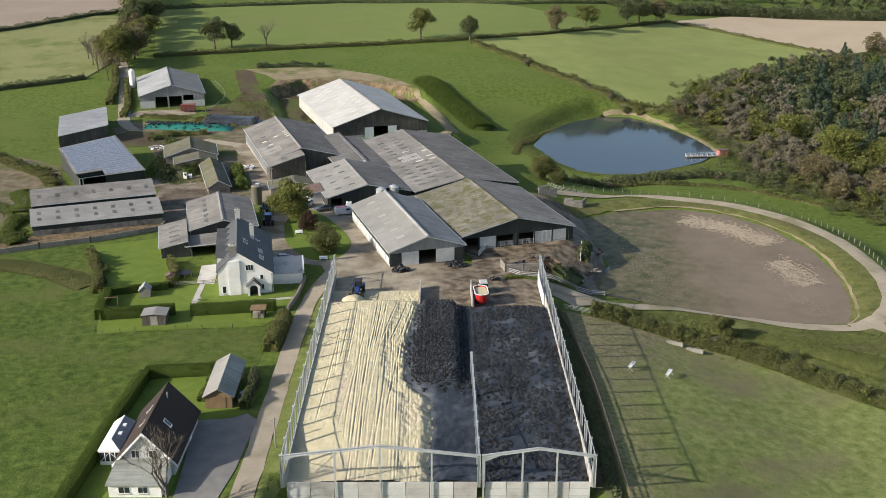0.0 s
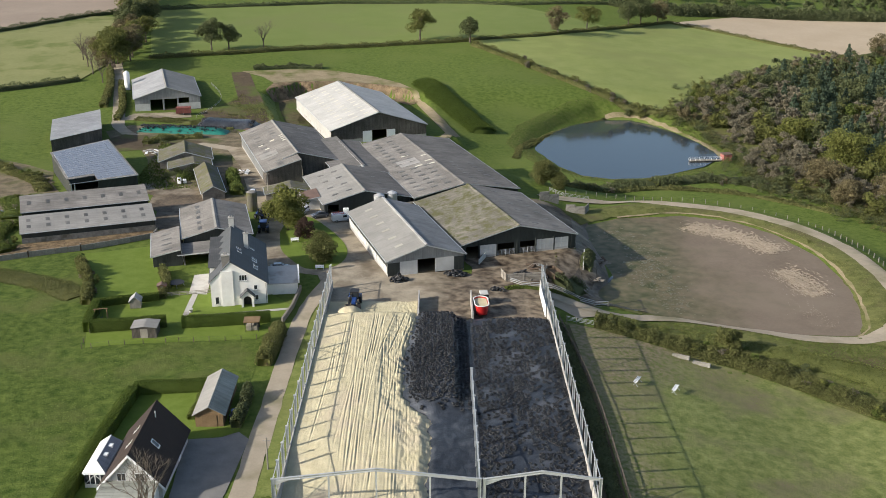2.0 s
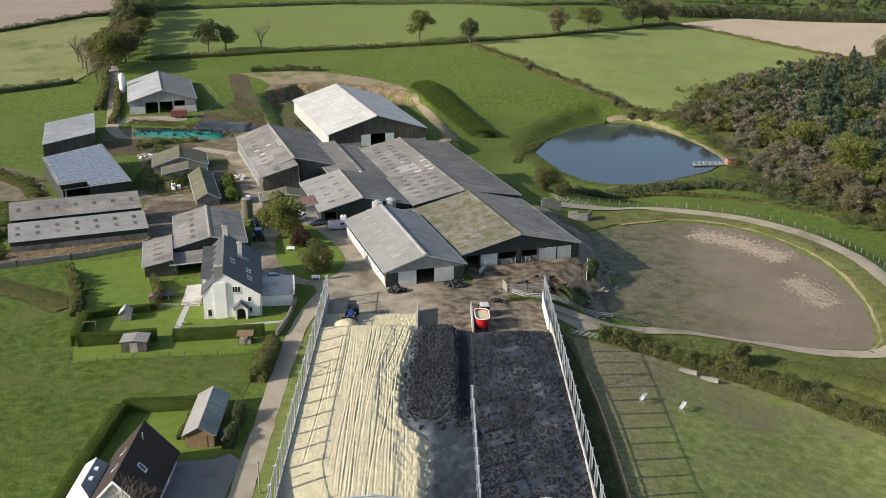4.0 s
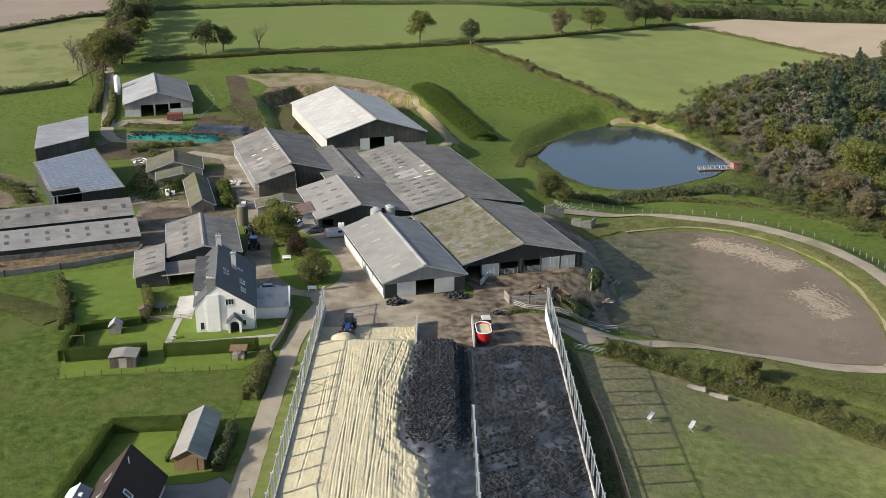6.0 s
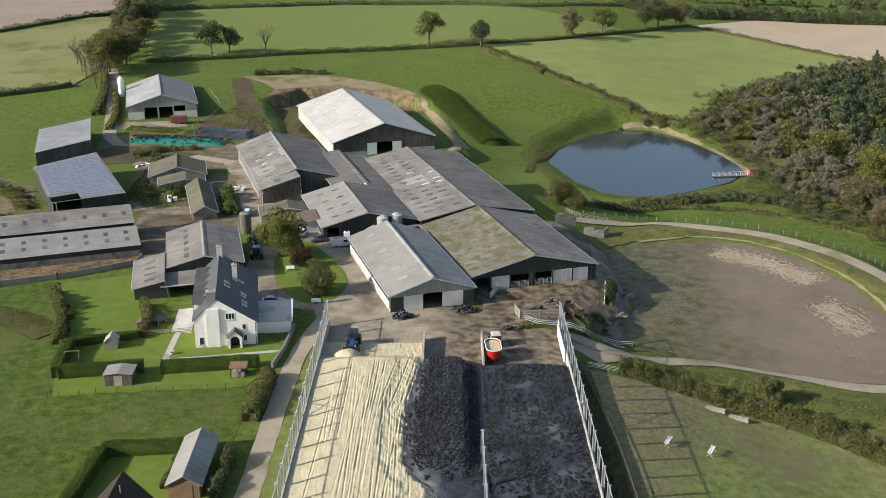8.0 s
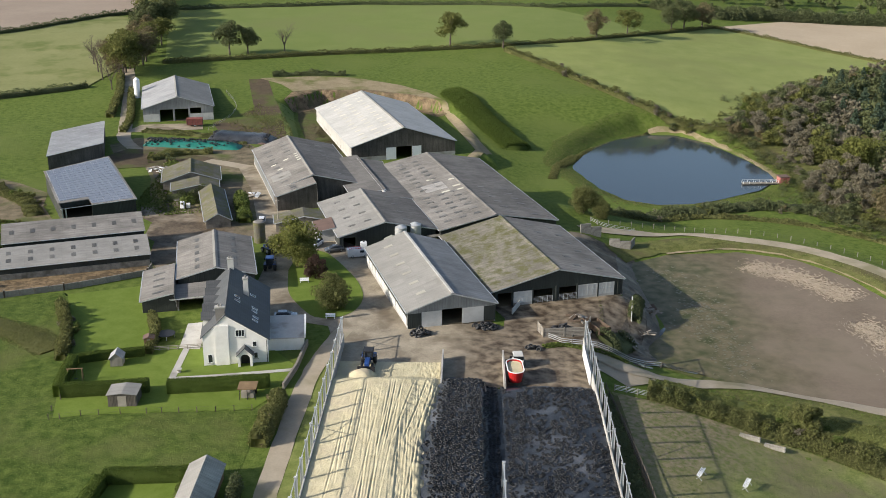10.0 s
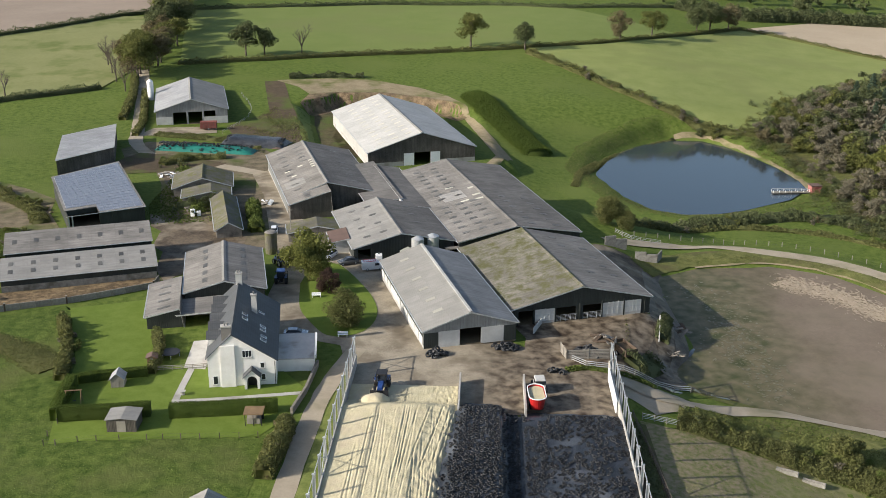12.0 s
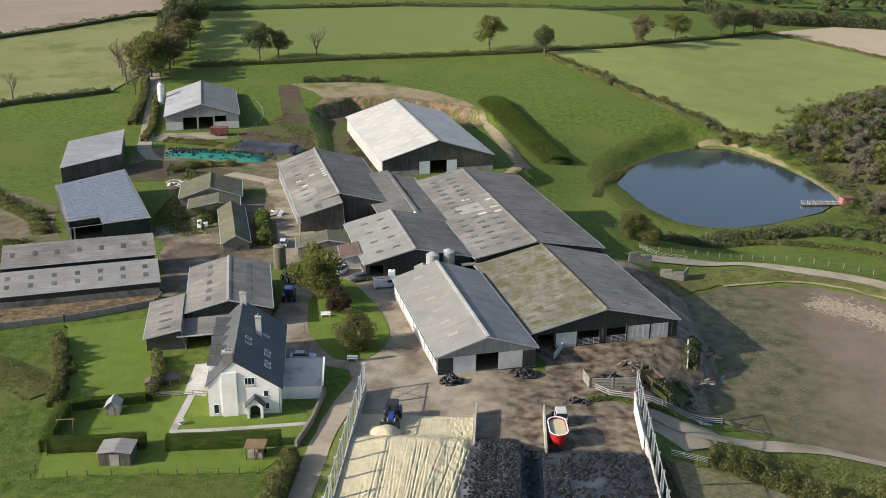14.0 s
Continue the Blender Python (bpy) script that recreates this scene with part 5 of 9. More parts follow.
for x0, x1, n in ((CX0 + 0.5, CXM - 0.2, 8), (CXM + 0.9, CX1 - 0.4, 5)):
    for i in range(n):
        a, b = x0 + (x1 - x0) * i / n, x0 + (x1 - x0) * (i + 1) / n
        for kz in range(3):
            part("wall_panel", boxes((a + 0.03, b - 0.03, CY0 + 0.25, CY0 + 0.45, kz * 1.02 - 2.42, kz * 1.02 - 1.42), bevel=0.02), M["concrete"] if i % 2 else M["grey_white"], clamp_wall)
part("wall_panel", boxes((CX1 - 0.75, CX1 - 0.55, CY1 - 14, CY1 - 3, 0, 2.2), bevel=0.03), M["upvc"], clamp_wall, "white end panel")
for x in (0.1, 10.2):
    part("end_wall", boxes((x - 0.15, x + 0.15, 124, 136.2, 0, 1.9), bevel=0.03), M["concrete"], clamp_wall)


def edge_x(y):
    """The ragged edge between the open maize and the covered part."""
    return 2.0 - 3.6 * smooth(84, 94, y) + 1.6 * smooth(108, 122, y) + 0.9 * noise.noise(Vector((y * 0.31, 0, 3))) + 0.55 * noise.noise(Vector((y * 1.1, 0, 8)))


TRACKS = []
rnd = random.Random(8)
for kx in range(26):
    TRACKS.append((-10.2 + kx * 0.36 + rnd.uniform(-0.2, 0.2), rnd.uniform(0.15, 0.6), rnd.uniform(0, 6.3), rnd.uniform(0.03, 0.07), rnd.uniform(0.02, 0.055), rnd.uniform(58, 92) if kx % 3 else 60, rnd.uniform(98, 127), rnd.uniform(-0.035, 0.02)))
for kx in range(14):
    TRACKS.append((-14.6 + kx * 1.0 + rnd.uniform(-0.25, 0.25), rnd.uniform(0.1, 0.7), rnd.uniform(0, 6.3), rnd.uniform(0.03, 0.09), rnd.uniform(0.03, 0.085), rnd.uniform(60, 100), rnd.uniform(108, 127), rnd.uniform(-0.02, 0.02)))
# ruts that fan out from the far end
for kx in range(7):
    TRACKS.append((-9.2 + kx * 0.75, 0.5, kx * 1.3, 0.07, rnd.uniform(0.06, 0.11), 100 + kx * 1.1, 126, 0.04 + 0.02 * kx))


def silage_top(x, y):
    f = smooth(129.5, 124, y)
    if x > -0.1 and y > 127:
        return -0.4
    e = edge_x(y)
    z = 0.22 + 1.75 * f
    z += 0.3 * smooth(-16, -8, x) * f
    z -= 0.22 * smooth(e - 4.6, e - 3.2, x) * f
    z *= 1 - 0.35 * smooth(e - 1.2, e + 0.6, x) * f
    for c, amp, ph, fr, dep, y0, y1, tilt in TRACKS:
        u = x - c - amp * math.sin(y * fr + ph) - tilt * (y - 95)
        if abs(u) < 0.5 and y0 < y < y1:
            z += f * dep * (0.45 * math.exp(-((abs(u) - 0.2) / 0.09) ** 2) - math.exp(-(u / 0.11) ** 2)) * smooth(y0, y0 + 5, y) * smooth(y1, y1 - 5, y)
    z -= 1.45 * smooth(80, 64.5, y)
    if x < -12:
        z -= 0.3 * smooth(-12, -17, x) * f
    lump = smooth(e - 4.6, e - 3.0, x) * 1.1
    return z + 0.05 * noise.noise(Vector((x * 0.5, y * 0.35, 0))) + (0.04 + 0.06 * lump) * noise.noise(Vector((x * 1.5, y * 1.1, 3))) + (0.025 + 0.05 * lump) * noise.noise(Vector((x * 4, y * 3, 5)))


sx = np.arange(-17.15, 3.2, 0.1)
sy = np.arange(CY0 + 0.5, 134.8, 0.34)
V = np.array([(x, y, silage_top(x, y)) for y in sy for x in sx])
n = len(sx)
a, b = np.meshgrid(np.arange(n - 1), np.arange(len(sy) - 1))
q = (b * n + a).ravel()
tagged(new("maize_silage", from_arrays("maize_silage", V, np.stack([q, q + 1, q + n + 1, q + n], 1), M["silage"], True)), "fresh yellow chopped maize silage with wheel tracks", "silage", kind="stuff")
# loose heap in front of the tractor's blade
rnd = random.Random(4)


def heap(name, x, y, rx, ry, hz, material, label, category, seed=0, base=0.0, n=22):
    bm = bmesh.new()
    rows = []
    for i in range(7):
        t = i / 6
        row = []
        for j in range(n):
            an = 2 * math.pi * j / n
            r = (1 - t) ** 0.8 * (1 + 0.22 * noise.noise(Vector((math.cos(an) * 1.5, math.sin(an) * 1.5, seed + t))))
            px, py = x + rx * r * math.cos(an), y + ry * r * math.sin(an)
            row.append(bm.verts.new((px, py, base - 0.1 + hz * (1 - (1 - t) ** 1.6) + 0.12 * hz * noise.noise(Vector((px * 1.3, py * 1.3, seed))))))
        rows.append(row)
    for r0, r1 in zip(rows, rows[1:]):
        for j in range(n):
            bm.faces.new((r0[j], r0[(j + 1) % n], r1[(j + 1) % n], r1[j]))
    bmesh.ops.remove_doubles(bm, verts=bm.verts[:], dist=0.01)
    return tagged(new(name, mesh_of(name, bm, material, True)), label, category)


# black sheets
def sheet_mid(x, y):
    f = smooth(128.2, 123, y)
    z = 0.5 + 2.1 * f + 0.18 * noise.noise(Vector((x * 0.45, y * 0.3, 7))) + 0.12 * noise.noise(Vector((x * 1.3, y * 0.9, 2)))
    z -= 0.85 * smooth(92, 84, y) + 1.1 * smooth(80, 64.5, y)
    z += 0.14 * abs(noise.noise(Vector((x * 0.9 + 3, y * 0.5, 31)))) * smooth(94, 86, y)
    e = edge_x(y)
    z -= 0.9 * smooth(e + 1.4, e - 0.3, x)
    z -= 1.55 * smooth(6.0, 7.6, x) * smooth(86, 95, y)
    return z


def sheet_right(x, y):
    f = smooth(126.2, 122, y)
    z = 0.3 + 1.5 * f + 0.22 * noise.noise(Vector((x * 0.3, y * 0.25, 11))) + 0.12 * noise.noise(Vector((x * 1.1, y * 0.9, 5)))
    z -= 1.3 * smooth(78, 64.5, y)
    return z - 0.35 * smooth(21.5, 24.2, x) - 0.2 * smooth(12.5, 9.8, x)


def sheet(name, x_lo, x_hi, y_lo, y_hi, fz, label, step=0.42):
    ys = np.arange(y_lo, y_hi, step)
    cols = 28
    V, Fc = [], []
    for r, y in enumerate(ys):
        a, b = x_lo(y), x_hi(y)
        for c in range(cols + 1):
            x = a + (b - a) * c / cols
            V.append((x, y, fz(x, y)))
        if r:
            o = (r - 1) * (cols + 1)
            Fc += [(o + c, o + c + 1, o + c + cols + 2, o + c + cols + 1) for c in range(cols)]
    return tagged(new(name, from_arrays(name, V, Fc, M["plastic"], True)), label, "silage sheet")


sheet("silage_sheet", lambda y: edge_x(y) - 0.25, lambda y: 9.6, CY0 + 0.6, 128.6, sheet_mid, "black plastic sheet over half the clamp, weighed with tyres")
sheet("silage_sheet", lambda y: 9.5, lambda y: 24.25, CY0 + 0.6, 126.4, sheet_right, "black plastic sheet over the narrow clamp bay, weighed with tyres")


def tyre_mesh(R=0.37, r=0.115, n=9, m=4):
    V = [((R - r + r * math.cos(2 * math.pi * j / m)) * math.cos(2 * math.pi * i / n), (R - r + r * math.cos(2 * math.pi * j / m)) * math.sin(2 * math.pi * i / n), r * math.sin(2 * math.pi * j / m)) for i in range(n) for j in range(m)]
    Fc = [(i * m + j, ((i + 1) % n) * m + j, ((i + 1) % n) * m + (j + 1) % m, i * m + (j + 1) % m) for i in range(n) for j in range(m)]
    return np.array(V), np.array(Fc)


TV, TF = tyre_mesh()


def tyres(name, spots, label, category="tyres"):
    V, Fc = [], []
    for i, (m, s) in enumerate(spots):
        R = np.array(m.to_3x3()) * s
        V.append(TV @ R.T + np.array(m.translation))
        Fc.append(TF + i * len(TV))
    return tagged(new(name, from_arrays(name, np.concatenate(V), np.concatenate(Fc), M["rubber"], True)), label, category, kind="stuff")


rnd = random.Random(12)
spots = []
for y in np.arange(CY0 + 1.2, 127.8, 0.62):
    for x in np.arange(-2.5, 9.2, 0.62):
        px, py = x + rnd.uniform(-0.17, 0.17), y + rnd.uniform(-0.17, 0.17)
        dense = 0.93 * smooth(86, 93, py + 2.2 * noise.noise(Vector((px * 0.5, 0, 0))))
        if px < edge_x(py) + 0.35 or rnd.random() > dense:
            continue
        spots.append((pose(px, py, sheet_mid(px, py) + 0.12, rnd.uniform(-18, 18), rnd.uniform(-18, 18), 0), rnd.uniform(0.75, 1.05)))
tyres("tyres", spots, "old car tyres packed close on the black sheet")
spots = []
for y in np.arange(CY0 + 1.2, 125.4, 0.66):
    for x in np.arange(10.0, 24.0, 0.66):
        px, py = x + rnd.uniform(-0.22, 0.22), y + rnd.uniform(-0.22, 0.22)
        bare = noise.noise(Vector((px * 0.22, py * 0.16, 21)))
        if rnd.random() > (0.84 if bare < 0.05 else 0.84 - 1.7 * min(0.36, bare - 0.05)):
            continue
        spots.append((pose(px, py, sheet_right(px, py) + 0.08, rnd.uniform(-14, 14), rnd.uniform(-14, 14), 0), rnd.uniform(0.7, 1.0)))
tyres("tyres", spots, "old car tyres spread over the black sheet of the narrow bay")
# ---- farmhouse ----
def window(T, x0, x1, z0, z1, y=0.0, out=-1, bars=1, sill=True):
    """A window in a wall that faces -y: white frame, dark panes, sill."""
    w = thing_part("window", T)
    part("frame", boxes((x0, x1, y - 0.05, y + 0.02, z0, z0 + 0.07), (x0, x1, y - 0.05, y + 0.02, z1 - 0.07, z1), (x0, x0 + 0.07, y - 0.05, y + 0.02, z0, z1), (x1 - 0.07, x1, y - 0.05, y + 0.02, z0, z1)), M["upvc"], w)
    for i in range(bars + 1):
        a, b = x0 + (x1 - x0) * i / (bars + 1), x0 + (x1 - x0) * (i + 1) / (bars + 1)
        part("pane", boxes((a + 0.05, b - 0.05, y - 0.03, y - 0.004, z0 + 0.05, z1 - 0.05)), M["glass"], w)
    if sill:
        part("sill", boxes((x0 - 0.08, x1 + 0.08, y - 0.13, y - 0.002, z0 - 0.1, z0), bevel=0.02), M["concrete"], w)
    return w


def thing_part(name, parent):
    ob = new(name)
    ob.parent = parent
    return ob


def slope_slab(u0, z0, u1, z1, y0, y1, thick=0.14):
    return prism(bmesh.new(), [(u0, z0), (u1, z1), (u1, z1 + thick), (u0, z0 + thick)], y0, y1)


def rooflight(R, u, z, slope, y, wu, wy, mat_name="glass"):
    du = wu / 2 / math.hypot(1, slope)
    bm = prism(bmesh.new(), [(u - du, z - du * slope + 0.1), (u + du, z + du * slope + 0.1), (u + du, z + du * slope + 0.24), (u - du, z - du * slope + 0.24)], y - wy / 2, y + wy / 2)
    o = part("rooflight", bm, M["upvc"], R, "pale framed rooflight")
    bm = prism(bmesh.new(), [(u - du * 0.8, z - du * 0.8 * slope + 0.2), (u + du * 0.8, z + du * 0.8 * slope + 0.2), (u + du * 0.8, z + du * 0.8 * slope + 0.255), (u - du * 0.8, z - du * 0.8 * slope + 0.255)], y - wy * 0.38, y + wy * 0.38)
    part("pane", bm, M[mat_name], o)


HW, HL, HRX, HE_L, HR, HE_R = 10.6, 23.0, 3.9, 5.2, 8.9, 4.3
house = thing("farmhouse", pose(-39.5, 132.2, 0.0, 0, 0, 9.9), "white rendered farmhouse with a dark slate roof", "house")
bm = prism(bmesh.new(), [(0, 0), (HW, 0), (HW, HE_R - 0.03), (HRX, HR - 0.03), (0, HE_L - 0.03)], 0.0, HL)
part("wall", bm, M["white"], house)
sl, sr = (HR - HE_L) / HRX, (HR - HE_R) / (HW - HRX)
RL = part("roof_slope", slope_slab(-0.35, HE_L - 0.35 * sl, HRX, HR, -0.12, HL + 0.1), M["slate"], house)
RR = part("roof_slope", slope_slab(HW + 0.35, HE_R - 0.35 * sr, HRX, HR, -0.12, HL + 0.1), M["slate"], house)
part("ridge_tiles", prism(bmesh.new(), [(HRX - 0.18, HR + 0.04), (HRX, HR + 0.24), (HRX + 0.18, HR + 0.04)], -0.14, HL + 0.12), M["slate"], house)
for y, u in ((4.2, 8.6), (5.6, 8.6), (7.9, 8.4), (9.2, 8.4), (8.6, 5.6), (10.2, 5.5), (14.5, 8.0)):
    rooflight(RR, u, HE_R + (HW - u) * sr, -sr, y, 1.1, 0.75)
# gabled dormers along one slope
for y in (5.2, 8.8, 12.4, 16.0, 19.6):
    d = thing_part("dormer", house)
    part("dormer_wall", prism(bmesh.new(), [(-0.1, HE_L - 0.3), (1.6, HE_L - 0.3), (1.6, HE_L + 1.5), (-0.1, HE_L + 1.5)], y - 0.85, y + 0.85), M["white"], d)
    for s in (-1, 1):
        bm = bmesh.new()
        a, b = y + s * 1.15, y
        vs = [bm.verts.new(c) for c in ((-0.4, a, HE_L + 1.25), (2.6, a, HE_L + 1.25), (2.6, b, HE_L + 2.25), (-0.4, b, HE_L + 2.25))]
        us = [bm.verts.new((v.co.x, v.co.y, v.co.z + 0.12)) for v in vs]
        bm.faces.new(vs), bm.faces.new(us[::-1])
        for i in range(4):
            bm.faces.new((vs[i], vs[(i + 1) % 4], us[(i + 1) % 4], us[i]))
        bmesh.ops.recalc_face_normals(bm, faces=bm.faces[:])
        part("dormer_roof", bm, M["slate"], d)
    part("gable_infill", prism(bmesh.new(), [(-0.12, HE_L + 1.45), (0.1, HE_L + 1.45), (0.1, HE_L + 2.1), (-0.12, HE_L + 2.1)], y - 0.2, y + 0.2), M["white"], d)


def chimney(T, x, y, z0, z1, w=0.95, d=0.7, mat_name="stone", pots=2):
    c = part("chimney", boxes((x - w / 2, x + w / 2, y - d / 2, y + d / 2, z0, z1 - 0.25), bevel=0.02), M[mat_name], T, "rendered chimney stack")
    part("chimney_cap", boxes((x - w / 2 - 0.08, x + w / 2 + 0.08, y - d / 2 - 0.08, y + d / 2 + 0.08, z1 - 0.25, z1), bevel=0.03), M["concrete"], c)
    for i in range(pots):
        px = x + (i - (pots - 1) / 2) * 0.42
        part("chimney_pot", tube(bmesh.new(), (px, y, z1), (px, y, z1 + 0.4), 0.15, 0.12, 10), M["roof_light"], c)


chimney(house, 3.1, 1.0, 6.5, 10.2, 1.5, 0.8, "roof_grey")
chimney(house, 4.0, HL - 1.0, 8.0, 10.9, 1.1, 0.8, "grey_white")
chimney(house, 6.9, 13.5, 6.0, 10.2, 0.9, 0.7, "grey_white", 1)
part("chimney_breast", boxes((2.0, 4.3, -0.28, -0.003, 0, 7.2), bevel=0.05), M["white"], house)
window(house, 5.4, 6.9, 5.0, 6.2, bars=2)
window(house, 8.1, 8.8, 3.0, 4.0, bars=0)
window(house, 8.2, 8.9, 0.9, 2.0, bars=0)
window(house, 0.7, 1.5, 0.5, 2.0, bars=0)
porch = thing_part("porch", house)
for a in (5.6, 7.6):
    part("porch_wall", boxes((a, a + 0.4, -1.4, -0.003, 0, 2.1)), M["white"], porch)
bm = bmesh.new()
arch = [(6.0, 2.1)] + [(6.8 + 0.8 * math.cos(math.pi - math.pi * i / 8), 1.5 + 0.8 * math.sin(math.pi * i / 8)) for i in range(9)] + [(7.6, 2.1), (8.0, 2.1), (6.8, 3.3), (5.6, 2.1)]
prism(bm, arch, -1.4, -1.15)
part("porch_gable", bm, M["white"], porch)
for a in (5.35, 8.25):
    part("porch_roof", prism(bmesh.new(), [(a, 1.95), (6.8, 3.4), (6.8, 3.54), (a, 2.09)], -1.6, -0.003), M["slate"], porch)
part("front_door", boxes((6.1, 7.5, -0.06, -0.004, 0.1, 2.1)), M["black"], porch, "dark front door")
part("downpipe", tube(bmesh.new(), (10.4, -0.08, 0), (10.4, -0.08, 4.2), 0.05), M["black"], house)
# flat-roofed annex
annex = thing("annex", pose(-30.0, 138.3, 0.0, 0, 0, 8.0), "low white annex with a pale lean-to roof", "annex")
part("wall", boxes((0, 6.2, 0, 8.4, 0, 2.2)), M["white"], annex)
bm = bmesh.new()
vs = [bm.verts.new(c) for c in ((-0.6, -0.2, 2.25), (6.4, -0.2, 2.25), (6.4, 8.6, 2.75), (-0.6, 8.6, 2.75))]
us = [bm.verts.new((v.co.x, v.co.y, v.co.z + 0.12)) for v in vs]
bm.faces.new(vs[::-1]), bm.faces.new(us)
for i in range(4):
    bm.faces.new((vs[i], vs[(i + 1) % 4], us[(i + 1) % 4], us[i]))
part("roof", bm, M["concrete"], annex)
part("parapet", boxes((6.25, 6.55, -0.25, 8.65, 2.3, 2.95)), M["white"], annex)

# ---- cottage ----
cw, cl, ce, cr = 8.0, 14.6, 2.3, 6.7
cot = thing("cottage", pose(-40.8, 66.8, 0.0, 0, 0, 0.0), "small cottage with a steep dark brown tiled roof", "house")
part("wall", prism(bmesh.new(), [(0, 0), (cw, 0), (cw, ce - 0.03), (cw / 2, cr - 0.03), (0, ce - 0.03)], 0.0, cl), M["grey_white"], cot)
cs = (cr - ce) / (cw / 2)
c1 = part("roof_slope", slope_slab(-0.5, ce - 0.5 * cs, cw / 2, cr, -0.35, cl + 0.3), M["brown_tile"], cot)
c2 = part("roof_slope", slope_slab(cw + 0.5, ce - 0.5 * cs, cw / 2, cr, -0.35, cl + 0.3), M["brown_tile"], cot)
for u in (-0.52, cw + 0.52):
    part("bargeboard", prism(bmesh.new(), [(u, ce - 0.52 * cs - 0.28), (cw / 2, cr - 0.28), (cw / 2, cr + 0.12), (u, ce - 0.52 * cs + 0.12)], -0.45, -0.36), M["upvc"], cot)
rooflight(c2, 5.9, ce + (cw - 5.9) * cs, -cs, 6.0, 1.5, 0.9)
rooflight(c1, 2.6, ce + 2.6 * cs, cs, 5.0, 1.2, 0.8)
rooflight(c1, 2.6, ce + 2.6 * cs, cs, 9.0, 1.2, 0.8)
for x in (2.2, 4.6):
    window(cot, x, x + 1.2, 2.7, 3.9, bars=1)
part("flue", tube(bmesh.new(), (4.7, 11.2, 5.8), (4.7, 11.2, 7.0), 0.09), M["steel"], cot)
part("side_door", boxes((cw + 0.003, cw + 0.06, 9.0, 10.2, 0.1, 2.1)), M["upvc"], cot, "white side door")
part("side_window", boxes((cw + 0.003, cw + 0.06, 4.0, 5.6, 0.9, 2.0)), M["glass"], cot)
lean = thing_part("extension", cot)
part("extension_wall", boxes((0.5, 7.5, -5.6, -0.003, 0, 1.9)), M["white"], lean)
bm = bmesh.new()
vs = [bm.verts.new(c) for c in ((0.2, -5.9, 1.95), (7.8, -5.9, 1.95), (7.8, -0.1, 2.65), (0.2, -0.1, 2.65))]
us = [bm.verts.new((v.co.x, v.co.y, v.co.z + 0.1)) for v in vs]
bm.faces.new(vs[::-1]), bm.faces.new(us)
for i in range(4):
    bm.faces.new((vs[i], vs[(i + 1) % 4], us[(i + 1) % 4], us[i]))
part("extension_roof", bm, M["roof_green"], lean, "corrugated grey-green lean-to roof")
window(cot, 1.8, 3.4, 0.7, 1.7, y=-5.6, bars=1)
window(cot, 4.4, 5.8, 0.7, 1.7, y=-5.6, bars=1)
cons = thing("conservatory", pose(-43.85, 69.2, 0.0), "white framed conservatory against the cottage", "conservatory")
part("base_wall", boxes((0, 2.9, 0, 8.2, 0, 0.7)), M["white"], cons)
for i in range(5):
    part("post", boxes((i * 0.7, i * 0.7 + 0.1, 0, 0.1, 0.7, 2.2)), M["upvc"], cons)
for i in range(8):
    part("post", boxes((0, 0.1, i * 1.14, i * 1.14 + 0.1, 0.7, 2.2)), M["upvc"], cons)
part("glazing", boxes((0.04, 2.86, 0.04, 0.06, 0.72, 2.15), (0.04, 0.06, 0.07, 8.1, 0.72, 2.15)), M["glass"], cons)
part("brace", beam(beam(bmesh.new(), (0.1, -0.02, 0.75), (1.4, -0.02, 2.1), 0.05, 0.05), (2.8, -0.02, 0.75), (1.5, -0.02, 2.1), 0.05, 0.05), M["upvc"], cons)
part("cornice", boxes((-0.1, 2.95, -0.1, 8.3, 2.2, 2.4)), M["upvc"], cons)
for nm, q, mt, lb in (("roof_slope", [(-0.15, -0.15, 2.41), (1.35, 1.6, 3.35), (1.35, 8.3, 3.35), (-0.15, 8.3, 2.41)], "upvc", "white ribbed roof slope"),
                      ("roof_slope", [(2.95, -0.15, 2.41), (1.35, 1.6, 3.35), (1.35, 8.3, 3.35), (2.95, 8.3, 2.41)], "roof_blue", "grey glazed roof slope"),
                      ("hip", [(-0.15, -0.15, 2.41), (2.95, -0.15, 2.41), (1.35, 1.6, 3.35)], "upvc", "white glazed hip")):
    bm = bmesh.new()
    lo, hi = [bm.verts.new(c) for c in q], [bm.verts.new((c[0], c[1], c[2] + 0.1)) for c in q]
    bm.faces.new(lo), bm.faces.new(hi)
    for i in range(len(q)):
        bm.faces.new((lo[i], lo[(i + 1) % len(q)], hi[(i + 1) % len(q)], hi[i]))
    bmesh.ops.recalc_face_normals(bm, faces=bm.faces[:])
    part(nm, bm, M[mt], cons, lb)
part("ridge", boxes((1.25, 1.45, 1.6, 8.3, 3.4, 3.5)), M["upvc"], cons)
for y in (3.2, 5.6):
    part("roof_vent", boxes((1.75, 2.35, y, y + 0.7, 3.0, 3.3), bevel=0.03), M["upvc"], cons)
# ---- wooden hut by the lane ----
hut = thing("timber_garage", pose(-32.6, 85.9, 0.0, 0, 0, 1.5), "wooden garage with a weathered sheet roof", "garage")
hw, hl, he, hr = 4.2, 12.4, 2.2, 3.4
part("wall", prism(bmesh.new(), [(0, 0), (hw, 0), (hw, he - 0.03), (hw / 2, hr - 0.03), (0, he - 0.03)], 0, hl), M["wood"], hut)
for i in range(14):
    part("board", boxes((0.1 + i * 0.288, 0.37 + i * 0.288, -0.04, -0.003, 0.05, 2.05)), M["wood"], hut)
hs = (hr - he) / (hw / 2)
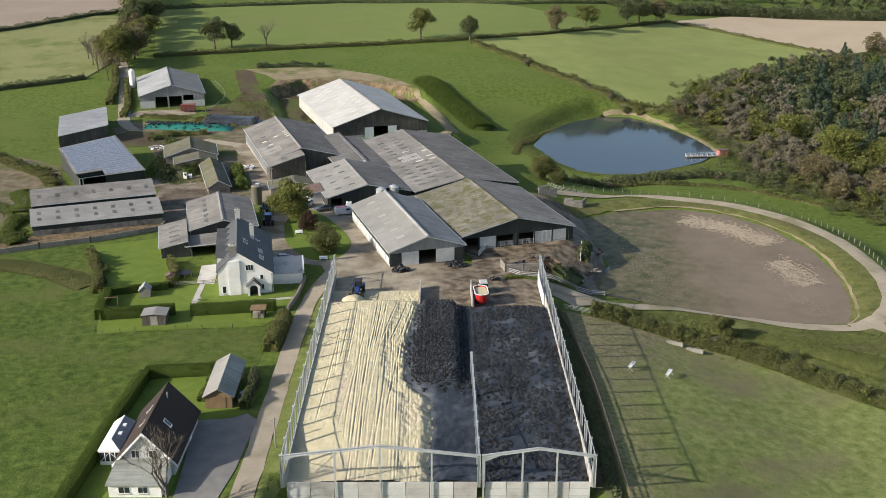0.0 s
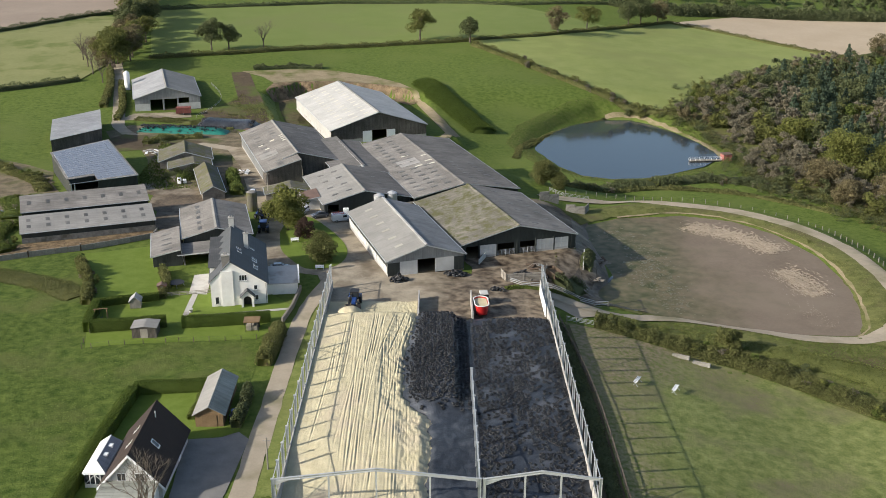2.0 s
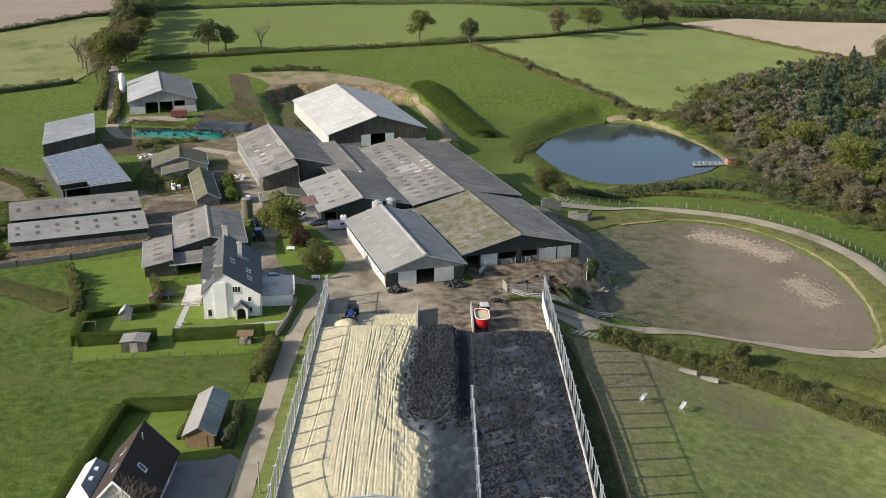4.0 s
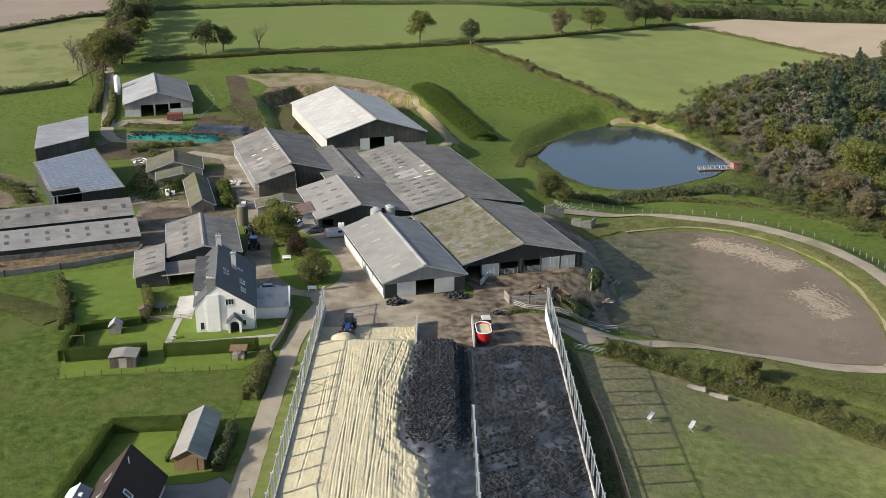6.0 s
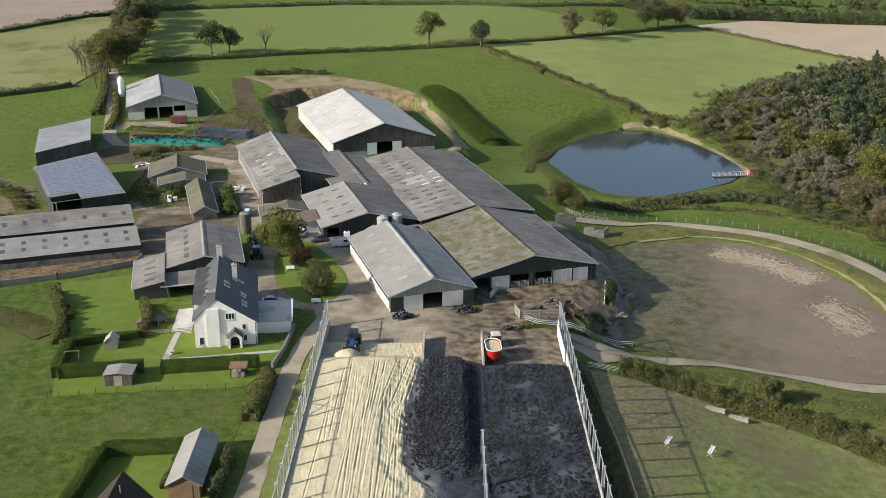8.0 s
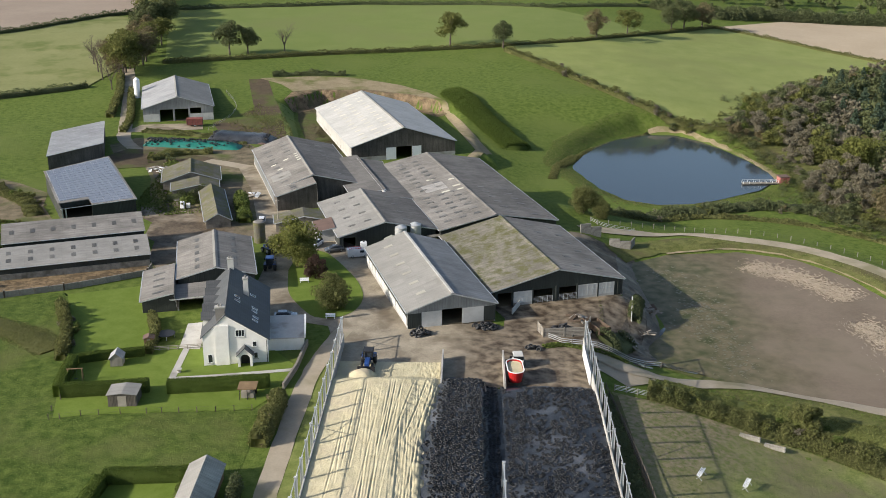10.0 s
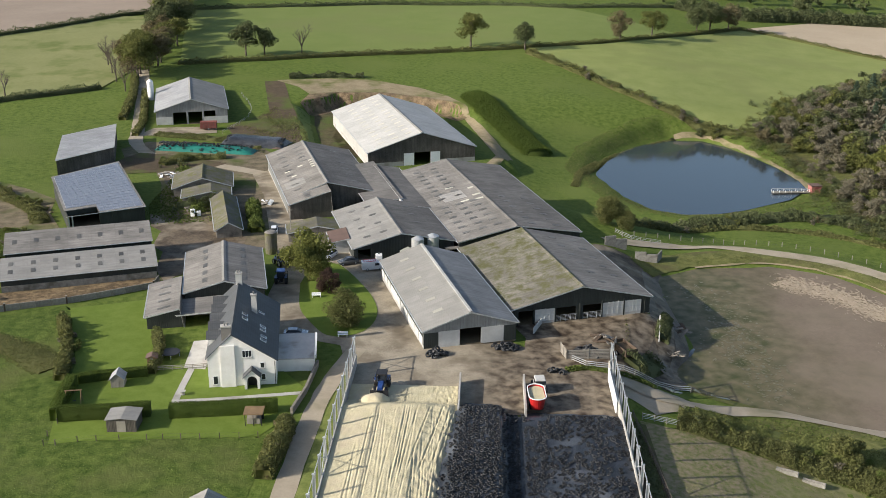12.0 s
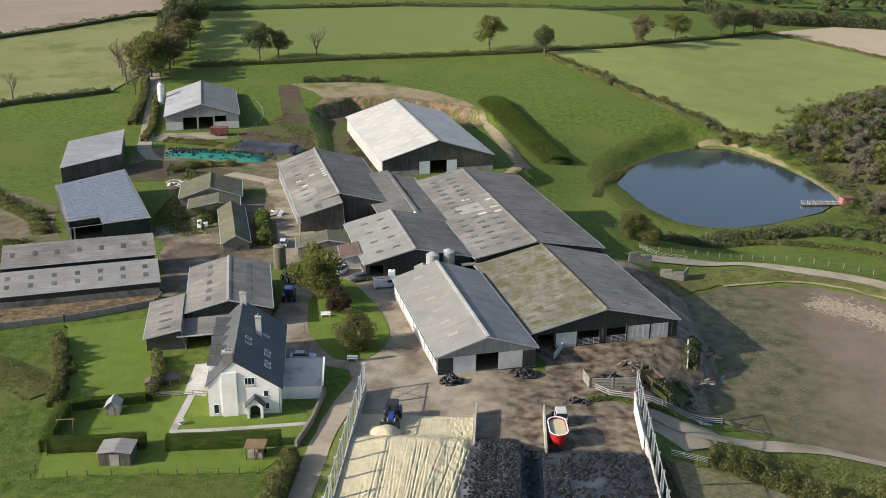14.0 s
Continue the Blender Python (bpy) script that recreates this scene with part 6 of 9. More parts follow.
for u in (-0.4, hw + 0.4):
    part("roof_slope", slope_slab(u, he - 0.4 * hs, hw / 2, hr, -0.35, hl + 0.3, 0.1), M["roof_green"] if u > 0 else M["roof_light"], hut)
part("door", boxes((1.0, 3.2, -0.1, -0.041, 0.05, 1.95)), M["wood"], hut, "pale boarded double door")
for i in range(2):
    tk = thing("water_tank", pose(-27.2, 87.0 + i * 1.6, 0.05), "round dark plastic water tank beside the hut", "tank", "tanks by the hut")
    part("tank_body", tube(bmesh.new(), (0, 0, 0), (0, 0, 1.4), 0.62, 0.56, 18), M["tractor_blue"] if i else M["dark"], tk)
    part("filler_cap", tube(bmesh.new(), (0, 0, 1.4), (0, 0, 1.5), 0.16), M["black"], tk)
# ---- garden sheds ----
def small_shed(label, x, y, yaw, w, d, e, r, wall, roof, name="garden_shed"):
    T = thing(name, pose(x, y, h(x, y) + 0.05, 0, 0, yaw), label, "shed")
    part("wall", prism(bmesh.new(), [(0, 0), (w, 0), (w, e - 0.02), (w / 2, r - 0.02), (0, e - 0.02)], 0, d), M[wall], T)
    s = (r - e) / (w / 2)
    for u in (-0.2, w + 0.2):
        part("roof_slope", slope_slab(u, e - 0.2 * s, w / 2, r, -0.2, d + 0.2, 0.07), M[roof], T)
    part("door", boxes((w * 0.35, w * 0.65, -0.06, -0.003, 0.05, min(e, 1.8))), M["grey_wood"], T)
    for i in range(int(w / 0.3)):
        part("board", boxes((0.02 + i * 0.3, 0.28 + i * 0.3, -0.025, -0.002, 0.05, e - 0.1)), M[wall], T)
    return T


small_shed("grey boarded garden shed with a pale felt roof", -50.7, 117.4, 4.0, 4.3, 3.4, 2.0, 2.25, "timber", "roof_light")
small_shed("small dark playhouse with a pitched roof", -54.9, 131.2, 8.0, 2.0, 2.2, 1.5, 2.4, "grey_wood", "roof_blue", "playhouse")
T = thing("field_shelter", pose(-31.2, 120.5, 0.05, 0, 0, 4.0), "small open wooden store with a brown roof", "shelter")
part("roof", boxes((-0.2, 2.7, -0.2, 2.4, 1.85, 2.0), bevel=0.02), M["wood"], T)
part("back_panel", boxes((0, 2.5, 2.0, 2.1, 0, 1.85)), M["black"], T)
for a, b in ((0, 0), (2.4, 0), (0, 2.1), (2.4, 2.1), (1.2, 0)):
    part("post", boxes((a, a + 0.1, b, b + 0.1, 0, 1.85)), M["black"], T)
part("bin_store", boxes((0.2, 2.2, 0.5, 1.8, 0, 1.0), bevel=0.04), M["grey_wood"], T)
# ---- old stone ruins between the lanes ----
R1 = barn("old stone barn with a mossy slate roof", -75.4, 236.6, 14.0, 14.6, 13.0, -1.6, 2.6, 5.0, ("roof_moss_old", "roof_moss_old"), "stone", "stone", [(5.0, 7.0, 2.0)], ((), ()), plinth=0, cap="roof_moss_old", name="stone_barn")
R2 = barn("ruined stone barn with a broken slate roof", -70.8, 228.6, 14.0, 11.5, 7.2, -1.6, 2.7, 4.0, ("roof_moss_old", "roof_moss_old"), "stone", "stone", [(2.0, 3.2, 1.8), (6.0, 7.2, 1.6)], ((), ()), plinth=0, cap=None, name="stone_barn", peak=0.6)
R3 = barn("narrow old shed with a moss-covered roof", -56.6, 205.2, 16.5, 5.6, 25.0, -1.2, 2.2, 3.8, ("roof_moss_old", "roof_moss_old"), "stone", "stone", [], ((), ()), plinth=0, cap=None, name="stone_barn")
P1 = barn("low stone dairy building with a slate hipped roof", -40.0, 203.6, 12.0, 13.0, 6.2, -1.4, 2.6, 4.0, ("roof_moss_old", "roof_moss_old"), "stone", "stone", [(8.6, 10.8, 2.2)], ((), ()), plinth=0, cap=None, peak=0.5, name="dairy", category="building")
P2 = barn("small store with a rust-red sheet roof", -29.4, 197.0, 14.0, 4.4, 7.0, -1.0, 2.6, 3.3, ("roof_red", "roof_red"), "grey_white", "grey_white", [], ((), ()), plinth=0, cap=None, peak=0.9, name="store", category="shed")
# ---- trees, hedges, scrub ----
def leaves(centres, size, rng, flat=0.0):
    """Small four-sided leaf sprays, one at each centre, turned at random and bent along the middle."""
    n = len(centres)
    a = rng.normal(size=(n, 3))
    a[:, 2] *= 1 - flat
    a /= np.linalg.norm(a, axis=1)[:, None]
    b = np.cross(a, rng.normal(size=(n, 3)))
    b /= np.linalg.norm(b, axis=1)[:, None]
    c = np.cross(a, b)
    s = size * rng.uniform(0.6, 1.4, (n, 1))
    w = s * rng.uniform(0.5, 0.9, (n, 1))
    V = np.stack([centres - a * s * 0.5, centres + b * w * 0.5 + c * s * 0.12, centres + a * s * 0.5, centres - b * w * 0.5 + c * s * 0.12], 1).reshape(-1, 3)
    F = np.arange(4 * n).reshape(-1, 4)
    return V, F


def crown_points(rng, R, H, z0, lobes, count, drop=0.25, top=0.75):
    """Points on the skins of many overlapping lobes inside a crown of radius R between z0 and z0 + H."""
    C = []
    for _ in range(lobes):
        u = rng.uniform(0, 1) ** 0.7
        an = rng.uniform(0, 2 * np.pi)
        zc = rng.uniform(0.12, 0.92)
        env = np.sin(np.pi * min(0.97, 0.1 + zc * top + 0.04)) ** 0.6
        C.append((u * R * env * 0.82 * np.cos(an), u * R * env * 0.82 * np.sin(an), z0 + H * zc, R * rng.uniform(0.24, 0.42)))
    C = np.array(C)
    pick = rng.integers(0, lobes, count)
    d = rng.normal(size=(count, 3))
    d[:, 2] += drop
    d /= np.linalg.norm(d, axis=1)[:, None]
    r = C[pick, 3:4] * rng.uniform(0.65, 1.08, (count, 1))
    P = C[pick, :3] + d * r * np.array([1, 1, 0.75])
    keep = P[:, 2] > z0 - 0.1 * H
    return P[keep], C


def ball():
    bm = bmesh.new()
    bmesh.ops.create_icosphere(bm, subdivisions=1, radius=1)
    V = np.array([v_.co[:] for v_ in bm.verts])
    F = np.array([[w.index for w in f.verts] for f in bm.faces])
    bm.free()
    return V, F


BALL_V, BALL_F = ball()


def hearts(C, k):
    """Small rough clumps inside the lobes, so that a crown is dense at its core."""
    V = np.concatenate([BALL_V * c[3] * k * np.array([1, 1, 0.75]) * (0.85 + 0.3 * np.sin(np.arange(len(BALL_V)) * 2.7 + i))[:, None] + c[:3] for i, c in enumerate(C)])
    F = np.concatenate([BALL_F + i * len(BALL_V) for i in range(len(C))])
    return V, F


def trunk_mesh(rng, height, r, lobes, z_split, n_limbs=7):
    bm = bmesh.new()
    pts = [Vector((0, 0, -0.4))]
    for i in range(1, 5):
        pts.append(Vector((rng.normal() * 0.12 * i * r, rng.normal() * 0.12 * i * r, height * i / 4)))
    for i in range(4):
        tube(bm, pts[i], pts[i + 1], r * (1 - 0.2 * i), r * (1 - 0.2 * (i + 1)), 8)
    order = rng.permutation(len(lobes))[:n_limbs]
    for i in order:
        q = Vector(lobes[i][:3])
        p = pts[2].lerp(pts[4], rng.uniform(0, 0.8))
        m = p.lerp(q, 0.5) + Vector((0, 0, 0.06 * (q - p).length))
        tube(bm, p, m, r * 0.42, r * 0.26, 6)
        tube(bm, m, q, r * 0.26, r * 0.07, 5)
    return bm


def tree_meshes(seed, H, R, leaf="green", size=0.55, count=2200, trunk=0.28, clear=0.22, lobes=16, limbs=8):
    rng = np.random.default_rng(seed)
    P, C = crown_points(rng, R, H * (1 - clear), H * clear, lobes, count)
    V, F = leaves(P, size, rng)
    HV, HF = hearts(C, 0.46)
    crown = from_arrays("crown", np.concatenate([V, HV]), F.tolist() + (HF + len(V)).tolist(), LEAF[leaf])
    stem = mesh_of("trunk", trunk_mesh(rng, H * 0.72, trunk, C, H * clear, limbs), M["bark"], True)
    return stem, crown


def tree(x, y, meshes, label, scale=1.0, turn=0.0, category="tree", group="", base=None):
    T = thing("tree", pose(x, y, h(x, y) if base is None else base, 0, 0, turn) @ Matrix.Diagonal((scale, scale, scale, 1)), label, category, group)
    part("trunk", meshes[0], None, T)
    part("crown", meshes[1], None, T)
    return T


def bare_tree(x, y, H, seed, label, spread=0.5, levels=4, r=0.2, twigs=True):
    """A leafless tree: limbs that fork again and again into thin twigs."""
    rnd = random.Random(seed)
    T = thing("tree", pose(x, y, h(x, y)), label, "tree")
    bm, tw = bmesh.new(), bmesh.new()

    def grow(p, d, ln, rad, lev):
        q = p + d * ln
        tube(bm if lev < 3 else tw, p, q, rad, rad * 0.68, 6 if lev < 2 else (4 if lev < 3 else 3))
        if lev >= levels:
            return
        for _ in range(rnd.choice((2, 3, 3)) if lev else 4):
            nd = (d + Vector((rnd.uniform(-1, 1), rnd.uniform(-1, 1), rnd.uniform(-0.25, 0.75))) * spread * (1.1 if lev else 0.9)).normalized()
            grow(p.lerp(q, rnd.uniform(0.55, 1.0)), nd, ln * rnd.uniform(0.6, 0.85), rad * 0.58, lev + 1)
    grow(Vector((0, 0, -0.3)), Vector((0, 0, 1)), H * 0.28, r, 0)
    part("trunk", bm, M["bark"], T)
    tagged(part("twig_crown", tw, M["bark"], T), kind="stuff")
    return T


oak = tree_meshes(3, 12, 6.0, "olive", 0.42, 4200, 0.4, 0.2, 24)
oak2 = tree_meshes(8, 11, 5.2, "dark", 0.42, 3800, 0.35, 0.18, 22)
oak3 = tree_meshes(9, 10, 5.0, "brown", 0.4, 3000, 0.35, 0.2, 20)
round_tree = tree_meshes(5, 9.0, 5.3, "yellow", 0.3, 15000, 0.22, 0.08, 46)
copper = tree_meshes(6, 6.0, 3.2, "copper", 0.28, 6500, 0.16, 0.06, 26)
bush_tree = tree_meshes(7, 7.4, 4.4, "wild", 0.28, 12000, 0.18, 0.02, 40)
# trees in the yard
tree(-31.4, 180.0, round_tree, "round lime tree turning yellow on the yard lawn", 1.12)
tree(-26.6, 173.5, copper, "small copper-leaved tree on the yard lawn", 0.8)
tree(-20.9, 158.0, bush_tree, "bushy green tree at the lawn's edge", 0.86)
# field trees
for x, y, ms, s, lab in ((-96, 414, oak2, 0.95, "field oak standing in a hedge"), (-89, 417, oak2, 0.8, "field oak standing in a hedge"), (-4, 444, oak, 0.95, "field oak with thinning autumn leaves"), (19.5, 442, oak2, 0.8, "dark bushy field tree in a hedge"),
                         (64, 471.6, oak3, 0.95, "thin-leaved field tree in a hedge"), (81, 490, oak, 0.8, "field oak in a hedge"), (107, 516, oak2, 0.9, "field oak at a hedge corner"), (115, 524, oak2, 1.05, "field oak at a hedge corner"), (126, 532, oak3, 0.95, "field oak at a hedge corner"),
                         (222, 462, oak3, 0.9, "thin hedge tree beside stubble"), (33.5, 229.5, bush_tree, 0.95, "round bush beside the pond bank"), (38, 227, bush_tree, 0.6, "small bush beside the pond bank")):
    tree(x, y, ms, lab, s * (1.4 if y > 400 else 1.0), (x * 37) % 360)
bare_tree(-74.4, 423, 17, 4, "leafless grey field tree in a hedge", 0.62, 5, 0.3)
bare_tree(-166, 343, 12, 6, "leafless ivy-clad tree in the pasture", 0.5, 5, 0.3)
bare_tree(-126, 352, 14, 12, "leafless tree beside the farm lane", 0.6, 5, 0.28)
bare_tree(-31.6, 57.8, 17.0, 21, "leafless garden tree before the cottage", 0.72, 6, 0.24)
for x, y, H_, sd in ((-134, 366, 15, 13), (-140, 379, 16, 14), (-146, 392, 15, 15), (-131, 377, 14, 16)):
    bare_tree(x, y, H_, sd, "leafless tree in the row along the lane", 0.62, 5, 0.28)
    tree(x + 4, y + 6, oak3, "thin brown-leaved tree beside the farm lane", 0.85, sd * 40, group="trees along the lane")
# row of trees along the lane
rnd = random.Random(31)
for i in range(30):
    t = i / 29
    y = 372 + t * 190
    x = -122 - (y - 372) * 0.225 + rnd.uniform(-6, 6)
    tree(x, y, (oak, oak3, oak2, oak3, oak)[rnd.randrange(5)], ("lane-side oak with autumn leaves", "lane-side oak with autumn leaves")[i % 2], rnd.uniform(1.0, 1.5), rnd.uniform(0, 360), group="trees along the lane")


def quad_mesh(name, V, F, material):
    """A mesh of four-cornered faces, or three-cornered where the last corner is named twice."""
    tri = F[:, 2] == F[:, 3]
    keep = np.ones(F.shape, bool)
    keep[tri, 3] = False
    sizes = np.where(tri, 3, 4)
    me = bpy.data.meshes.new(name)
    me.vertices.add(len(V))
    me.vertices.foreach_set("co", np.asarray(V, np.float32).ravel())
    me.loops.add(int(sizes.sum()))
    me.loops.foreach_set("vertex_index", F[keep].astype(np.int32))
    me.polygons.add(len(F))
    me.polygons.foreach_set("loop_start", (np.cumsum(sizes) - sizes).astype(np.int32))
    me.materials.append(material)
    me.update(calc_edges=True)
    return me


def joined(name, items, material, label, category):
    """Many plants as one object: items are (vertices, faces) pairs."""
    V, F, o = [], [], 0
    for v, f in items:
        V.append(v)
        F.append(f + o)
        o += len(v)
    return tagged(new(name, quad_mesh(name, np.concatenate(V), np.concatenate(F), material)), label, category, kind="stuff")


def hedge(name, pts, width, height, label, leaf="wild", size=0.4, dens=30, clipped=False, seed=0, step=2.0, uneven=0.35):
    """Leaf sprays round a solid-looking heart along a line. dens: sprays for each metre."""
    rng = np.random.default_rng(seed + 100)
    C = np.array(curve_points(pts, step))
    seg = np.linalg.norm(np.diff(C, axis=0), axis=1)
    total = seg.sum()
    cum = np.r_[0, np.cumsum(seg)]
    n = int(total * dens)
    s = rng.uniform(0, total, n)
    px, py = np.interp(s, cum, C[:, 0]), np.interp(s, cum, C[:, 1])
    i = np.clip(np.searchsorted(cum, s) - 1, 0, len(seg) - 1)
    d = (C[i + 1] - C[i]) / seg[i][:, None]
    if clipped:
        side = rng.integers(0, 4, n)
        u = np.where(side == 0, -0.5, np.where(side == 1, 0.5, rng.uniform(-0.5, 0.5, n)))
        z = np.where(side >= 2, 1.0, rng.uniform(0.02, 1, n))
        hh = height * (1 + 0.03 * np.sin(s * 0.7))
        ww = width * (1 + 0.05 * np.sin(s * 1.1))
    else:
        an = rng.uniform(0, np.pi, n)
        rr = rng.uniform(0.72, 1.05, n)
        u, z = 0.5 * np.cos(an) * rr, np.sin(an) ** 0.7 * rr
        ph = rng.uniform(0, 6, 3)
        lump = 1 + uneven * (np.sin(s * 0.42 + ph[0]) * 0.5 + np.sin(s * 1.07 + ph[1]) * 0.35 + np.sin(s * 2.3 + ph[2]) * 0.25)
        hh, ww = height * lump, width * (0.75 + 0.25 * lump)
    x, y = px - d[:, 1] * u * ww, py + d[:, 0] * u * ww
    P = np.stack([x, y, heights(x, y) + z * hh], 1)
    items = [leaves(P, size, rng)]
    # heart
    V, F = [], []
    for q, (cx, cy) in enumerate(C):
        k = min(q, len(seg) - 1)
        dd = (C[k + 1] - C[k]) / seg[k]
        sc = 1.0 if clipped else 1 + uneven * 0.3 * math.sin(cum[q] * 0.42)
        for uu, zz in ((-0.46, -0.1), (-0.46 if clipped else -0.36, 0.95 if clipped else 0.6), (0.46 if clipped else 0.0, 0.95 if clipped else 0.85), (0.46, -0.1)) if clipped else ((-0.42, -0.1), (-0.32, 0.55), (0.32, 0.55), (0.42, -0.1)):
            hx, hy = cx - dd[1] * uu * width * sc, cy + dd[0] * uu * width * sc
            V.append((hx, hy, h(hx, hy) + zz * height * sc))
        if q:
            o = 4 * (q - 1)
            F += [(o + j, o + j + 1, o + j + 5, o + j + 4) for j in range(3)]
    F += [(0, 1, 2, 3), (len(V) - 4, len(V) - 3, len(V) - 2, len(V) - 1)]
    items.append((np.array(V), np.array(F)))
    return joined(name, items, LEAF[leaf], label, "hedge")


# field hedges
hedge("hedge", [(-119, 395), (-90, 407), (-51.6, 423.4), (-15.7, 435.4), (21.8, 446.7), (56.3, 466), (103, 509.7), (134, 539.5)], 2.8, 2.0, "long dark field hedge", "wild", 0.4, 60, seed=1, step=5)
hedge("hedge", [(-153, 524), (-114, 538), (-53, 561), (6, 568), (46, 565), (110, 592)], 3.0, 2.2, "distant field hedge", "dark", 0.5, 40, seed=2, step=8)
hedge("hedge", [(21, 436), (36, 410.5), (57, 374.5), (73.6, 358.4), (88, 349), (98, 345)], 4.0, 2.2, "overgrown brown-green field hedge", "wild", 0.4, 110, seed=3, step=4, uneven=0.6)
hedge("hedge", [(134, 539.5), (156, 524), (177, 500), (205, 467), (221, 445), (240, 430)], 2.4, 1.8, "field hedge beside pale stubble", "wild", 0.4, 60, seed=4, step=6)
hedge("hedge", [(-240, 292), (-190, 318), (-162.7, 337), (-152, 344), (-136, 355)], 3.0, 2.4, "pasture hedge", "dark", 0.4, 60, seed=5, step=5)
hedge("hedge", [(-260, 395), (-207, 453), (-190, 478), (-177, 500), (-165, 512)], 3.2, 2.6, "distant pasture hedge", "dark", 0.45, 50, seed=6, step=6)
hedge("hedge", [(-116, 318), (-121, 345), (-129, 372)], 3.0, 2.2, "lane-side hedge", "wild", 0.6, 40, seed=7)
hedge("hedge", [(-106, 300), (-108.5, 316), (-113, 332), (-118, 350)], 2.6, 1.8, "lane-side hedge", "wild", 0.55, 40, seed=8)
hedge("hedge", [(110, 590), (140, 573), (185, 588), (280, 596), (340, 600)], 12, 6, "distant belt of trees", "dark", 0.8, 130, seed=9, step=10)
# lagoon and pond
hedge("hedge", [(33.5, 128.6), (40, 127), (46.5, 125), (56.3, 121), (68.1, 114.2), (81, 103), (96, 89), (120, 71)], 5.6, 1.7, "wild bramble hedge between paddock and lagoon track", "wild", 0.26, 460, seed=10, uneven=0.4)
hedge("bramble_bank", [(37, 132.4), (46, 131), (56, 127.5), (65.2, 123), (74, 119), (86, 113), (104, 98)], 6.0, 0.7, "tangled bramble bank below the lagoon track", "straw", 0.22, 260, seed=11, uneven=0.4)
hedge("bramble_bank", [(62, 117.5), (74, 109.5), (90, 97), (110, 79)], 4.0, 0.6, "low brambles spreading into the paddock", "straw", 0.22, 160, seed=40, uneven=0.4)
tree(57.5, 122.5, tree_meshes(41, 5.2, 2.9, "wild", 0.36, 3600, 0.16, 0.04, 22), "shrubby thorn bush in the paddock hedge", 1.0)
hedge("scrub", [(38, 238), (47.5, 240.9), (60, 247.9), (74, 254), (87, 259), (98, 257), (108, 245.9)], 6.5, 1.7, "dark scrub on the pond dam", "dark", 0.5, 150, seed=12, uneven=0.6)
hedge("scrub", [(41, 235.9), (55, 242), (70, 246.4), (88, 245), (104, 236), (118, 221.9)], 2.8, 1.0, "low scrub beside the lagoon fence", "wild", 0.45, 70, seed=13, uneven=0.5)
hedge("spoil_bank", [(-1.5, 361), (4, 347), (12.3, 328), (20.5, 310)], 10.5, 2.6, "long mound overgrown with dark weeds", "hedge", 0.3, 700, seed=14, uneven=0.1)
hedge("bank_grass_tufts", [(34, 300), (42, 318), (50, 331), (60, 342), (70, 350)], 2.5, 0.35, "rough grass along the pond's far bank", "wild", 0.5, 60, seed=15)
hedge("bank_grass_tufts", [(30, 284), (33, 300), (40, 316)], 2.5, 0.35, "rough grass along the pond's bank", "wild", 0.5, 60, seed=16)
# garden
hedge("garden_hedge", [(-59.2, 120.8), (-52, 121.8), (-45.9, 122.9)], 1.5, 2.1, "clipped green garden hedge", "hedge", 0.13, 520, True, seed=20, step=1)
hedge("garden_hedge", [(-43, 122.5), (-35, 123.9), (-27.2, 125.2)], 1.5, 2.1, "clipped green garden hedge before the farmhouse", "hedge", 0.13, 520, True, seed=21, step=1)
hedge("garden_hedge", [(-59.6, 120.5), (-60.6, 127), (-61, 131.5)], 1.6, 2.1, "clipped garden side hedge", "hedge", 0.13, 520, True, seed=22, step=1)
hedge("garden_hedge", [(-60.6, 132.5), (-56, 134.3), (-50.5, 136)], 1.2, 1.5, "trimmed hedge across the garden", "hedge", 0.13, 520, True, seed=23, step=1)
hedge("garden_hedge", [(-50.2, 136.4), (-51, 144), (-53.6, 151)], 2.0, 1.9, "bushy garden hedge beside the lawn", "wild", 0.28, 220, seed=24)
hedge("garden_hedge", [(-63.8, 133), (-66.8, 144), (-73, 157.5)], 2.2, 2.0, "overgrown garden boundary hedge", "wild", 0.35, 160, seed=25, uneven=0.6)
hedge("lane_hedge", [(-25.6, 106.5), (-25.3, 112), (-24.8, 118), (-25.4, 121.5)], 3.0, 2.6, "tall lane-side hedge with dry brown leaves", "wild", 0.26, 420, seed=26, uneven=0.4)
hedge("lane_hedge", [(-26.6, 85.5), (-26.4, 91), (-26.4, 96)], 1.8, 2.2, "dark lane-side hedge by the hut", "dark", 0.3, 260, seed=27)
hedge("cottage_hedge", [(-46.4, 44), (-45.6, 62), (-45.2, 80), (-44.6, 96)], 1.7, 2.0, "clipped dark cottage hedge", "hedge", 0.13, 520, True, seed=28, step=1.5)
hedge("cottage_hedge", [(-44.6, 96.8), (-38.5, 97.3), (-33.2, 97.7)], 1.5, 2.0, "clipped dark cottage hedge along the field", "hedge", 0.13, 520, True, seed=29, step=1.5)
hedge("shrub_border", [(-33.8, 88), (-33.6, 92), (-33.8, 96)], 1.4, 1.1, "low shrubs beside the wooden garage", "green", 0.25, 160, seed=30)
hedge("nettle_bank", [(-99, 188), (-101, 197), (-106, 207)], 7, 1.1, "weedy bank behind the cattle sheds", "green", 0.26, 240, seed=31, uneven=0.5)
hedge("nettle_bank", [(-131, 247), (-117, 233), (-106, 223), (-100, 213)], 4.5, 1.3, "overgrown field edge beside the solar shed", "wild", 0.28, 220, seed=42, uneven=0.5)
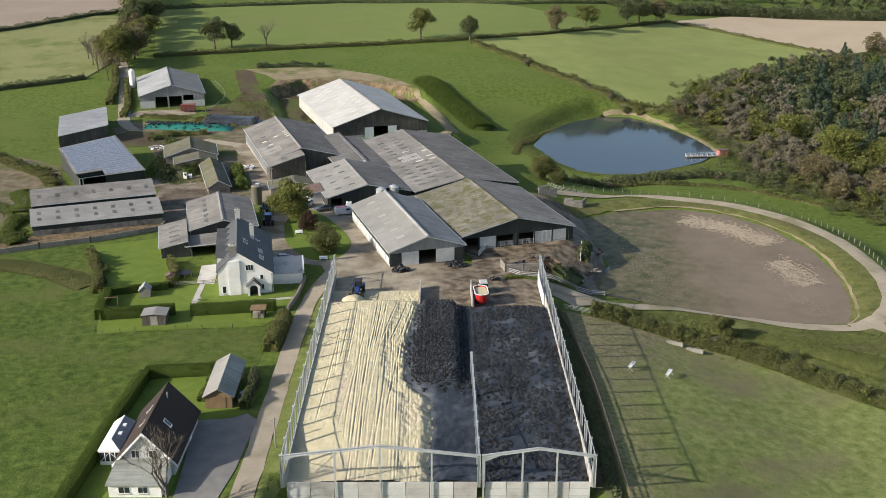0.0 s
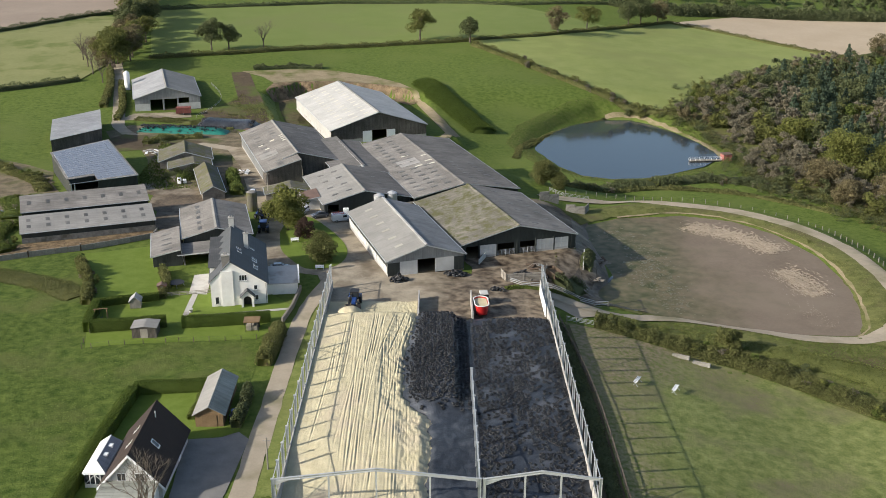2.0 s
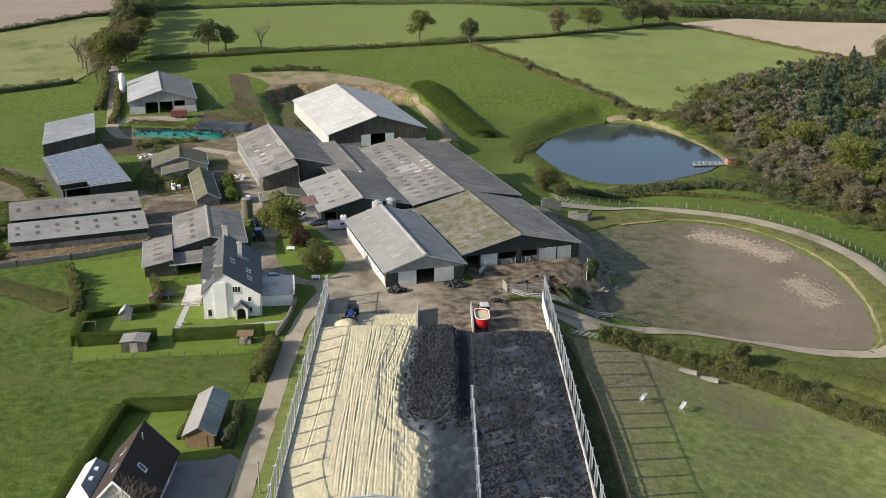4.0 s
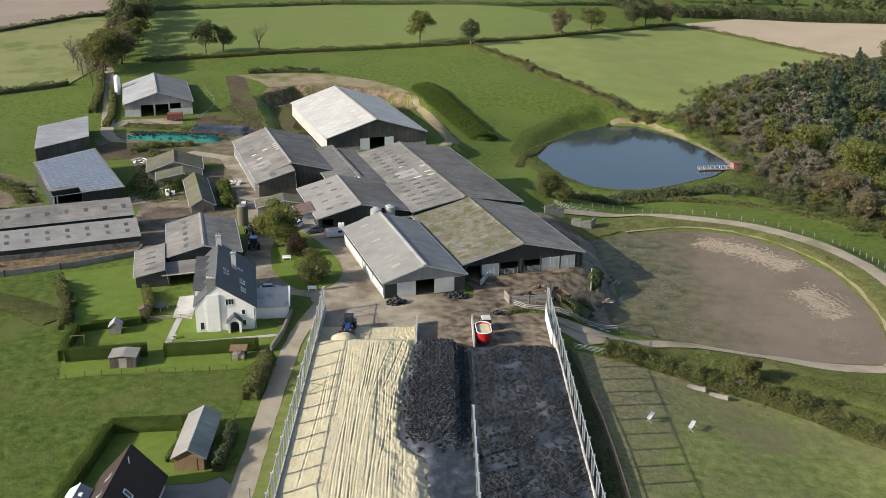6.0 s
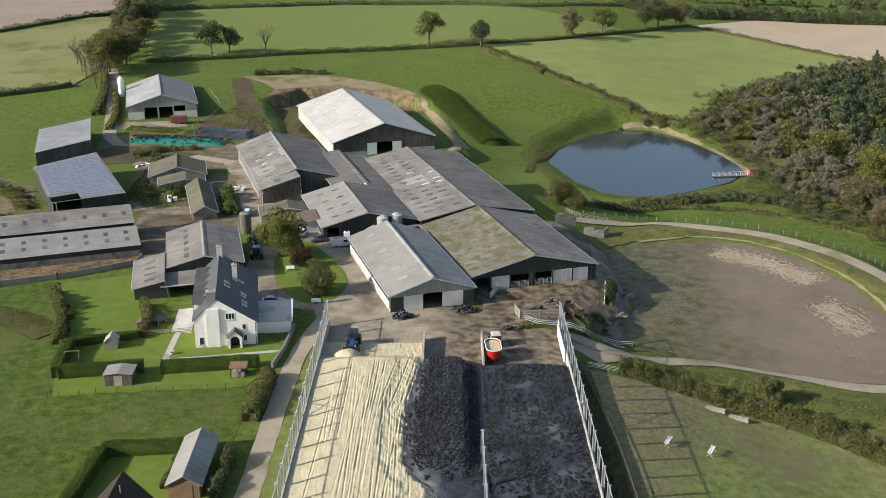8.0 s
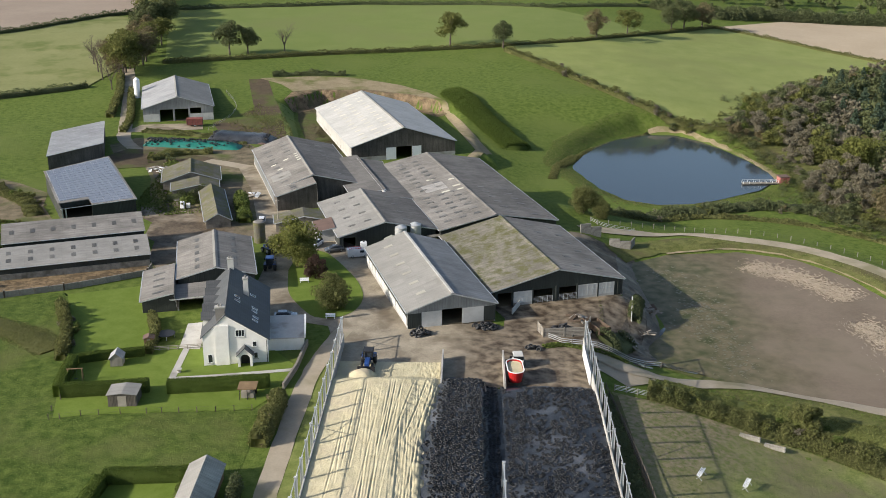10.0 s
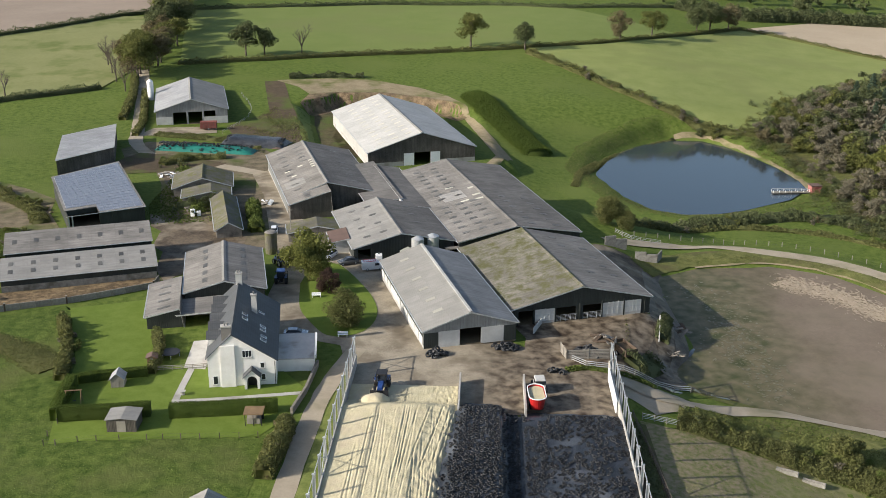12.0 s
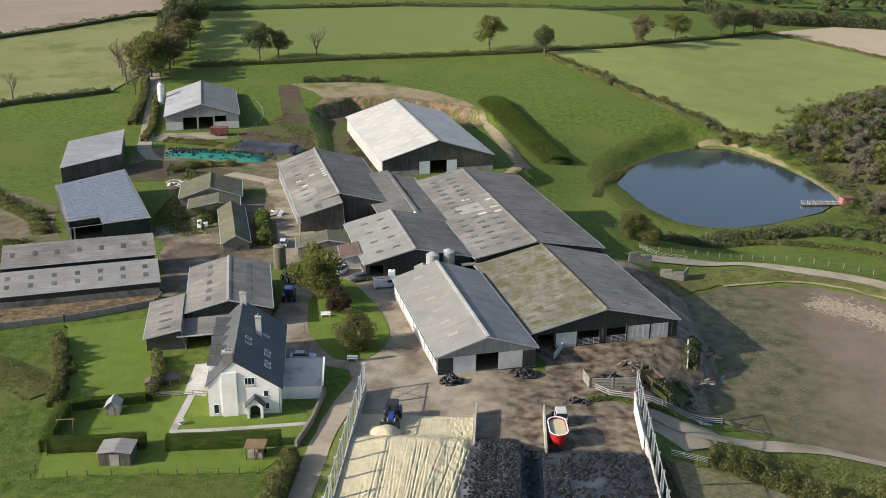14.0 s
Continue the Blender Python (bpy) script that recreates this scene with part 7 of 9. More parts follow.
hedge("nettle_bank", [(-91, 163), (-96, 170), (-98, 182)], 4.0, 1.4, "tall weeds at the calf shed's end", "green", 0.28, 220, seed=43, uneven=0.5)
hedge("nettle_bank", [(-66.5, 137), (-74, 143), (-84, 148), (-96, 151)], 7.0, 0.4, "rank brown weeds along the field edge", "wild", 0.22, 200, seed=44, uneven=0.3)
hedge("ivy", [(-72, 227.6), (-66, 229.2), (-61, 231)], 1.6, 2.4, "ivy over the ruined barn's front wall", "dark", 0.24, 260, seed=45, uneven=0.6)
hedge("nettle_bank", [(-88, 268), (-82, 275), (-72, 278)], 4.0, 1.5, "bushes beside the silage heaps", "wild", 0.28, 200, seed=46, uneven=0.5)
hedge("nettle_bank", [(-66, 224), (-71, 246), (-80, 262)], 4.5, 1.4, "weeds round the old stone barns", "green", 0.4, 110, seed=32, uneven=0.6)
hedge("nettle_bank", [(-100, 303), (-86, 300), (-72, 296), (-64, 292)], 5, 0.9, "weedy bank below the hay barn", "wild", 0.3, 160, seed=33, uneven=0.5)
hedge("bank_scrub", [(-72, 380), (-58, 384), (-44, 385)], 3.5, 1.6, "low dark scrub along the cut bank", "dark", 0.35, 160, seed=39, uneven=0.6)
hedge("nettle_bank", [(-48.5, 210), (-51.5, 221), (-53.5, 229)], 3.6, 2.4, "ivy and elder beside the narrow shed", "green", 0.4, 170, seed=34, uneven=0.6)
hedge("hedge_line", [(-92, 168), (-110, 160), (-140, 150)], 4, 1.6, "overgrown field edge by the calf shed", "wild", 0.45, 100, seed=35, uneven=0.6)
hedge("yard_weeds", [(17.5, 142), (21, 143.2), (26, 142), (32, 140)], 1.6, 0.6, "weeds along the yard rail", "green", 0.3, 110, seed=36)
hedge("yard_bush", [(29.0, 147.4), (31.4, 150), (34.0, 153)], 4.4, 2.0, "green elder bush by the yard trailer", "dark", 0.3, 480, seed=37, step=1, uneven=0.7)
hedge("yard_bush", [(36.2, 160.5), (37.4, 166), (39, 172)], 2.6, 1.5, "green weeds below the barn corner", "dark", 0.26, 260, seed=41, step=1, uneven=0.5)
hedge("fence_weeds", [(27.4, 60), (27.6, 92), (26.4, 126)], 2.4, 0.45, "dark rank weeds beside the clamp wall", "dark", 0.35, 60, seed=38)

# woods on the slope beyond the lagoon
WOODS = [(96, 345), (112, 376), (134.5, 406), (173, 439), (211, 469), (240, 492), (330, 500), (330, 230), (160, 175), (126, 210), (119, 231), (106, 249), (103, 262), (106, 290), (102, 318)]
protos = {}
for key, lf, H_, R_, cnt, sd in (("a", "dark", 8.6, 4.0, 2000, 51), ("b", "green", 8, 4.0, 2000, 52), ("c", "brown", 7.4, 3.8, 1900, 53), ("d", "yellow", 9, 5.4, 2400, 54), ("e", "grey", 7.4, 3.6, 1900, 55), ("f", "olive", 8, 4.2, 2000, 56)):
    rng = np.random.default_rng(sd)
    P_, C_ = crown_points(rng, R_, H_ * 0.95, 0.3, 16, cnt)
    LV, LF = leaves(P_, 0.36, rng)
    HV, HF = hearts(C_, 0.6)
    HF = np.concatenate([HF, HF[:, 2:]], 1)
    protos[key] = (lf, (np.concatenate([LV, HV]), np.concatenate([LF, HF + len(LV)])))
    LV, LF = leaves(P_[:400], 0.78, rng)
    protos[key.upper()] = (lf, (np.concatenate([LV, HV]), np.concatenate([LF, HF + len(LV)])))
rng = np.random.default_rng(57)
zz = rng.uniform(0.05, 1, 1500)
rr = (1 - zz ** 1.3) * 3.3 * (0.75 + 0.25 * np.sin(zz * 34)) + 0.15
an = rng.uniform(0, 2 * np.pi, 1500)
pine_points = np.stack([rr * np.cos(an), rr * np.sin(an), zz * 11], 1)
protos["p"] = ("pine", leaves(pine_points, 0.55, rng))
protos["P"] = ("pine", leaves(pine_points[:620], 0.85, rng))
bags = {}
rnd = random.Random(77)
wx, wy = np.array([p[0] for p in WOODS]), np.array([p[1] for p in WOODS])
cand = [(rnd.uniform(wx.min(), wx.max()), rnd.uniform(wy.min(), wy.max())) for _ in range(4600)]
ins = outside(WOODS, np.array([c[0] for c in cand]), np.array([c[1] for c in cand]))
kept = []
for (x, y), d in zip(cand, ins):
    if d > -1.0 or any((x - a) ** 2 + (y - b) ** 2 < (19 if x < 200 else 60) for a, b in kept):
        continue
    kept.append((x, y))
    u = noise.noise(Vector((x * 0.02, y * 0.02, 4)))
    if x > 138 and y > 268 and u > -0.3 and d < -12:
        key = rnd.choice("ppapa" if x > 150 else "paae")
    elif y < 268:
        key = rnd.choice("eafca" if u > -0.1 else "cefea")
    else:
        key = rnd.choice("eeeaf" if u > 0.0 else "aefcbe")
    lf, (V, F) = protos[key if x < 150 and d > -24 else key.upper()]
    s = rnd.uniform(0.65, 1.25) * (0.75 if d > -8 else 1.0)
    c, q = math.cos(rnd.uniform(0, 6.3)), math.sin(rnd.uniform(0, 6.3))
    q = math.copysign(math.sqrt(max(0, 1 - c * c)), q)
    W = V * s
    W = np.stack([W[:, 0] * c - W[:, 1] * q + x, W[:, 0] * q + W[:, 1] * c + y, W[:, 2] * rnd.uniform(0.85, 1.15) + h(x, y) - 0.3], 1)
    bags.setdefault(lf, []).append((W, F))
for lf, items in bags.items():
    joined("woodland", items, LEAF[lf], {"pine": "dark conifers in the wood", "dark": "dark green woodland crowns", "green": "green woodland crowns", "brown": "brown autumn woodland crowns", "yellow": "yellowing woodland crowns", "grey": "bare grey-brown woodland twigs", "olive": "olive woodland crowns"}[lf], "woodland")
# scrub at the foot of the wood
drape("wood_floor", WOODS, M["rough_grass"], "rough grass and leaf litter under the wood", "ground", 0.5, 10)
items = []
shrub = protos["E"][1][0][:4 * 150] * np.array([0.45, 0.45, 0.28])
for i in range(900):
    k = rnd.randrange(len(WOODS))
    (ax, ay), (bx, by) = WOODS[k - 1], WOODS[k]
    t, o = rnd.random(), rnd.gauss(0, 3.5)
    x, y = ax + (bx - ax) * t + o, ay + (by - ay) * t + rnd.gauss(0, 3.5)
    if x > 215 or outside(POND, np.array([x]), np.array([y]))[0] < 3:
        continue
    items.append((shrub * rnd.uniform(0.6, 1.3) + np.array([x, y, h(x, y) - 0.2]), np.arange(4 * 150).reshape(-1, 4)))
joined("scrub", items[::2], LEAF["wild"], "brown-green scrub along the wood's edge", "scrub")
joined("scrub", items[1::2], LEAF["dark"], "dark scrub along the wood's edge", "scrub")
# single bushes of other kinds in the wild hedges
def bush_row(pts, n, lo, hi, spread, kinds, label, seed):
    rnd = random.Random(seed)
    C = curve_points(pts, 1.0)
    got = {}
    for _ in range(n):
        x, y = rnd.choice(C)
        x, y = x + rnd.gauss(0, spread), y + rnd.gauss(0, spread)
        lf, (V, F) = protos[rnd.choice(kinds)]
        q = rnd.uniform(lo, hi)
        a = rnd.uniform(0, 6.3)
        W = V * np.array([q, q, q * rnd.uniform(0.7, 1.0)])
        got.setdefault(lf, []).append((np.stack([W[:, 0] * math.cos(a) - W[:, 1] * math.sin(a) + x, W[:, 0] * math.sin(a) + W[:, 1] * math.cos(a) + y, W[:, 2] + h(x, y) - 0.2], 1), F))
    for lf, its in got.items():
        joined("hedge_bushes", its, LEAF[lf], label, "bushes")


bush_row([(34, 129), (40, 128), (46.5, 126), (56.3, 122), (68.1, 115.2), (81, 104), (96, 90), (120, 72)], 70, 0.16, 0.36, 1.6, "BCEFADB", "mixed thorn and bramble bushes in the paddock hedge", 5)
bush_row([(36, 410.5), (57, 374.5), (73.6, 358.4), (88, 349), (98, 345)], 40, 0.25, 0.5, 1.5, "CEFEA", "brown thorn bushes in the field hedge", 6)
bush_row([(38, 238), (60, 247.9), (87, 259), (108, 246)], 50, 0.18, 0.36, 2.2, "EAEFC", "mixed bushes on the pond dam", 7)
bush_row([(-25.2, 107), (-25.3, 112), (-25.2, 121)], 16, 0.2, 0.32, 0.6, "EFC", "dry brown bushes in the lane hedge", 8)
bush_row([(-130, 246), (-106, 223), (-99, 190), (-92, 165)], 30, 0.14, 0.3, 2.0, "BEFA", "bushes round the cattle sheds", 9)
bush_row([(-72, 156), (-66, 143), (-63, 133)], 12, 0.16, 0.28, 0.8, "EFB", "bushes in the garden boundary", 10)
bush_row([(-66, 222), (-70, 236), (-80, 256), (-86, 272)], 18, 0.16, 0.34, 2.0, "BFEA", "elder and bramble round the old barns", 11)
# far woods along the skyline
items = []
for i in range(150):
    x = rnd.uniform(95, 480)
    y = 600 + (x - 95) * 0.05 + rnd.uniform(0, 160)
    lf, (V, F) = protos[rnd.choice("AABF")]
    items.append((V * 1.4 + np.array([x, y, h(x, y)]), F))
joined("far_woodland", items, LEAF["dark"], "distant dark woodland along the valley", "woodland")

# lone oaks with round yellow-green crowns at the wood's edge
big_oak = tree_meshes(61, 11, 6.4, "yellow", 0.42, 9000, 0.4, 0.08, 44)
big_oak_brown = tree_meshes(62, 9.5, 5.6, "brown", 0.42, 7000, 0.35, 0.06, 38)
for x, y, ms, s, lab in ((127, 297.5, big_oak, 1.15, "round oak turning yellow at the wood's edge"), (133, 267, big_oak, 1.35, "broad oak turning yellow at the wood's edge"), (146, 262, big_oak, 1.1, "oak turning yellow at the wood's edge"),
                         (119, 247, big_oak_brown, 1.15, "brown-leaved oak at the wood's edge"), (121, 232, big_oak_brown, 0.85, "thin brown oak at the wood's edge"), (134, 230, big_oak_brown, 1.0, "thin brown oak at the wood's edge")):
    tree(x, y, ms, lab, s, (x * 53) % 360)

# tufts and weeds that roughen the near fields
def tufts(name, poly, n, size, leaf, label, seed, avoid=(), patch=0.05, cut=-0.15):
    rng = np.random.default_rng(seed)
    xs, ys = [p[0] for p in poly], [p[1] for p in poly]
    X, Y = rng.uniform(min(xs), max(xs), n * 3), rng.uniform(min(ys), max(ys), n * 3)
    ok = outside(poly, X, Y) < 0
    for a in avoid:
        ok &= outside(a, X, Y) > 0
    X, Y = X[ok], Y[ok]
    w = np.sin(X * patch * 3.1 + 1) * np.sin(Y * patch * 2.3) + 0.6 * np.sin(X * patch * 9 + Y * patch * 7) + rng.normal(size=len(X)) * 0.5
    ok = w > cut
    X, Y = X[ok][:n], Y[ok][:n]
    P = np.stack([X, Y, heights(X, Y) + size * 0.3 + 0.05], 1)
    return joined(name, [leaves(P, size, rng, 0.4)], LEAF[leaf], label, "grass")


tufts("grass_tufts", [(-135, 40), (-50, 40), (-48.6, 98), (-33, 101), (-27, 104), (-27, 118), (-60, 113), (-74, 156), (-90, 160), (-135, 150)], 45000, 0.12, "turf", "rough tufts in the pasture beside the lane", 1)
tufts("grass_tufts", [(-120, 40), (-50, 40), (-48.6, 98), (-28, 103), (-28, 118), (-60, 113), (-74, 150), (-120, 140)], 6750, 0.12, "straw", "dry tufts in the pasture beside the lane", 2, cut=0.6)
tufts("grass_tufts", [(29.6, 30), (29.6, 124), (47, 120), (68, 110), (95, 82), (130, 54), (130, 30)], 34500, 0.12, "straw", "rough tufts in the grazing field", 3)
tufts("grass_tufts", [(29.6, 40), (29.6, 124), (47, 120), (60, 112), (60, 40)], 6750, 0.12, "turf", "weeds in the paddock", 4, cut=0.4)
tufts("bank_weeds", ringed(LAGOON, 8.4), 14000, 0.32, "wild", "rough grass on the lagoon bank", 5, avoid=(ringed(LAGOON, 1.6), [(30, 120), (110, 120), (110, 134), (60, 139), (40, 160), (39, 205), (30, 205)]))
tufts("bank_weeds", ringed(POND, 10.0), 16000, 0.3, "wild", "rough grass round the pond", 7, avoid=(ringed(POND, 1.2),), cut=-1.2)
tufts("bank_weeds", [(-64, 285), (-44, 275), (-58, 325), (-70, 340), (-80, 300)], 3500, 0.45, "wild", "weeds above the trench", 8)
tufts("bank_weeds", [(-100, 160), (-92, 166), (-97, 190), (-112, 200), (-120, 185)], 5000, 0.45, "green", "weeds beside the cattle sheds", 9)
tufts("bank_weeds", [(-78, 212), (-60, 218), (-66, 245), (-82, 262), (-80, 235)], 3500, 0.45, "green", "weeds between the old sheds", 10)
tufts("bank_weeds", [(34, 134.6), (41, 135.6), (53, 136.8), (64, 132.9), (74, 127.6), (85, 126.5), (91, 128), (104, 119), (128, 90), (112, 78), (94, 94), (77, 109), (61, 119.5), (47, 124.6), (37, 128.5)], 22000, 0.26, "green", "tall weeds on the bank below the lagoon track", 11, cut=-0.6)
# ---- vehicles ----
def wheel(T, x, y, z, r, w, rim="steel", name="wheel"):
    """A wheel whose axle runs along x."""
    W = thing_part(name, T)
    bm = bmesh.new()
    n, prof = 18, [(-w / 2, r * 0.62), (-w / 2, r * 0.9), (-w * 0.32, r), (w * 0.32, r), (w / 2, r * 0.9), (w / 2, r * 0.62)]
    rows = [[bm.verts.new((x + a, y + b * math.cos(2 * math.pi * i / n), z + b * math.sin(2 * math.pi * i / n))) for a, b in prof] for i in range(n)]
    for i in range(n):
        for j in range(len(prof) - 1):
            bm.faces.new((rows[i][j], rows[i][j + 1], rows[(i + 1) % n][j + 1], rows[(i + 1) % n][j]))
    bmesh.ops.recalc_face_normals(bm, faces=bm.faces[:])
    part("tyre", bm, M["rubber"], W, shade=True)
    part("rim", tube(bmesh.new(), (x - w * 0.36, y, z), (x + w * 0.36, y, z), r * 0.62, n=16), M[rim], W)
    return W


def loft(sections, bevel=0.0):
    """A closed body through cross-sections along y: (y, half width low, half width high, z low, z high)."""
    bm = bmesh.new()
    rows = []
    for y, wl, wh, z0, z1 in sections:
        zm = z0 + (z1 - z0) * 0.55
        ring = [(-wl, z0), (-wl * 1.02, zm), (-wh, z1 - 0.06), (-wh * 0.9, z1), (wh * 0.9, z1), (wh, z1 - 0.06), (wl * 1.02, zm), (wl, z0)]
        rows.append([bm.verts.new((a, y, b)) for a, b in ring])
    for r0, r1 in zip(rows, rows[1:]):
        for j in range(8):
            bm.faces.new((r0[j], r0[(j + 1) % 8], r1[(j + 1) % 8], r1[j]))
    bm.faces.new(rows[0]), bm.faces.new(rows[-1][::-1])
    bmesh.ops.recalc_face_normals(bm, faces=bm.faces[:])
    return bm


def car(label, x, y, yaw, paint, van=False, estate=False, base=None, name="car", rack=False):
    T = thing(name, pose(x, y, (h(x, y) + 0.14) if base is None else base, 0, 0, yaw), label, "van" if van else "car")
    if van:
        body = [(-2.4, 0.86, 0.82, 0.35, 1.9), (-2.3, 0.92, 0.86, 0.3, 1.95), (0.7, 0.93, 0.86, 0.3, 1.95), (1.35, 0.93, 0.8, 0.3, 1.55), (1.5, 0.93, 0.86, 0.3, 1.15), (2.25, 0.88, 0.8, 0.3, 0.95), (2.4, 0.8, 0.75, 0.38, 0.8)]
        part("body", loft(body), M[paint], T, shade=False)
        part("windscreen", prism(bmesh.new(), [(-0.72, 1.2), (0.72, 1.2), (0.66, 1.85), (-0.66, 1.85)], 0.0, 0.03), M["glass"], T, m=pose(0, 1.5, 0.55, 42, 0, 0) @ pose(0, 0, -1.2))
        for s in (-1, 1):
            part("side_window", boxes((s * 0.9 - 0.06, s * 0.9 + 0.06, 0.25, 1.15, 1.15, 1.65)), M["glass"], T)
        if rack:
            bm = bmesh.new()
            for a in (-0.7, 0.7):
                tube(bm, (a, -2.1, 2.05), (a, 0.6, 2.05), 0.05, n=6)
            rack = part("roof_rack", bm, M["red"], T, "red roof rack with ladders")
            for b in np.linspace(-2.0, 0.5, 6):
                cross = bmesh.new()
                tube(cross, (-0.75, b, 2.08), (0.75, b, 2.08), 0.04, n=6)
                part("rack_bar", cross, M["red"], rack)
    else:
        body = [(-2.15, 0.75, 0.72, 0.4, 0.85), (-2.05, 0.86, 0.82, 0.28, 0.95), (-1.2, 0.89, 0.85, 0.25, 1.0), (1.0, 0.89, 0.85, 0.25, 0.98), (1.9, 0.85, 0.78, 0.28, 0.82), (2.1, 0.7, 0.66, 0.38, 0.7)]
        part("body", loft(body), M[paint], T)
        b = -2.0 if estate else -1.7
        part("cabin_glass", loft([(b, 0.72, 0.6, 0.93, 1.02), (b + 0.35, 0.76, 0.6, 0.93, 1.4), (0.2, 0.77, 0.6, 0.93, 1.44), (1.05, 0.74, 0.62, 0.93, 1.0)]), M["glass"], T, "dark tinted cabin windows")
        part("roof", loft([(b + 0.35, 0.6, 0.56, 1.38, 1.46), (-0.6, 0.62, 0.58, 1.4, 1.5), (0.25, 0.6, 0.56, 1.38, 1.47)]), M[paint], T)
    for a, b in ((-0.84, -1.35), (0.84, -1.35), (-0.84, 1.4), (0.84, 1.4)):
        wheel(T, a, b, 0.32, 0.32, 0.2)
    for s in (-0.6, 0.6):
        part("headlight", boxes((s - 0.18, s + 0.18, 2.05, 2.2 if not van else 2.4, 0.55, 0.7), bevel=0.03), M["chrome"], T)
    return T


def tractor(label, x, y, yaw, paint="tractor_blue", z=None, loader=None, cab_roof="black"):
    T = thing("tractor", pose(x, y, h(x, y) + 0.12 if z is None else z, 0, 0, yaw), label, "tractor")
    part("bonnet", loft([(0.5, 0.45, 0.42, 0.85, 1.75), (1.6, 0.44, 0.4, 0.85, 1.65), (2.5, 0.4, 0.34, 0.85, 1.45)]), M[paint], T)
    part("chassis", boxes((-0.35, 0.35, -1.4, 2.4, 0.55, 0.95), bevel=0.05), M["black"], T)
    part("cab_glass", loft([(-1.1, 0.78, 0.7, 1.25, 2.6), (0.0, 0.82, 0.74, 1.25, 2.65), (0.65, 0.7, 0.66, 1.25, 2.6)]), M["glass"], T, "tinted cab glazing")
    part("cab_roof", boxes((-0.86, 0.86, -1.25, 0.75, 2.62, 2.85), bevel=0.08), M[cab_roof], T)
    for s in (-1, 1):
        part("mudguard", boxes((s * 0.95 - 0.3, s * 0.95 + 0.3, -1.7, 0.1, 1.55, 1.68), bevel=0.05), M[paint], T)
        wheel(T, s * 1.0, -0.8, 0.85, 0.85, 0.55)
        wheel(T, s * 0.9, 1.75, 0.62, 0.62, 0.42)
        part("mirror", boxes((s * 1.15 - 0.1, s * 1.15 + 0.1, 0.6, 0.66, 1.9, 2.25)), M["black"], T)
        part("cab_post", boxes((s * 0.76 - 0.05, s * 0.76 + 0.05, 0.5, 0.6, 1.25, 2.65)), M["black"], T)
    part("exhaust", tube(bmesh.new(), (0.55, 0.75, 1.5), (0.55, 0.75, 2.75), 0.06), M["chrome"], T)
    if loader:
        part("push_blade", boxes((-1.45, 1.45, 2.95, 3.1, 0.25, 1.25), (-0.5, -0.35, 2.3, 3.0, 0.6, 0.75), (0.35, 0.5, 2.3, 3.0, 0.6, 0.75), bevel=0.03), M["black"], T, "dark steel push-off buckrake")
        bm = bmesh.new()
        for i in range(9):
            tube(bm, (-1.35 + i * 0.3375, 3.05, 0.3), (-1.35 + i * 0.3375, 4.1, 0.22), 0.035, 0.02, 6)
        part("tines", bm, M["steel"], T)
    return T


tractor("blue tractor with a buckrake pushing silage", -12.2, 133.0, 178, z=0.25, loader=True)
heap("loose_silage", -12.9, 128.3, 2.5, 1.9, 1.15, M["silage"], "loose heap of chopped maize before the tractor", "silage", 3, base=0.75, n=34)
tractor("blue tractor parked behind the farmhouse", -36.8, 178.5, 6, cab_roof="tractor_blue")
tractor("dark blue tractor parked in the lane", -38.6, 188.5, 40)
car("white van with a red roof rack in the yard", -19.4, 187.4, -74, "car_white", van=True, rack=True, name="van")
car("white estate car parked by the dairy", -29.4, 194.2, 160, "car_white", estate=True)
car("dark grey car parked by the dairy", -25.0, 190.5, 115, "car_grey")
car("silver hatchback parked behind the annex", -29.2, 152.2, -84, "car_silver")
tank = thing("feed_heap", pose(-59.5, 292.5, h(-59.5, 292) + 0.1, 0, 0, 20), "rusty brown heap of spilt feed by the long barn", "feed heap")
part("heap_body", tube(bmesh.new(), (0, 0, 0), (0, 0, 1.1), 2.6, 0.5, 14), M["roof_red"], tank)
car("white pickup in the narrow lane", -44.6, 210.5, 8, "car_white", estate=True)
# red feeder wagon with its load
T = thing("feeder_wagon", pose(11.9, 128.6, 0.12, 0, 0, 3.0), "red tub-shaped diet feeder filled with fodder", "feeder wagon")


def tub(z0, z1, r0, r1, ln, n=20, cap=False):
    bm = bmesh.new()
    rings = []
    for z, r in ((z0, r0), (z1, r1)):
        ring = []
        for i in range(n):
            an = 2 * math.pi * i / n
            ring.append(bm.verts.new((r * math.cos(an), (ln if math.sin(an) > 0 else -ln) + r * math.sin(an), z)))
        rings.append(ring)
    for i in range(n):
        bm.faces.new((rings[0][i], rings[0][(i + 1) % n], rings[1][(i + 1) % n], rings[1][i]))
    bm.faces.new(rings[0][::-1])
    if cap:
        bm.faces.new(rings[1])
    return bm


part("tub", tub(0.7, 2.55, 1.0, 1.32, 1.3), M["red"], T, "red painted steel tub")
bm = bmesh.new()
n = 24
ring = []
for i in range(n):
    an = 2 * math.pi * i / n
    ring.append(Vector((1.33 * math.cos(an), (1.3 if math.sin(an) > 0 else -1.3) + 1.33 * math.sin(an), 2.6)))
for i in range(n):
    beam(bm, ring[i], ring[(i + 1) % n], 0.14, 0.1)
part("rim_band", bm, M["upvc"], T, "white rubber rim band")
part("fodder", tub(1.2, 2.3, 0.9, 1.2, 1.28, 20, True), M["silage"], T, "pale chopped fodder load")
for s in (-0.9, 0.9):
    wheel(T, s, -0.6, 0.5, 0.5, 0.35)
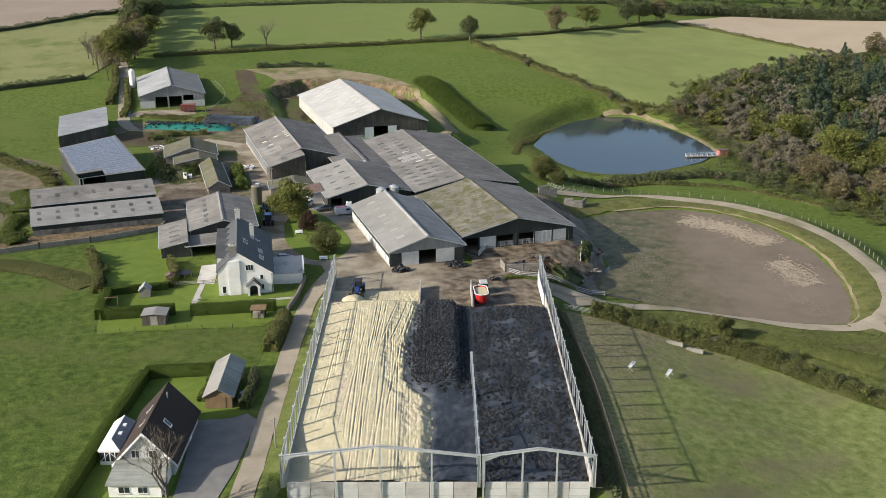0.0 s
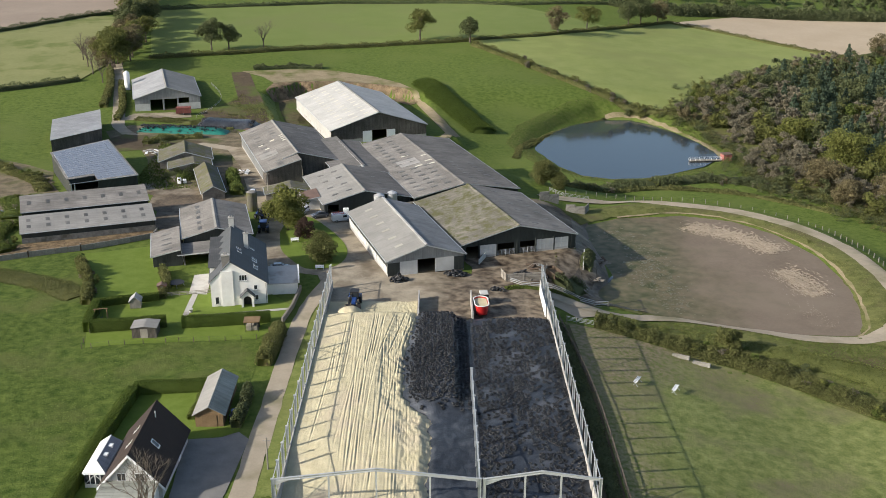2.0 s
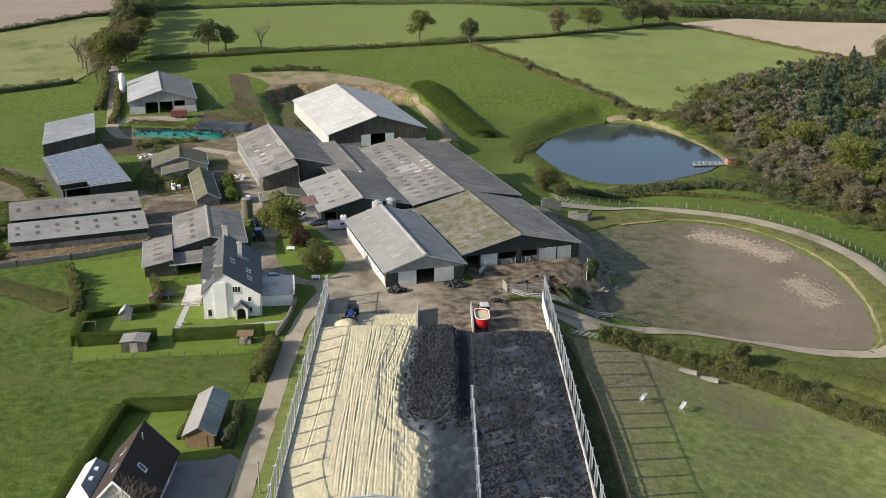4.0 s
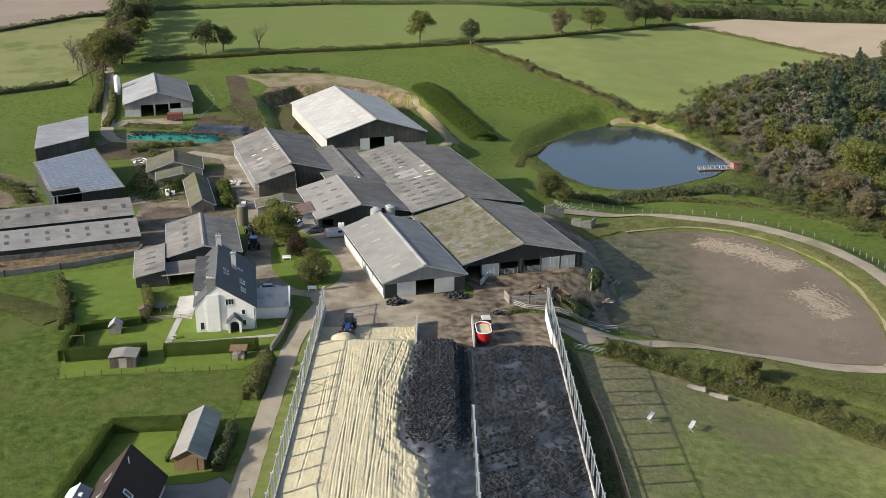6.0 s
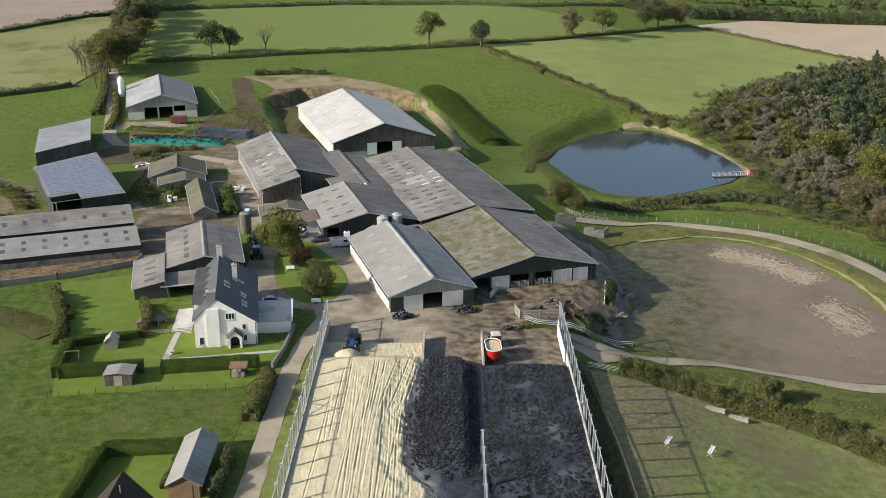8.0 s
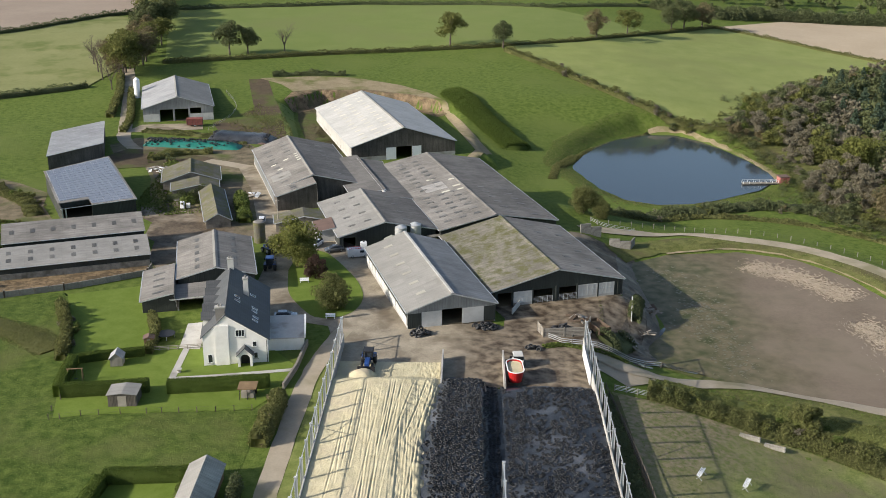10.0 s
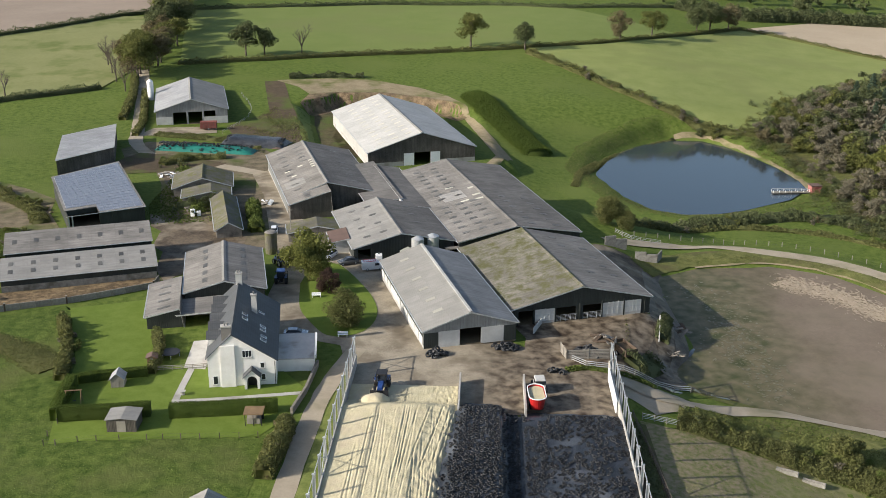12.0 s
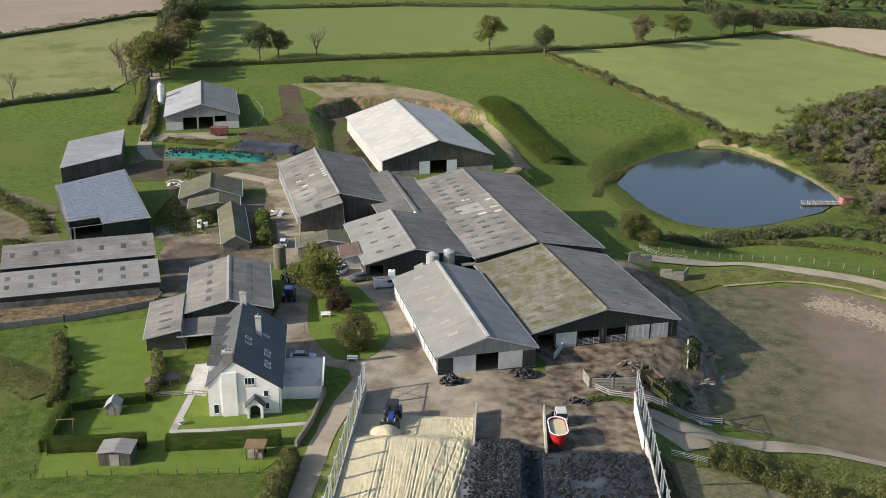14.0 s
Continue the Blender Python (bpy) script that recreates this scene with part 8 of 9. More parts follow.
part("drawbar", boxes((-0.12, 0.12, 2.3, 4.2, 0.6, 0.8)), M["old_red"], T)
tl = thing("loader", pose(12.6, 134.2, 0.12, 0, 0, 5.0), "mud-spattered old telehandler hitched to the feeder", "telehandler")
part("cab", loft([(-1.2, 0.85, 0.8, 0.7, 2.3), (0.6, 0.85, 0.8, 0.7, 2.35), (1.2, 0.8, 0.75, 0.7, 1.6)]), M["grey_white"], tl)
part("windows", boxes((-0.82, 0.82, -1.24, -1.1, 1.5, 2.15), (-0.88, 0.88, -0.9, 0.4, 1.5, 2.1)), M["glass"], tl)
for s in (-0.95, 0.95):
    for yy in (-0.9, 1.1):
        wheel(tl, s, yy, 0.6, 0.6, 0.4)
# old trailer and cattle pen beside the yard
T = thing("muck_trailer", pose(28.0, 151.0, h(28, 151) + 0.25, 0, 0, 205.0), "rusty high-sided tipping trailer", "trailer")
for nm, b in (("side_board", (-1.2, -1.1, -2.4, 2.4, 1.0, 2.1)), ("side_board", (1.1, 1.2, -2.4, 2.4, 1.0, 2.1)), ("end_board", (-1.1, 1.1, -2.4, -2.3, 1.0, 2.1)), ("end_board", (-1.1, 1.1, 2.3, 2.4, 1.0, 2.1)), ("bed", (-1.2, 1.2, -2.4, 2.4, 0.85, 1.0))):
    part(nm, boxes(b), M["rust"], T)
part("load", boxes((-1.05, 1.05, -2.25, 2.25, 1.0, 1.6), bevel=0.2), M["earth"], T)
for s in (-1.15, 1.15):
    wheel(T, s, -0.3, 0.52, 0.52, 0.34)
pen = thing("tyre_pen", pose(17.8, 146.6, h(20, 148), 0, 0, 8.0), "timber and steel pen holding old tyres", "pen")
for a, b in (((0, 0), (7.4, 0)), ((0, 0), (-0.4, 3.2)), ((7.4, 0), (9.6, 4.4))):
    for z in (0.15, 0.42, 0.69, 0.96, 1.23, 1.5, 1.77):
        part("rail", beam(bmesh.new(), (*a, z), (*b, z), 0.05, 0.2), M["grey_wood"], pen)
    for t in (0, 0.5, 1):
        px, py = a[0] + (b[0] - a[0]) * t, a[1] + (b[1] - a[1]) * t
        part("post", boxes((px - 0.09, px + 0.09, py - 0.09, py + 0.09, -0.2, 2.0)), M["grey_wood"], pen)
rnd = random.Random(9)


def tyre_pile(x, y, rx, ry, hz, n, label, seed):
    rnd = random.Random(seed)
    T = thing("tyre_pile", pose(x, y, h(x, y) + 0.1), label, "tyres")
    me = from_arrays("tyre", TV * np.array([1.6, 1.6, 1.7]), TF, M["rubber"], True)
    for i in range(n):
        a, r = rnd.uniform(0, 6.28), math.sqrt(rnd.random())
        part("tyre", me, None, T, m=pose(rx * r * math.cos(a), ry * r * math.sin(a), 0.12 + hz * (1 - r) * rnd.uniform(0.4, 1), rnd.uniform(-60, 60), rnd.uniform(-50, 50), 0))


tyre_pile(-4.2, 146.0, 1.7, 1.1, 1.3, 26, "pile of large old tractor tyres by the barn corner", 1)
tyre_pile(7.4, 150.2, 2.0, 1.3, 0.9, 40, "heap of tyres and scrap against the barn", 2)
tyre_pile(21.4, 148.9, 2.9, 1.5, 1.9, 70, "old tyres heaped in the timber pen", 3)
tyre_pile(15.6, 140.8, 1.2, 0.9, 0.5, 6, "muddy tyres dumped on the yard", 4)
# silos and tanks between the sheds
for x, y in ((-10.7, 196.0), (-7.6, 198.0)):
    T = thing("milk_silo", pose(x, y, -1.3), "stainless steel bulk silo beside the parlour", "silo", "silos by the parlour")
    part("shell", tube(bmesh.new(), (0, 0, 0.3), (0, 0, 4.6), 1.35, n=24), M["bright_steel"], T, shade=False)
    part("dome", tube(bmesh.new(), (0, 0, 4.6), (0, 0, 5.1), 1.35, 0.35, 24), M["bright_steel"], T)
    for a in range(4):
        part("leg", boxes((math.cos(a * 1.57 + 0.7) - 0.08, math.cos(a * 1.57 + 0.7) + 0.08, math.sin(a * 1.57 + 0.7) - 0.08, math.sin(a * 1.57 + 0.7) + 0.08, -0.2, 0.35)), M["steel"], T)
T = thing("feed_silo", pose(-42.4, 196.5, -0.9), "rusty grey cylindrical feed tank by the lane", "silo")
part("shell", tube(bmesh.new(), (0, 0, 0.0), (0, 0, 4.8), 1.3, n=24), M["roof_moss_old"], T)
part("lid", tube(bmesh.new(), (0, 0, 4.8), (0, 0, 5.05), 1.34, 0.9, 24), M["roof_grey"], T)
T = thing("grain_silo", pose(-113.6, 342, 0.0), "slim white feed silo beside the hay barn", "silo")
part("shell", tube(bmesh.new(), (0, 0, 0.5), (0, 0, 7.6), 1.1, n=18), M["upvc"], T)
part("cone", tube(bmesh.new(), (0, 0, 7.6), (0, 0, 8.4), 1.1, 0.2, 18), M["upvc"], T)
for i, (x, y) in enumerate(((-66.2, 221.0), (-65.0, 221.6), (-66.8, 223.0))):
    T = thing("water_container", pose(x, y, h(x, y) + 0.05, 0, 0, 12 * i), "white plastic water container in a cage", "container", "containers by the stone barn")
    part("tank", boxes((-0.5, 0.5, -0.6, 0.6, 0.15, 1.15), bevel=0.08), M["upvc"], T)
    part("pallet", boxes((-0.52, 0.52, -0.62, 0.62, 0, 0.14)), M["grey_wood"], T)
    part("cap", tube(bmesh.new(), (0, 0, 1.15), (0, 0, 1.22), 0.14), M["black"], T)
for x, y, s, yw in ((-15.4, 189.6, 1.0, 10), (-18.6, 191.6, 1.0, 8)):
    T = thing("storage_tank", pose(x, y, h(x, y) + 0.1, 0, 0, yw), "white plastic storage tank by the parlour", "tank")
    part("tank", boxes((-0.7 * s, 0.7 * s, -0.7 * s, 0.7 * s, 0, 2.0 * s), bevel=0.12), M["upvc"], T)
    part("cap", tube(bmesh.new(), (0, 0, 2.0 * s), (0, 0, 2.1 * s), 0.2), M["black"], T)
small_shed("small green-roofed store beside the silos", -13.4, 191.6, 16, 3.2, 3.0, 1.8, 2.5, "grey_wood", "roof_green", "store_hut")
# machinery by the cubicle shed
T = thing("scrap_rack", pose(-4.6, 196.6, -1.3, 0, 0, 17), "rack with lumber and scrap against the shed", "rack")
for i in range(5):
    part("plank", boxes((0, 5.2, 0.3 * i, 0.3 * i + 0.22, 1.9 + 0.05 * (i % 2), 2.1 + 0.05 * (i % 2))), M["grey_wood"], T)
for a in (0.2, 2.6, 5.0):
    part("post", boxes((a, a + 0.15, 0, 1.5, -0.2, 1.9)), M["black"], T)
# red machine by the hay barn
T = thing("livestock_trailer", pose(-85.6, 311.2, h(-85.6, 311) + 0.12, 0, 0, 100), "faded red stock trailer before the hay barn", "trailer")
part("body", boxes((-1.2, 1.2, -2.6, 2.6, 0.5, 2.6), bevel=0.06), M["old_red"], T)
for i in range(7):
    part("rib", boxes((-1.26, -1.2, -2.5 + i * 0.8, -2.42 + i * 0.8, 0.5, 2.6)), M["roof_red"], T)
    part("rib", boxes((1.2, 1.26, -2.5 + i * 0.8, -2.42 + i * 0.8, 0.5, 2.6)), M["roof_red"], T)
for s in (-1.05, 1.05):
    wheel(T, s, 0, 0.42, 0.42, 0.28)
# second, older silage heap under green and black sheet
def mound(name, poly_a, poly_b, width, height, material, label, seed):
    rng = np.random.default_rng(seed)
    V, F = [], []
    n, m = 40, 12
    for i in range(n + 1):
        t = i / n
        cx, cy = poly_a[0] + (poly_b[0] - poly_a[0]) * t, poly_a[1] + (poly_b[1] - poly_a[1]) * t
        dx, dy = poly_b[0] - poly_a[0], poly_b[1] - poly_a[1]
        L_ = math.hypot(dx, dy)
        for j in range(m + 1):
            u = j / m - 0.5
            x, y = cx - dy / L_ * u * width, cy + dx / L_ * u * width
            z = height * (1 - (2 * u) ** 4) * min(1, t * 7, (1 - t) * 7) ** 0.5
            V.append((x, y, h(x, y) + z + 0.12 * noise.noise(Vector((x * 0.7, y * 0.7, seed)))))
        if i:
            o = (i - 1) * (m + 1)
            F += [(o + j, o + j + 1, o + j + m + 2, o + j + m + 1) for j in range(m)]
    return tagged(new(name, from_arrays(name, V, F, material, True)), label, "silage heap")


mound("silage_mound", (-95, 287.2), (-65, 285.2), 7.0, 1.5, M["green_sheet"], "long silage heap under a green net sheet", 3)
mound("silage_mound", (-77, 297.5), (-57, 294.5), 9.0, 2.2, M["plastic"], "silage heap under a black sheet", 5)
spots = []
for i in range(640):
    t, u = rnd.random(), rnd.uniform(-0.5, 0.5)
    if rnd.random() < 0.5:
        x, y = -94 + 28 * t, 287.1 - 1.9 * t + u * 6.4
        if u < 0.1 and t > 0.2 and rnd.random() < 0.6:
            continue
    else:
        x, y = -76 + 18 * t, 297.3 - 2.7 * t + u * 8.0
    spots.append((pose(x, y, h(x, y) + 1.6 * (1 - (2 * u) ** 4) + 0.25, rnd.uniform(-25, 25), rnd.uniform(-25, 25), 0), rnd.uniform(1.0, 1.3)))
tyres("tyres", spots, "old tyres on the smaller silage heaps")

def scrap_pile(label, x, y, r, n, seed, mats, name="scrap_pile"):
    """A loose pile of boards, sheets and bits."""
    rnd = random.Random(seed)
    T = thing(name, pose(x, y, h(x, y) + 0.1), label, "scrap pile")
    for i in range(n):
        a, q = rnd.uniform(0, 6.28), r * math.sqrt(rnd.random())
        lx, ly, lz = rnd.uniform(0.3, 1.6), rnd.uniform(0.1, 0.5), rnd.uniform(0.04, 0.25)
        part("piece", boxes((-lx, lx, -ly, ly, 0, lz), bevel=0.02), M[rnd.choice(mats)], T, m=pose(q * math.cos(a), q * math.sin(a), 0.1 + 0.5 * (1 - q / r) * rnd.random(), rnd.uniform(-25, 25), rnd.uniform(-25, 25), rnd.uniform(0, 180)))


scrap_pile("heap of broken white boards and timber among weeds", -82.0, 257.0, 3.4, 26, 1, ("upvc", "grey_white", "grey_wood"))
scrap_pile("discarded bags and rubbish on the weedy bank", -101.0, 196.5, 3.2, 16, 2, ("upvc", "grey_white", "car_blue"))
scrap_pile("broken timber hurdles beside the yard trailer", 25.0, 155.0, 1.8, 14, 3, ("grey_wood", "rust"))
scrap_pile("fallen rails and concrete lumps at the lagoon edge", 34.5, 152.5, 2.6, 14, 4, ("concrete", "grey_wood"))
scrap_pile("broken concrete and stones in the wet mud", 38.6, 158.5, 1.8, 14, 7, ("stone", "stone"))
scrap_pile("muddy stones fallen below the barn wall", 40.2, 168.0, 2.4, 16, 8, ("stone", "rust"))
scrap_pile("pallets and timber stacked by the dairy lane", -50.8, 233.5, 1.8, 12, 5, ("grey_wood", "upvc"))
scrap_pile("loose stones and slates fallen from the ruined barn", -67.5, 226.5, 2.4, 22, 6, ("stone", "roof_moss_old"))

# ---- fences, rails, walls ----
def post_fence(label, pts, step, hp, rails, name="fence", post_mat="grey_wood", rail_mat="grey_wood", rw=0.05, rd=0.1, pw=0.06):
    T = thing(name, pose(0, 0, 0), label, "fence")
    C = curve_points(pts, step)
    pm = boxes((-pw, pw, -pw, pw, -0.4, hp))
    me = mesh_of("post", pm, M[post_mat])
    for x, y in C:
        part("post", me, None, T, m=pose(x, y, h(x, y), 0, 0, (x * 13) % 20))
    for (ax, ay), (bx, by) in zip(C, C[1:]):
        for z in rails:
            part("rail", beam(bmesh.new(), (ax, ay, h(ax, ay) + z), (bx, by, h(bx, by) + z), rw, rd), M[rail_mat], T)
    return T


post_fence("post and rail paddock fence beside the clamp", [(26.6, 128), (28.4, 110), (29.4, 92), (29.4, 60), (29.2, 30)], 2.6, 1.15, (0.35, 0.7, 1.02), "fence", "bark", "bark")
post_fence("wire fence with timber posts round the lagoon", [(36, 221), (54, 228), (71, 233.5), (89, 226.5), (102.9, 211.2), (105.6, 185.1), (105, 163.9), (102.5, 146.4), (99.1, 134.6)], 3.2, 1.25, (0.45, 1.15), "wire_fence", "grey_wood", "black", 0.015, 0.015, 0.07)
post_fence("steel pipe rail along the muddy yard", [(18.6, 146.2), (20.8, 144.0), (27, 143.6), (33, 144.2), (38.8, 145.2)], 2.4, 1.15, (0.4, 0.75, 1.1), "pipe_rail", "grey_wood", "steel", 0.09, 0.09)
post_fence("steel field gate rails at the paddock corner", [(28, 127.6), (33.5, 127.2)], 1.8, 1.2, (0.3, 0.55, 0.8, 1.05), "field_gate", "grey_wood", "steel", 0.05, 0.05)
post_fence("wire garden fence at the field edge", [(-58.9, 119.6), (-58.5, 113.5), (-54, 114.6), (-44.3, 115.6), (-28.6, 117.4)], 2.8, 1.0, (0.5, 0.95), "wire_fence", "bark", "black", 0.012, 0.012)
post_fence("timber fence across the garden", [(-50, 137.6), (-45.6, 138.4), (-40.5, 139.4)], 1.6, 0.9, (0.3, 0.6, 0.85))
post_fence("wire fence beside the hay barn", [(-80, 306), (-76, 330), (-84, 352)], 4, 1.2, (0.6, 1.1), "wire_fence", "grey_wood", "steel", 0.03, 0.03)
post_fence("rail fence at the pond dam", [(34.5, 222), (38, 218.8), (45, 219.6)], 2.2, 1.2, (0.4, 0.75, 1.1), "fence", "grey_wood", "steel", 0.05, 0.05)


def block_wall(label, pts, hz, thick, material, step=3.0, name="wall", cap=None, z_off=0.0):
    T = thing(name, pose(0, 0, 0), label, "wall")
    for (ax, ay), (bx, by) in zip(pts, pts[1:]):
        L_ = math.hypot(bx - ax, by - ay)
        n = max(1, round(L_ / step))
        yaw = math.degrees(math.atan2(by - ay, bx - ax))
        for i in range(n):
            t = (i + 0.5) / n
            x, y = ax + (bx - ax) * t, ay + (by - ay) * t
            part("wall_panel", boxes((-L_ / n / 2 + 0.02, L_ / n / 2 - 0.02, -thick / 2, thick / 2, -0.3, hz), bevel=0.015), M[material], T, m=pose(x, y, h(x, y) + z_off, 0, 0, yaw))
    return T


block_wall("concrete panel wall round the muck strip", [(-96, 154.5), (-84.8, 160.1), (-75, 164.8), (-61.2, 174.0), (-61.4, 178)], 1.25, 0.2, "old_concrete", 2.9)
for x, y in ((-84.8, 160.1), (-75, 164.8), (-61.2, 174.0)):
    T = thing("wall_post", pose(x, y, h(x, y) - 0.2, 0, 0, 27), "upright steel post in the concrete panel wall", "post", "posts of the panel wall")
    part("post", boxes((-0.14, 0.14, -0.16, 0.16, 0, 1.75), bevel=0.02), M["rust"], T)
    part("cap", boxes((-0.17, 0.17, -0.19, 0.19, 1.75, 1.8)), M["old_concrete"], T)
block_wall("stone garden wall with pillars beside the lane", [(-23.6, 141.0), (-24.0, 131.5), (-25.0, 124.4)], 1.1, 0.4, "stone", 2.4)
block_wall("low concrete yard wall by the cattle barn", [(12.6, 157.0), (14.2, 161.5)], 1.2, 0.2, "grey_white", 2.0)
block_wall("concrete wall at the cattle barn corner", [(35.5, 160.0), (36.6, 167.0)], 1.4, 0.2, "grey_white", 2.4)
block_wall("rendered walls of a slurry store", [(37.2, 206.5), (42.2, 206.5), (43.6, 209.8)], 2.2, 0.3, "old_concrete", 2.5)
block_wall("rendered walls of a muck pit", [(30.5, 208.0), (35.6, 209.5)], 2.4, 0.3, "old_concrete", 2.5)
# muck strip in front of the calf shed
heap("dung_strip", 0, 0, 13.2, 2.0, 0.9, M["muck"], "strip of brown straw muck before the calf shed", "muck", 8, n=60).matrix_basis = pose(-76.2, 169.2, -0.55, 0, 0, 25.0)
# pond jetty and pump house
T = thing("jetty", pose(88.5, 286.5, Z_POND, 0, 0, 6), "grey floating jetty with handrails on the pond", "jetty")
part("deck", boxes((0, 11, -0.8, 0.8, 0.2, 0.45)), M["grey_wood"], T)
for yy in (-0.75, 0.75):
    part("handrail", boxes((0, 11, yy - 0.05, yy + 0.05, 1.2, 1.3)), M["steel"], T)
    for i in range(7):
        part("post", boxes((i * 1.82, i * 1.82 + 0.08, yy - 0.05, yy + 0.05, 0.45, 1.2)), M["upvc"], T)
for i in range(4):
    part("float", boxes((i * 3, i * 3 + 1.6, -0.7, 0.7, -0.1, 0.2)), M["black"], T)
T = thing("pump_house", pose(100.0, 286.8, h(101.5, 288) - 0.1, 0, 0, 10), "small pink pump house at the pond", "hut")
part("wall", boxes((0, 3.0, 0, 2.6, 0, 2.3)), M["pink"], T)
part("roof", boxes((-0.2, 3.2, -0.2, 2.8, 2.3, 2.5), bevel=0.03), M["roof_red"], T)
part("door", boxes((1.0, 2.0, -0.05, -0.003, 0.1, 2.0)), M["old_red"], T)
# feeders and troughs in the paddock
for x, y, yw in ((37.2, 104.8, 62), (43.6, 104.2, 62)):
    T = thing("hay_rack", pose(x, y, h(x, y) + 0.05, 0, 0, yw), "white slatted hay feeder on legs in the paddock", "feeder", "feeders in the paddock")
    for i in range(4):
        part("slat", boxes((-1.25, 1.25, -0.32 + i * 0.17, -0.2 + i * 0.17, 0.75 + 0.06 * abs(i - 1.5), 0.8 + 0.06 * abs(i - 1.5))), M["upvc"], T)
    for sx_ in (-1.0, 1.0):
        part("leg", beam(beam(bmesh.new(), (sx_, -0.5, 0), (sx_, 0.3, 0.85), 0.06, 0.06), (sx_, 0.5, 0), (sx_, -0.3, 0.85), 0.06, 0.06), M["steel"], T)
for x, y in ((48.0, 119.4), (51.4, 117.6)):
    T = thing("water_trough", pose(x, y, h(x, y) + 0.05, 0, 0, -27), "long stained concrete water trough in the paddock", "trough", "troughs in the paddock")
    part("trough", boxes((-1.6, 1.6, -0.35, -0.22, 0, 0.6), (-1.6, 1.6, 0.22, 0.35, 0, 0.6), (-1.6, -1.48, -0.22, 0.22, 0, 0.6), (1.48, 1.6, -0.22, 0.22, 0, 0.6), (-1.6, 1.6, -0.3, 0.3, 0, 0.12), bevel=0.02), M["old_concrete"], T)
# bench and garden odds and ends
for x, y, yw, lab in ((-28.6, 171.0, 10, "white bench on the yard lawn"), (-21.0, 152.4, 4, "small bench under the lawn tree")):
    T = thing("bench", pose(x, y, h(x, y) + 0.15, 0, 0, yw), lab, "bench")
    part("seat", boxes((-0.9, 0.9, -0.25, 0.25, 0.4, 0.48), bevel=0.02), M["upvc"], T)
    part("backrest", boxes((-0.9, 0.9, 0.25, 0.32, 0.5, 0.9), bevel=0.02), M["upvc"], T)
    for a in (-0.75, 0.75):
        part("leg", boxes((a - 0.05, a + 0.05, -0.22, 0.25, 0, 0.4)), M["upvc"], T)
T = thing("swing", pose(-58.6, 125.6, 0.1, 0, 0, 10), "wooden A-frame garden swing", "swing")
for a in (-1.1, 1.1):
    part("leg", beam(beam(bmesh.new(), (a, -0.8, 0), (a, 0, 2.3), 0.1, 0.1), (a, 0.8, 0), (a, 0, 2.3), 0.1, 0.1), M["wood"], T)
part("crossbar", boxes((-1.3, 1.3, -0.06, 0.06, 2.25, 2.37)), M["wood"], T)
part("seat", boxes((-0.25, 0.25, -0.12, 0.12, 0.5, 0.55)), M["black"], T)
part("rope", boxes((-0.24, -0.21, -0.01, 0.01, 0.55, 2.25), (0.21, 0.24, -0.01, 0.01, 0.55, 2.25)), M["black"], T)
T = thing("trampoline", pose(-48.8, 143.0, 0.1), "round dark garden trampoline", "trampoline")
part("mat", tube(bmesh.new(), (0, 0, 0.72), (0, 0, 0.78), 1.6, n=24), M["black"], T)
for a in range(6):
    part("leg", boxes((1.5 * math.cos(a) - 0.04, 1.5 * math.cos(a) + 0.04, 1.5 * math.sin(a) - 0.04, 1.5 * math.sin(a) + 0.04, 0, 0.72)), M["steel"], T)
small_shed("small brown garden store by the hedge", -51.6, 139.2, 10, 1.6, 1.5, 1.5, 1.8, "wood", "roof_red", "garden_store")
T = thing("stone_planter", pose(-43.0, 129.6, 0.1), "round stone garden planter", "planter")
part("bowl", tube(bmesh.new(), (0, 0, 0.25), (0, 0, 0.6), 0.3, 0.5, 14), M["concrete"], T)
part("foot", tube(bmesh.new(), (0, 0, 0), (0, 0, 0.25), 0.35, 0.2, 14), M["concrete"], T)
# utility poles
for x, y, hp in ((-39.8, 205.5, 7.5), (-20.0, 74.0, 5.0)):
    T = thing("utility_pole", pose(x, y, h(x, y)), "weathered wooden utility pole", "pole")
    part("pole", tube(bmesh.new(), (0, 0, -0.3), (0, 0, hp), 0.13, 0.09, 8), M["grey_wood"], T)
    part("crossarm", boxes((-0.5, 0.5, -0.06, 0.06, hp - 0.5, hp - 0.38)), M["grey_wood"], T)
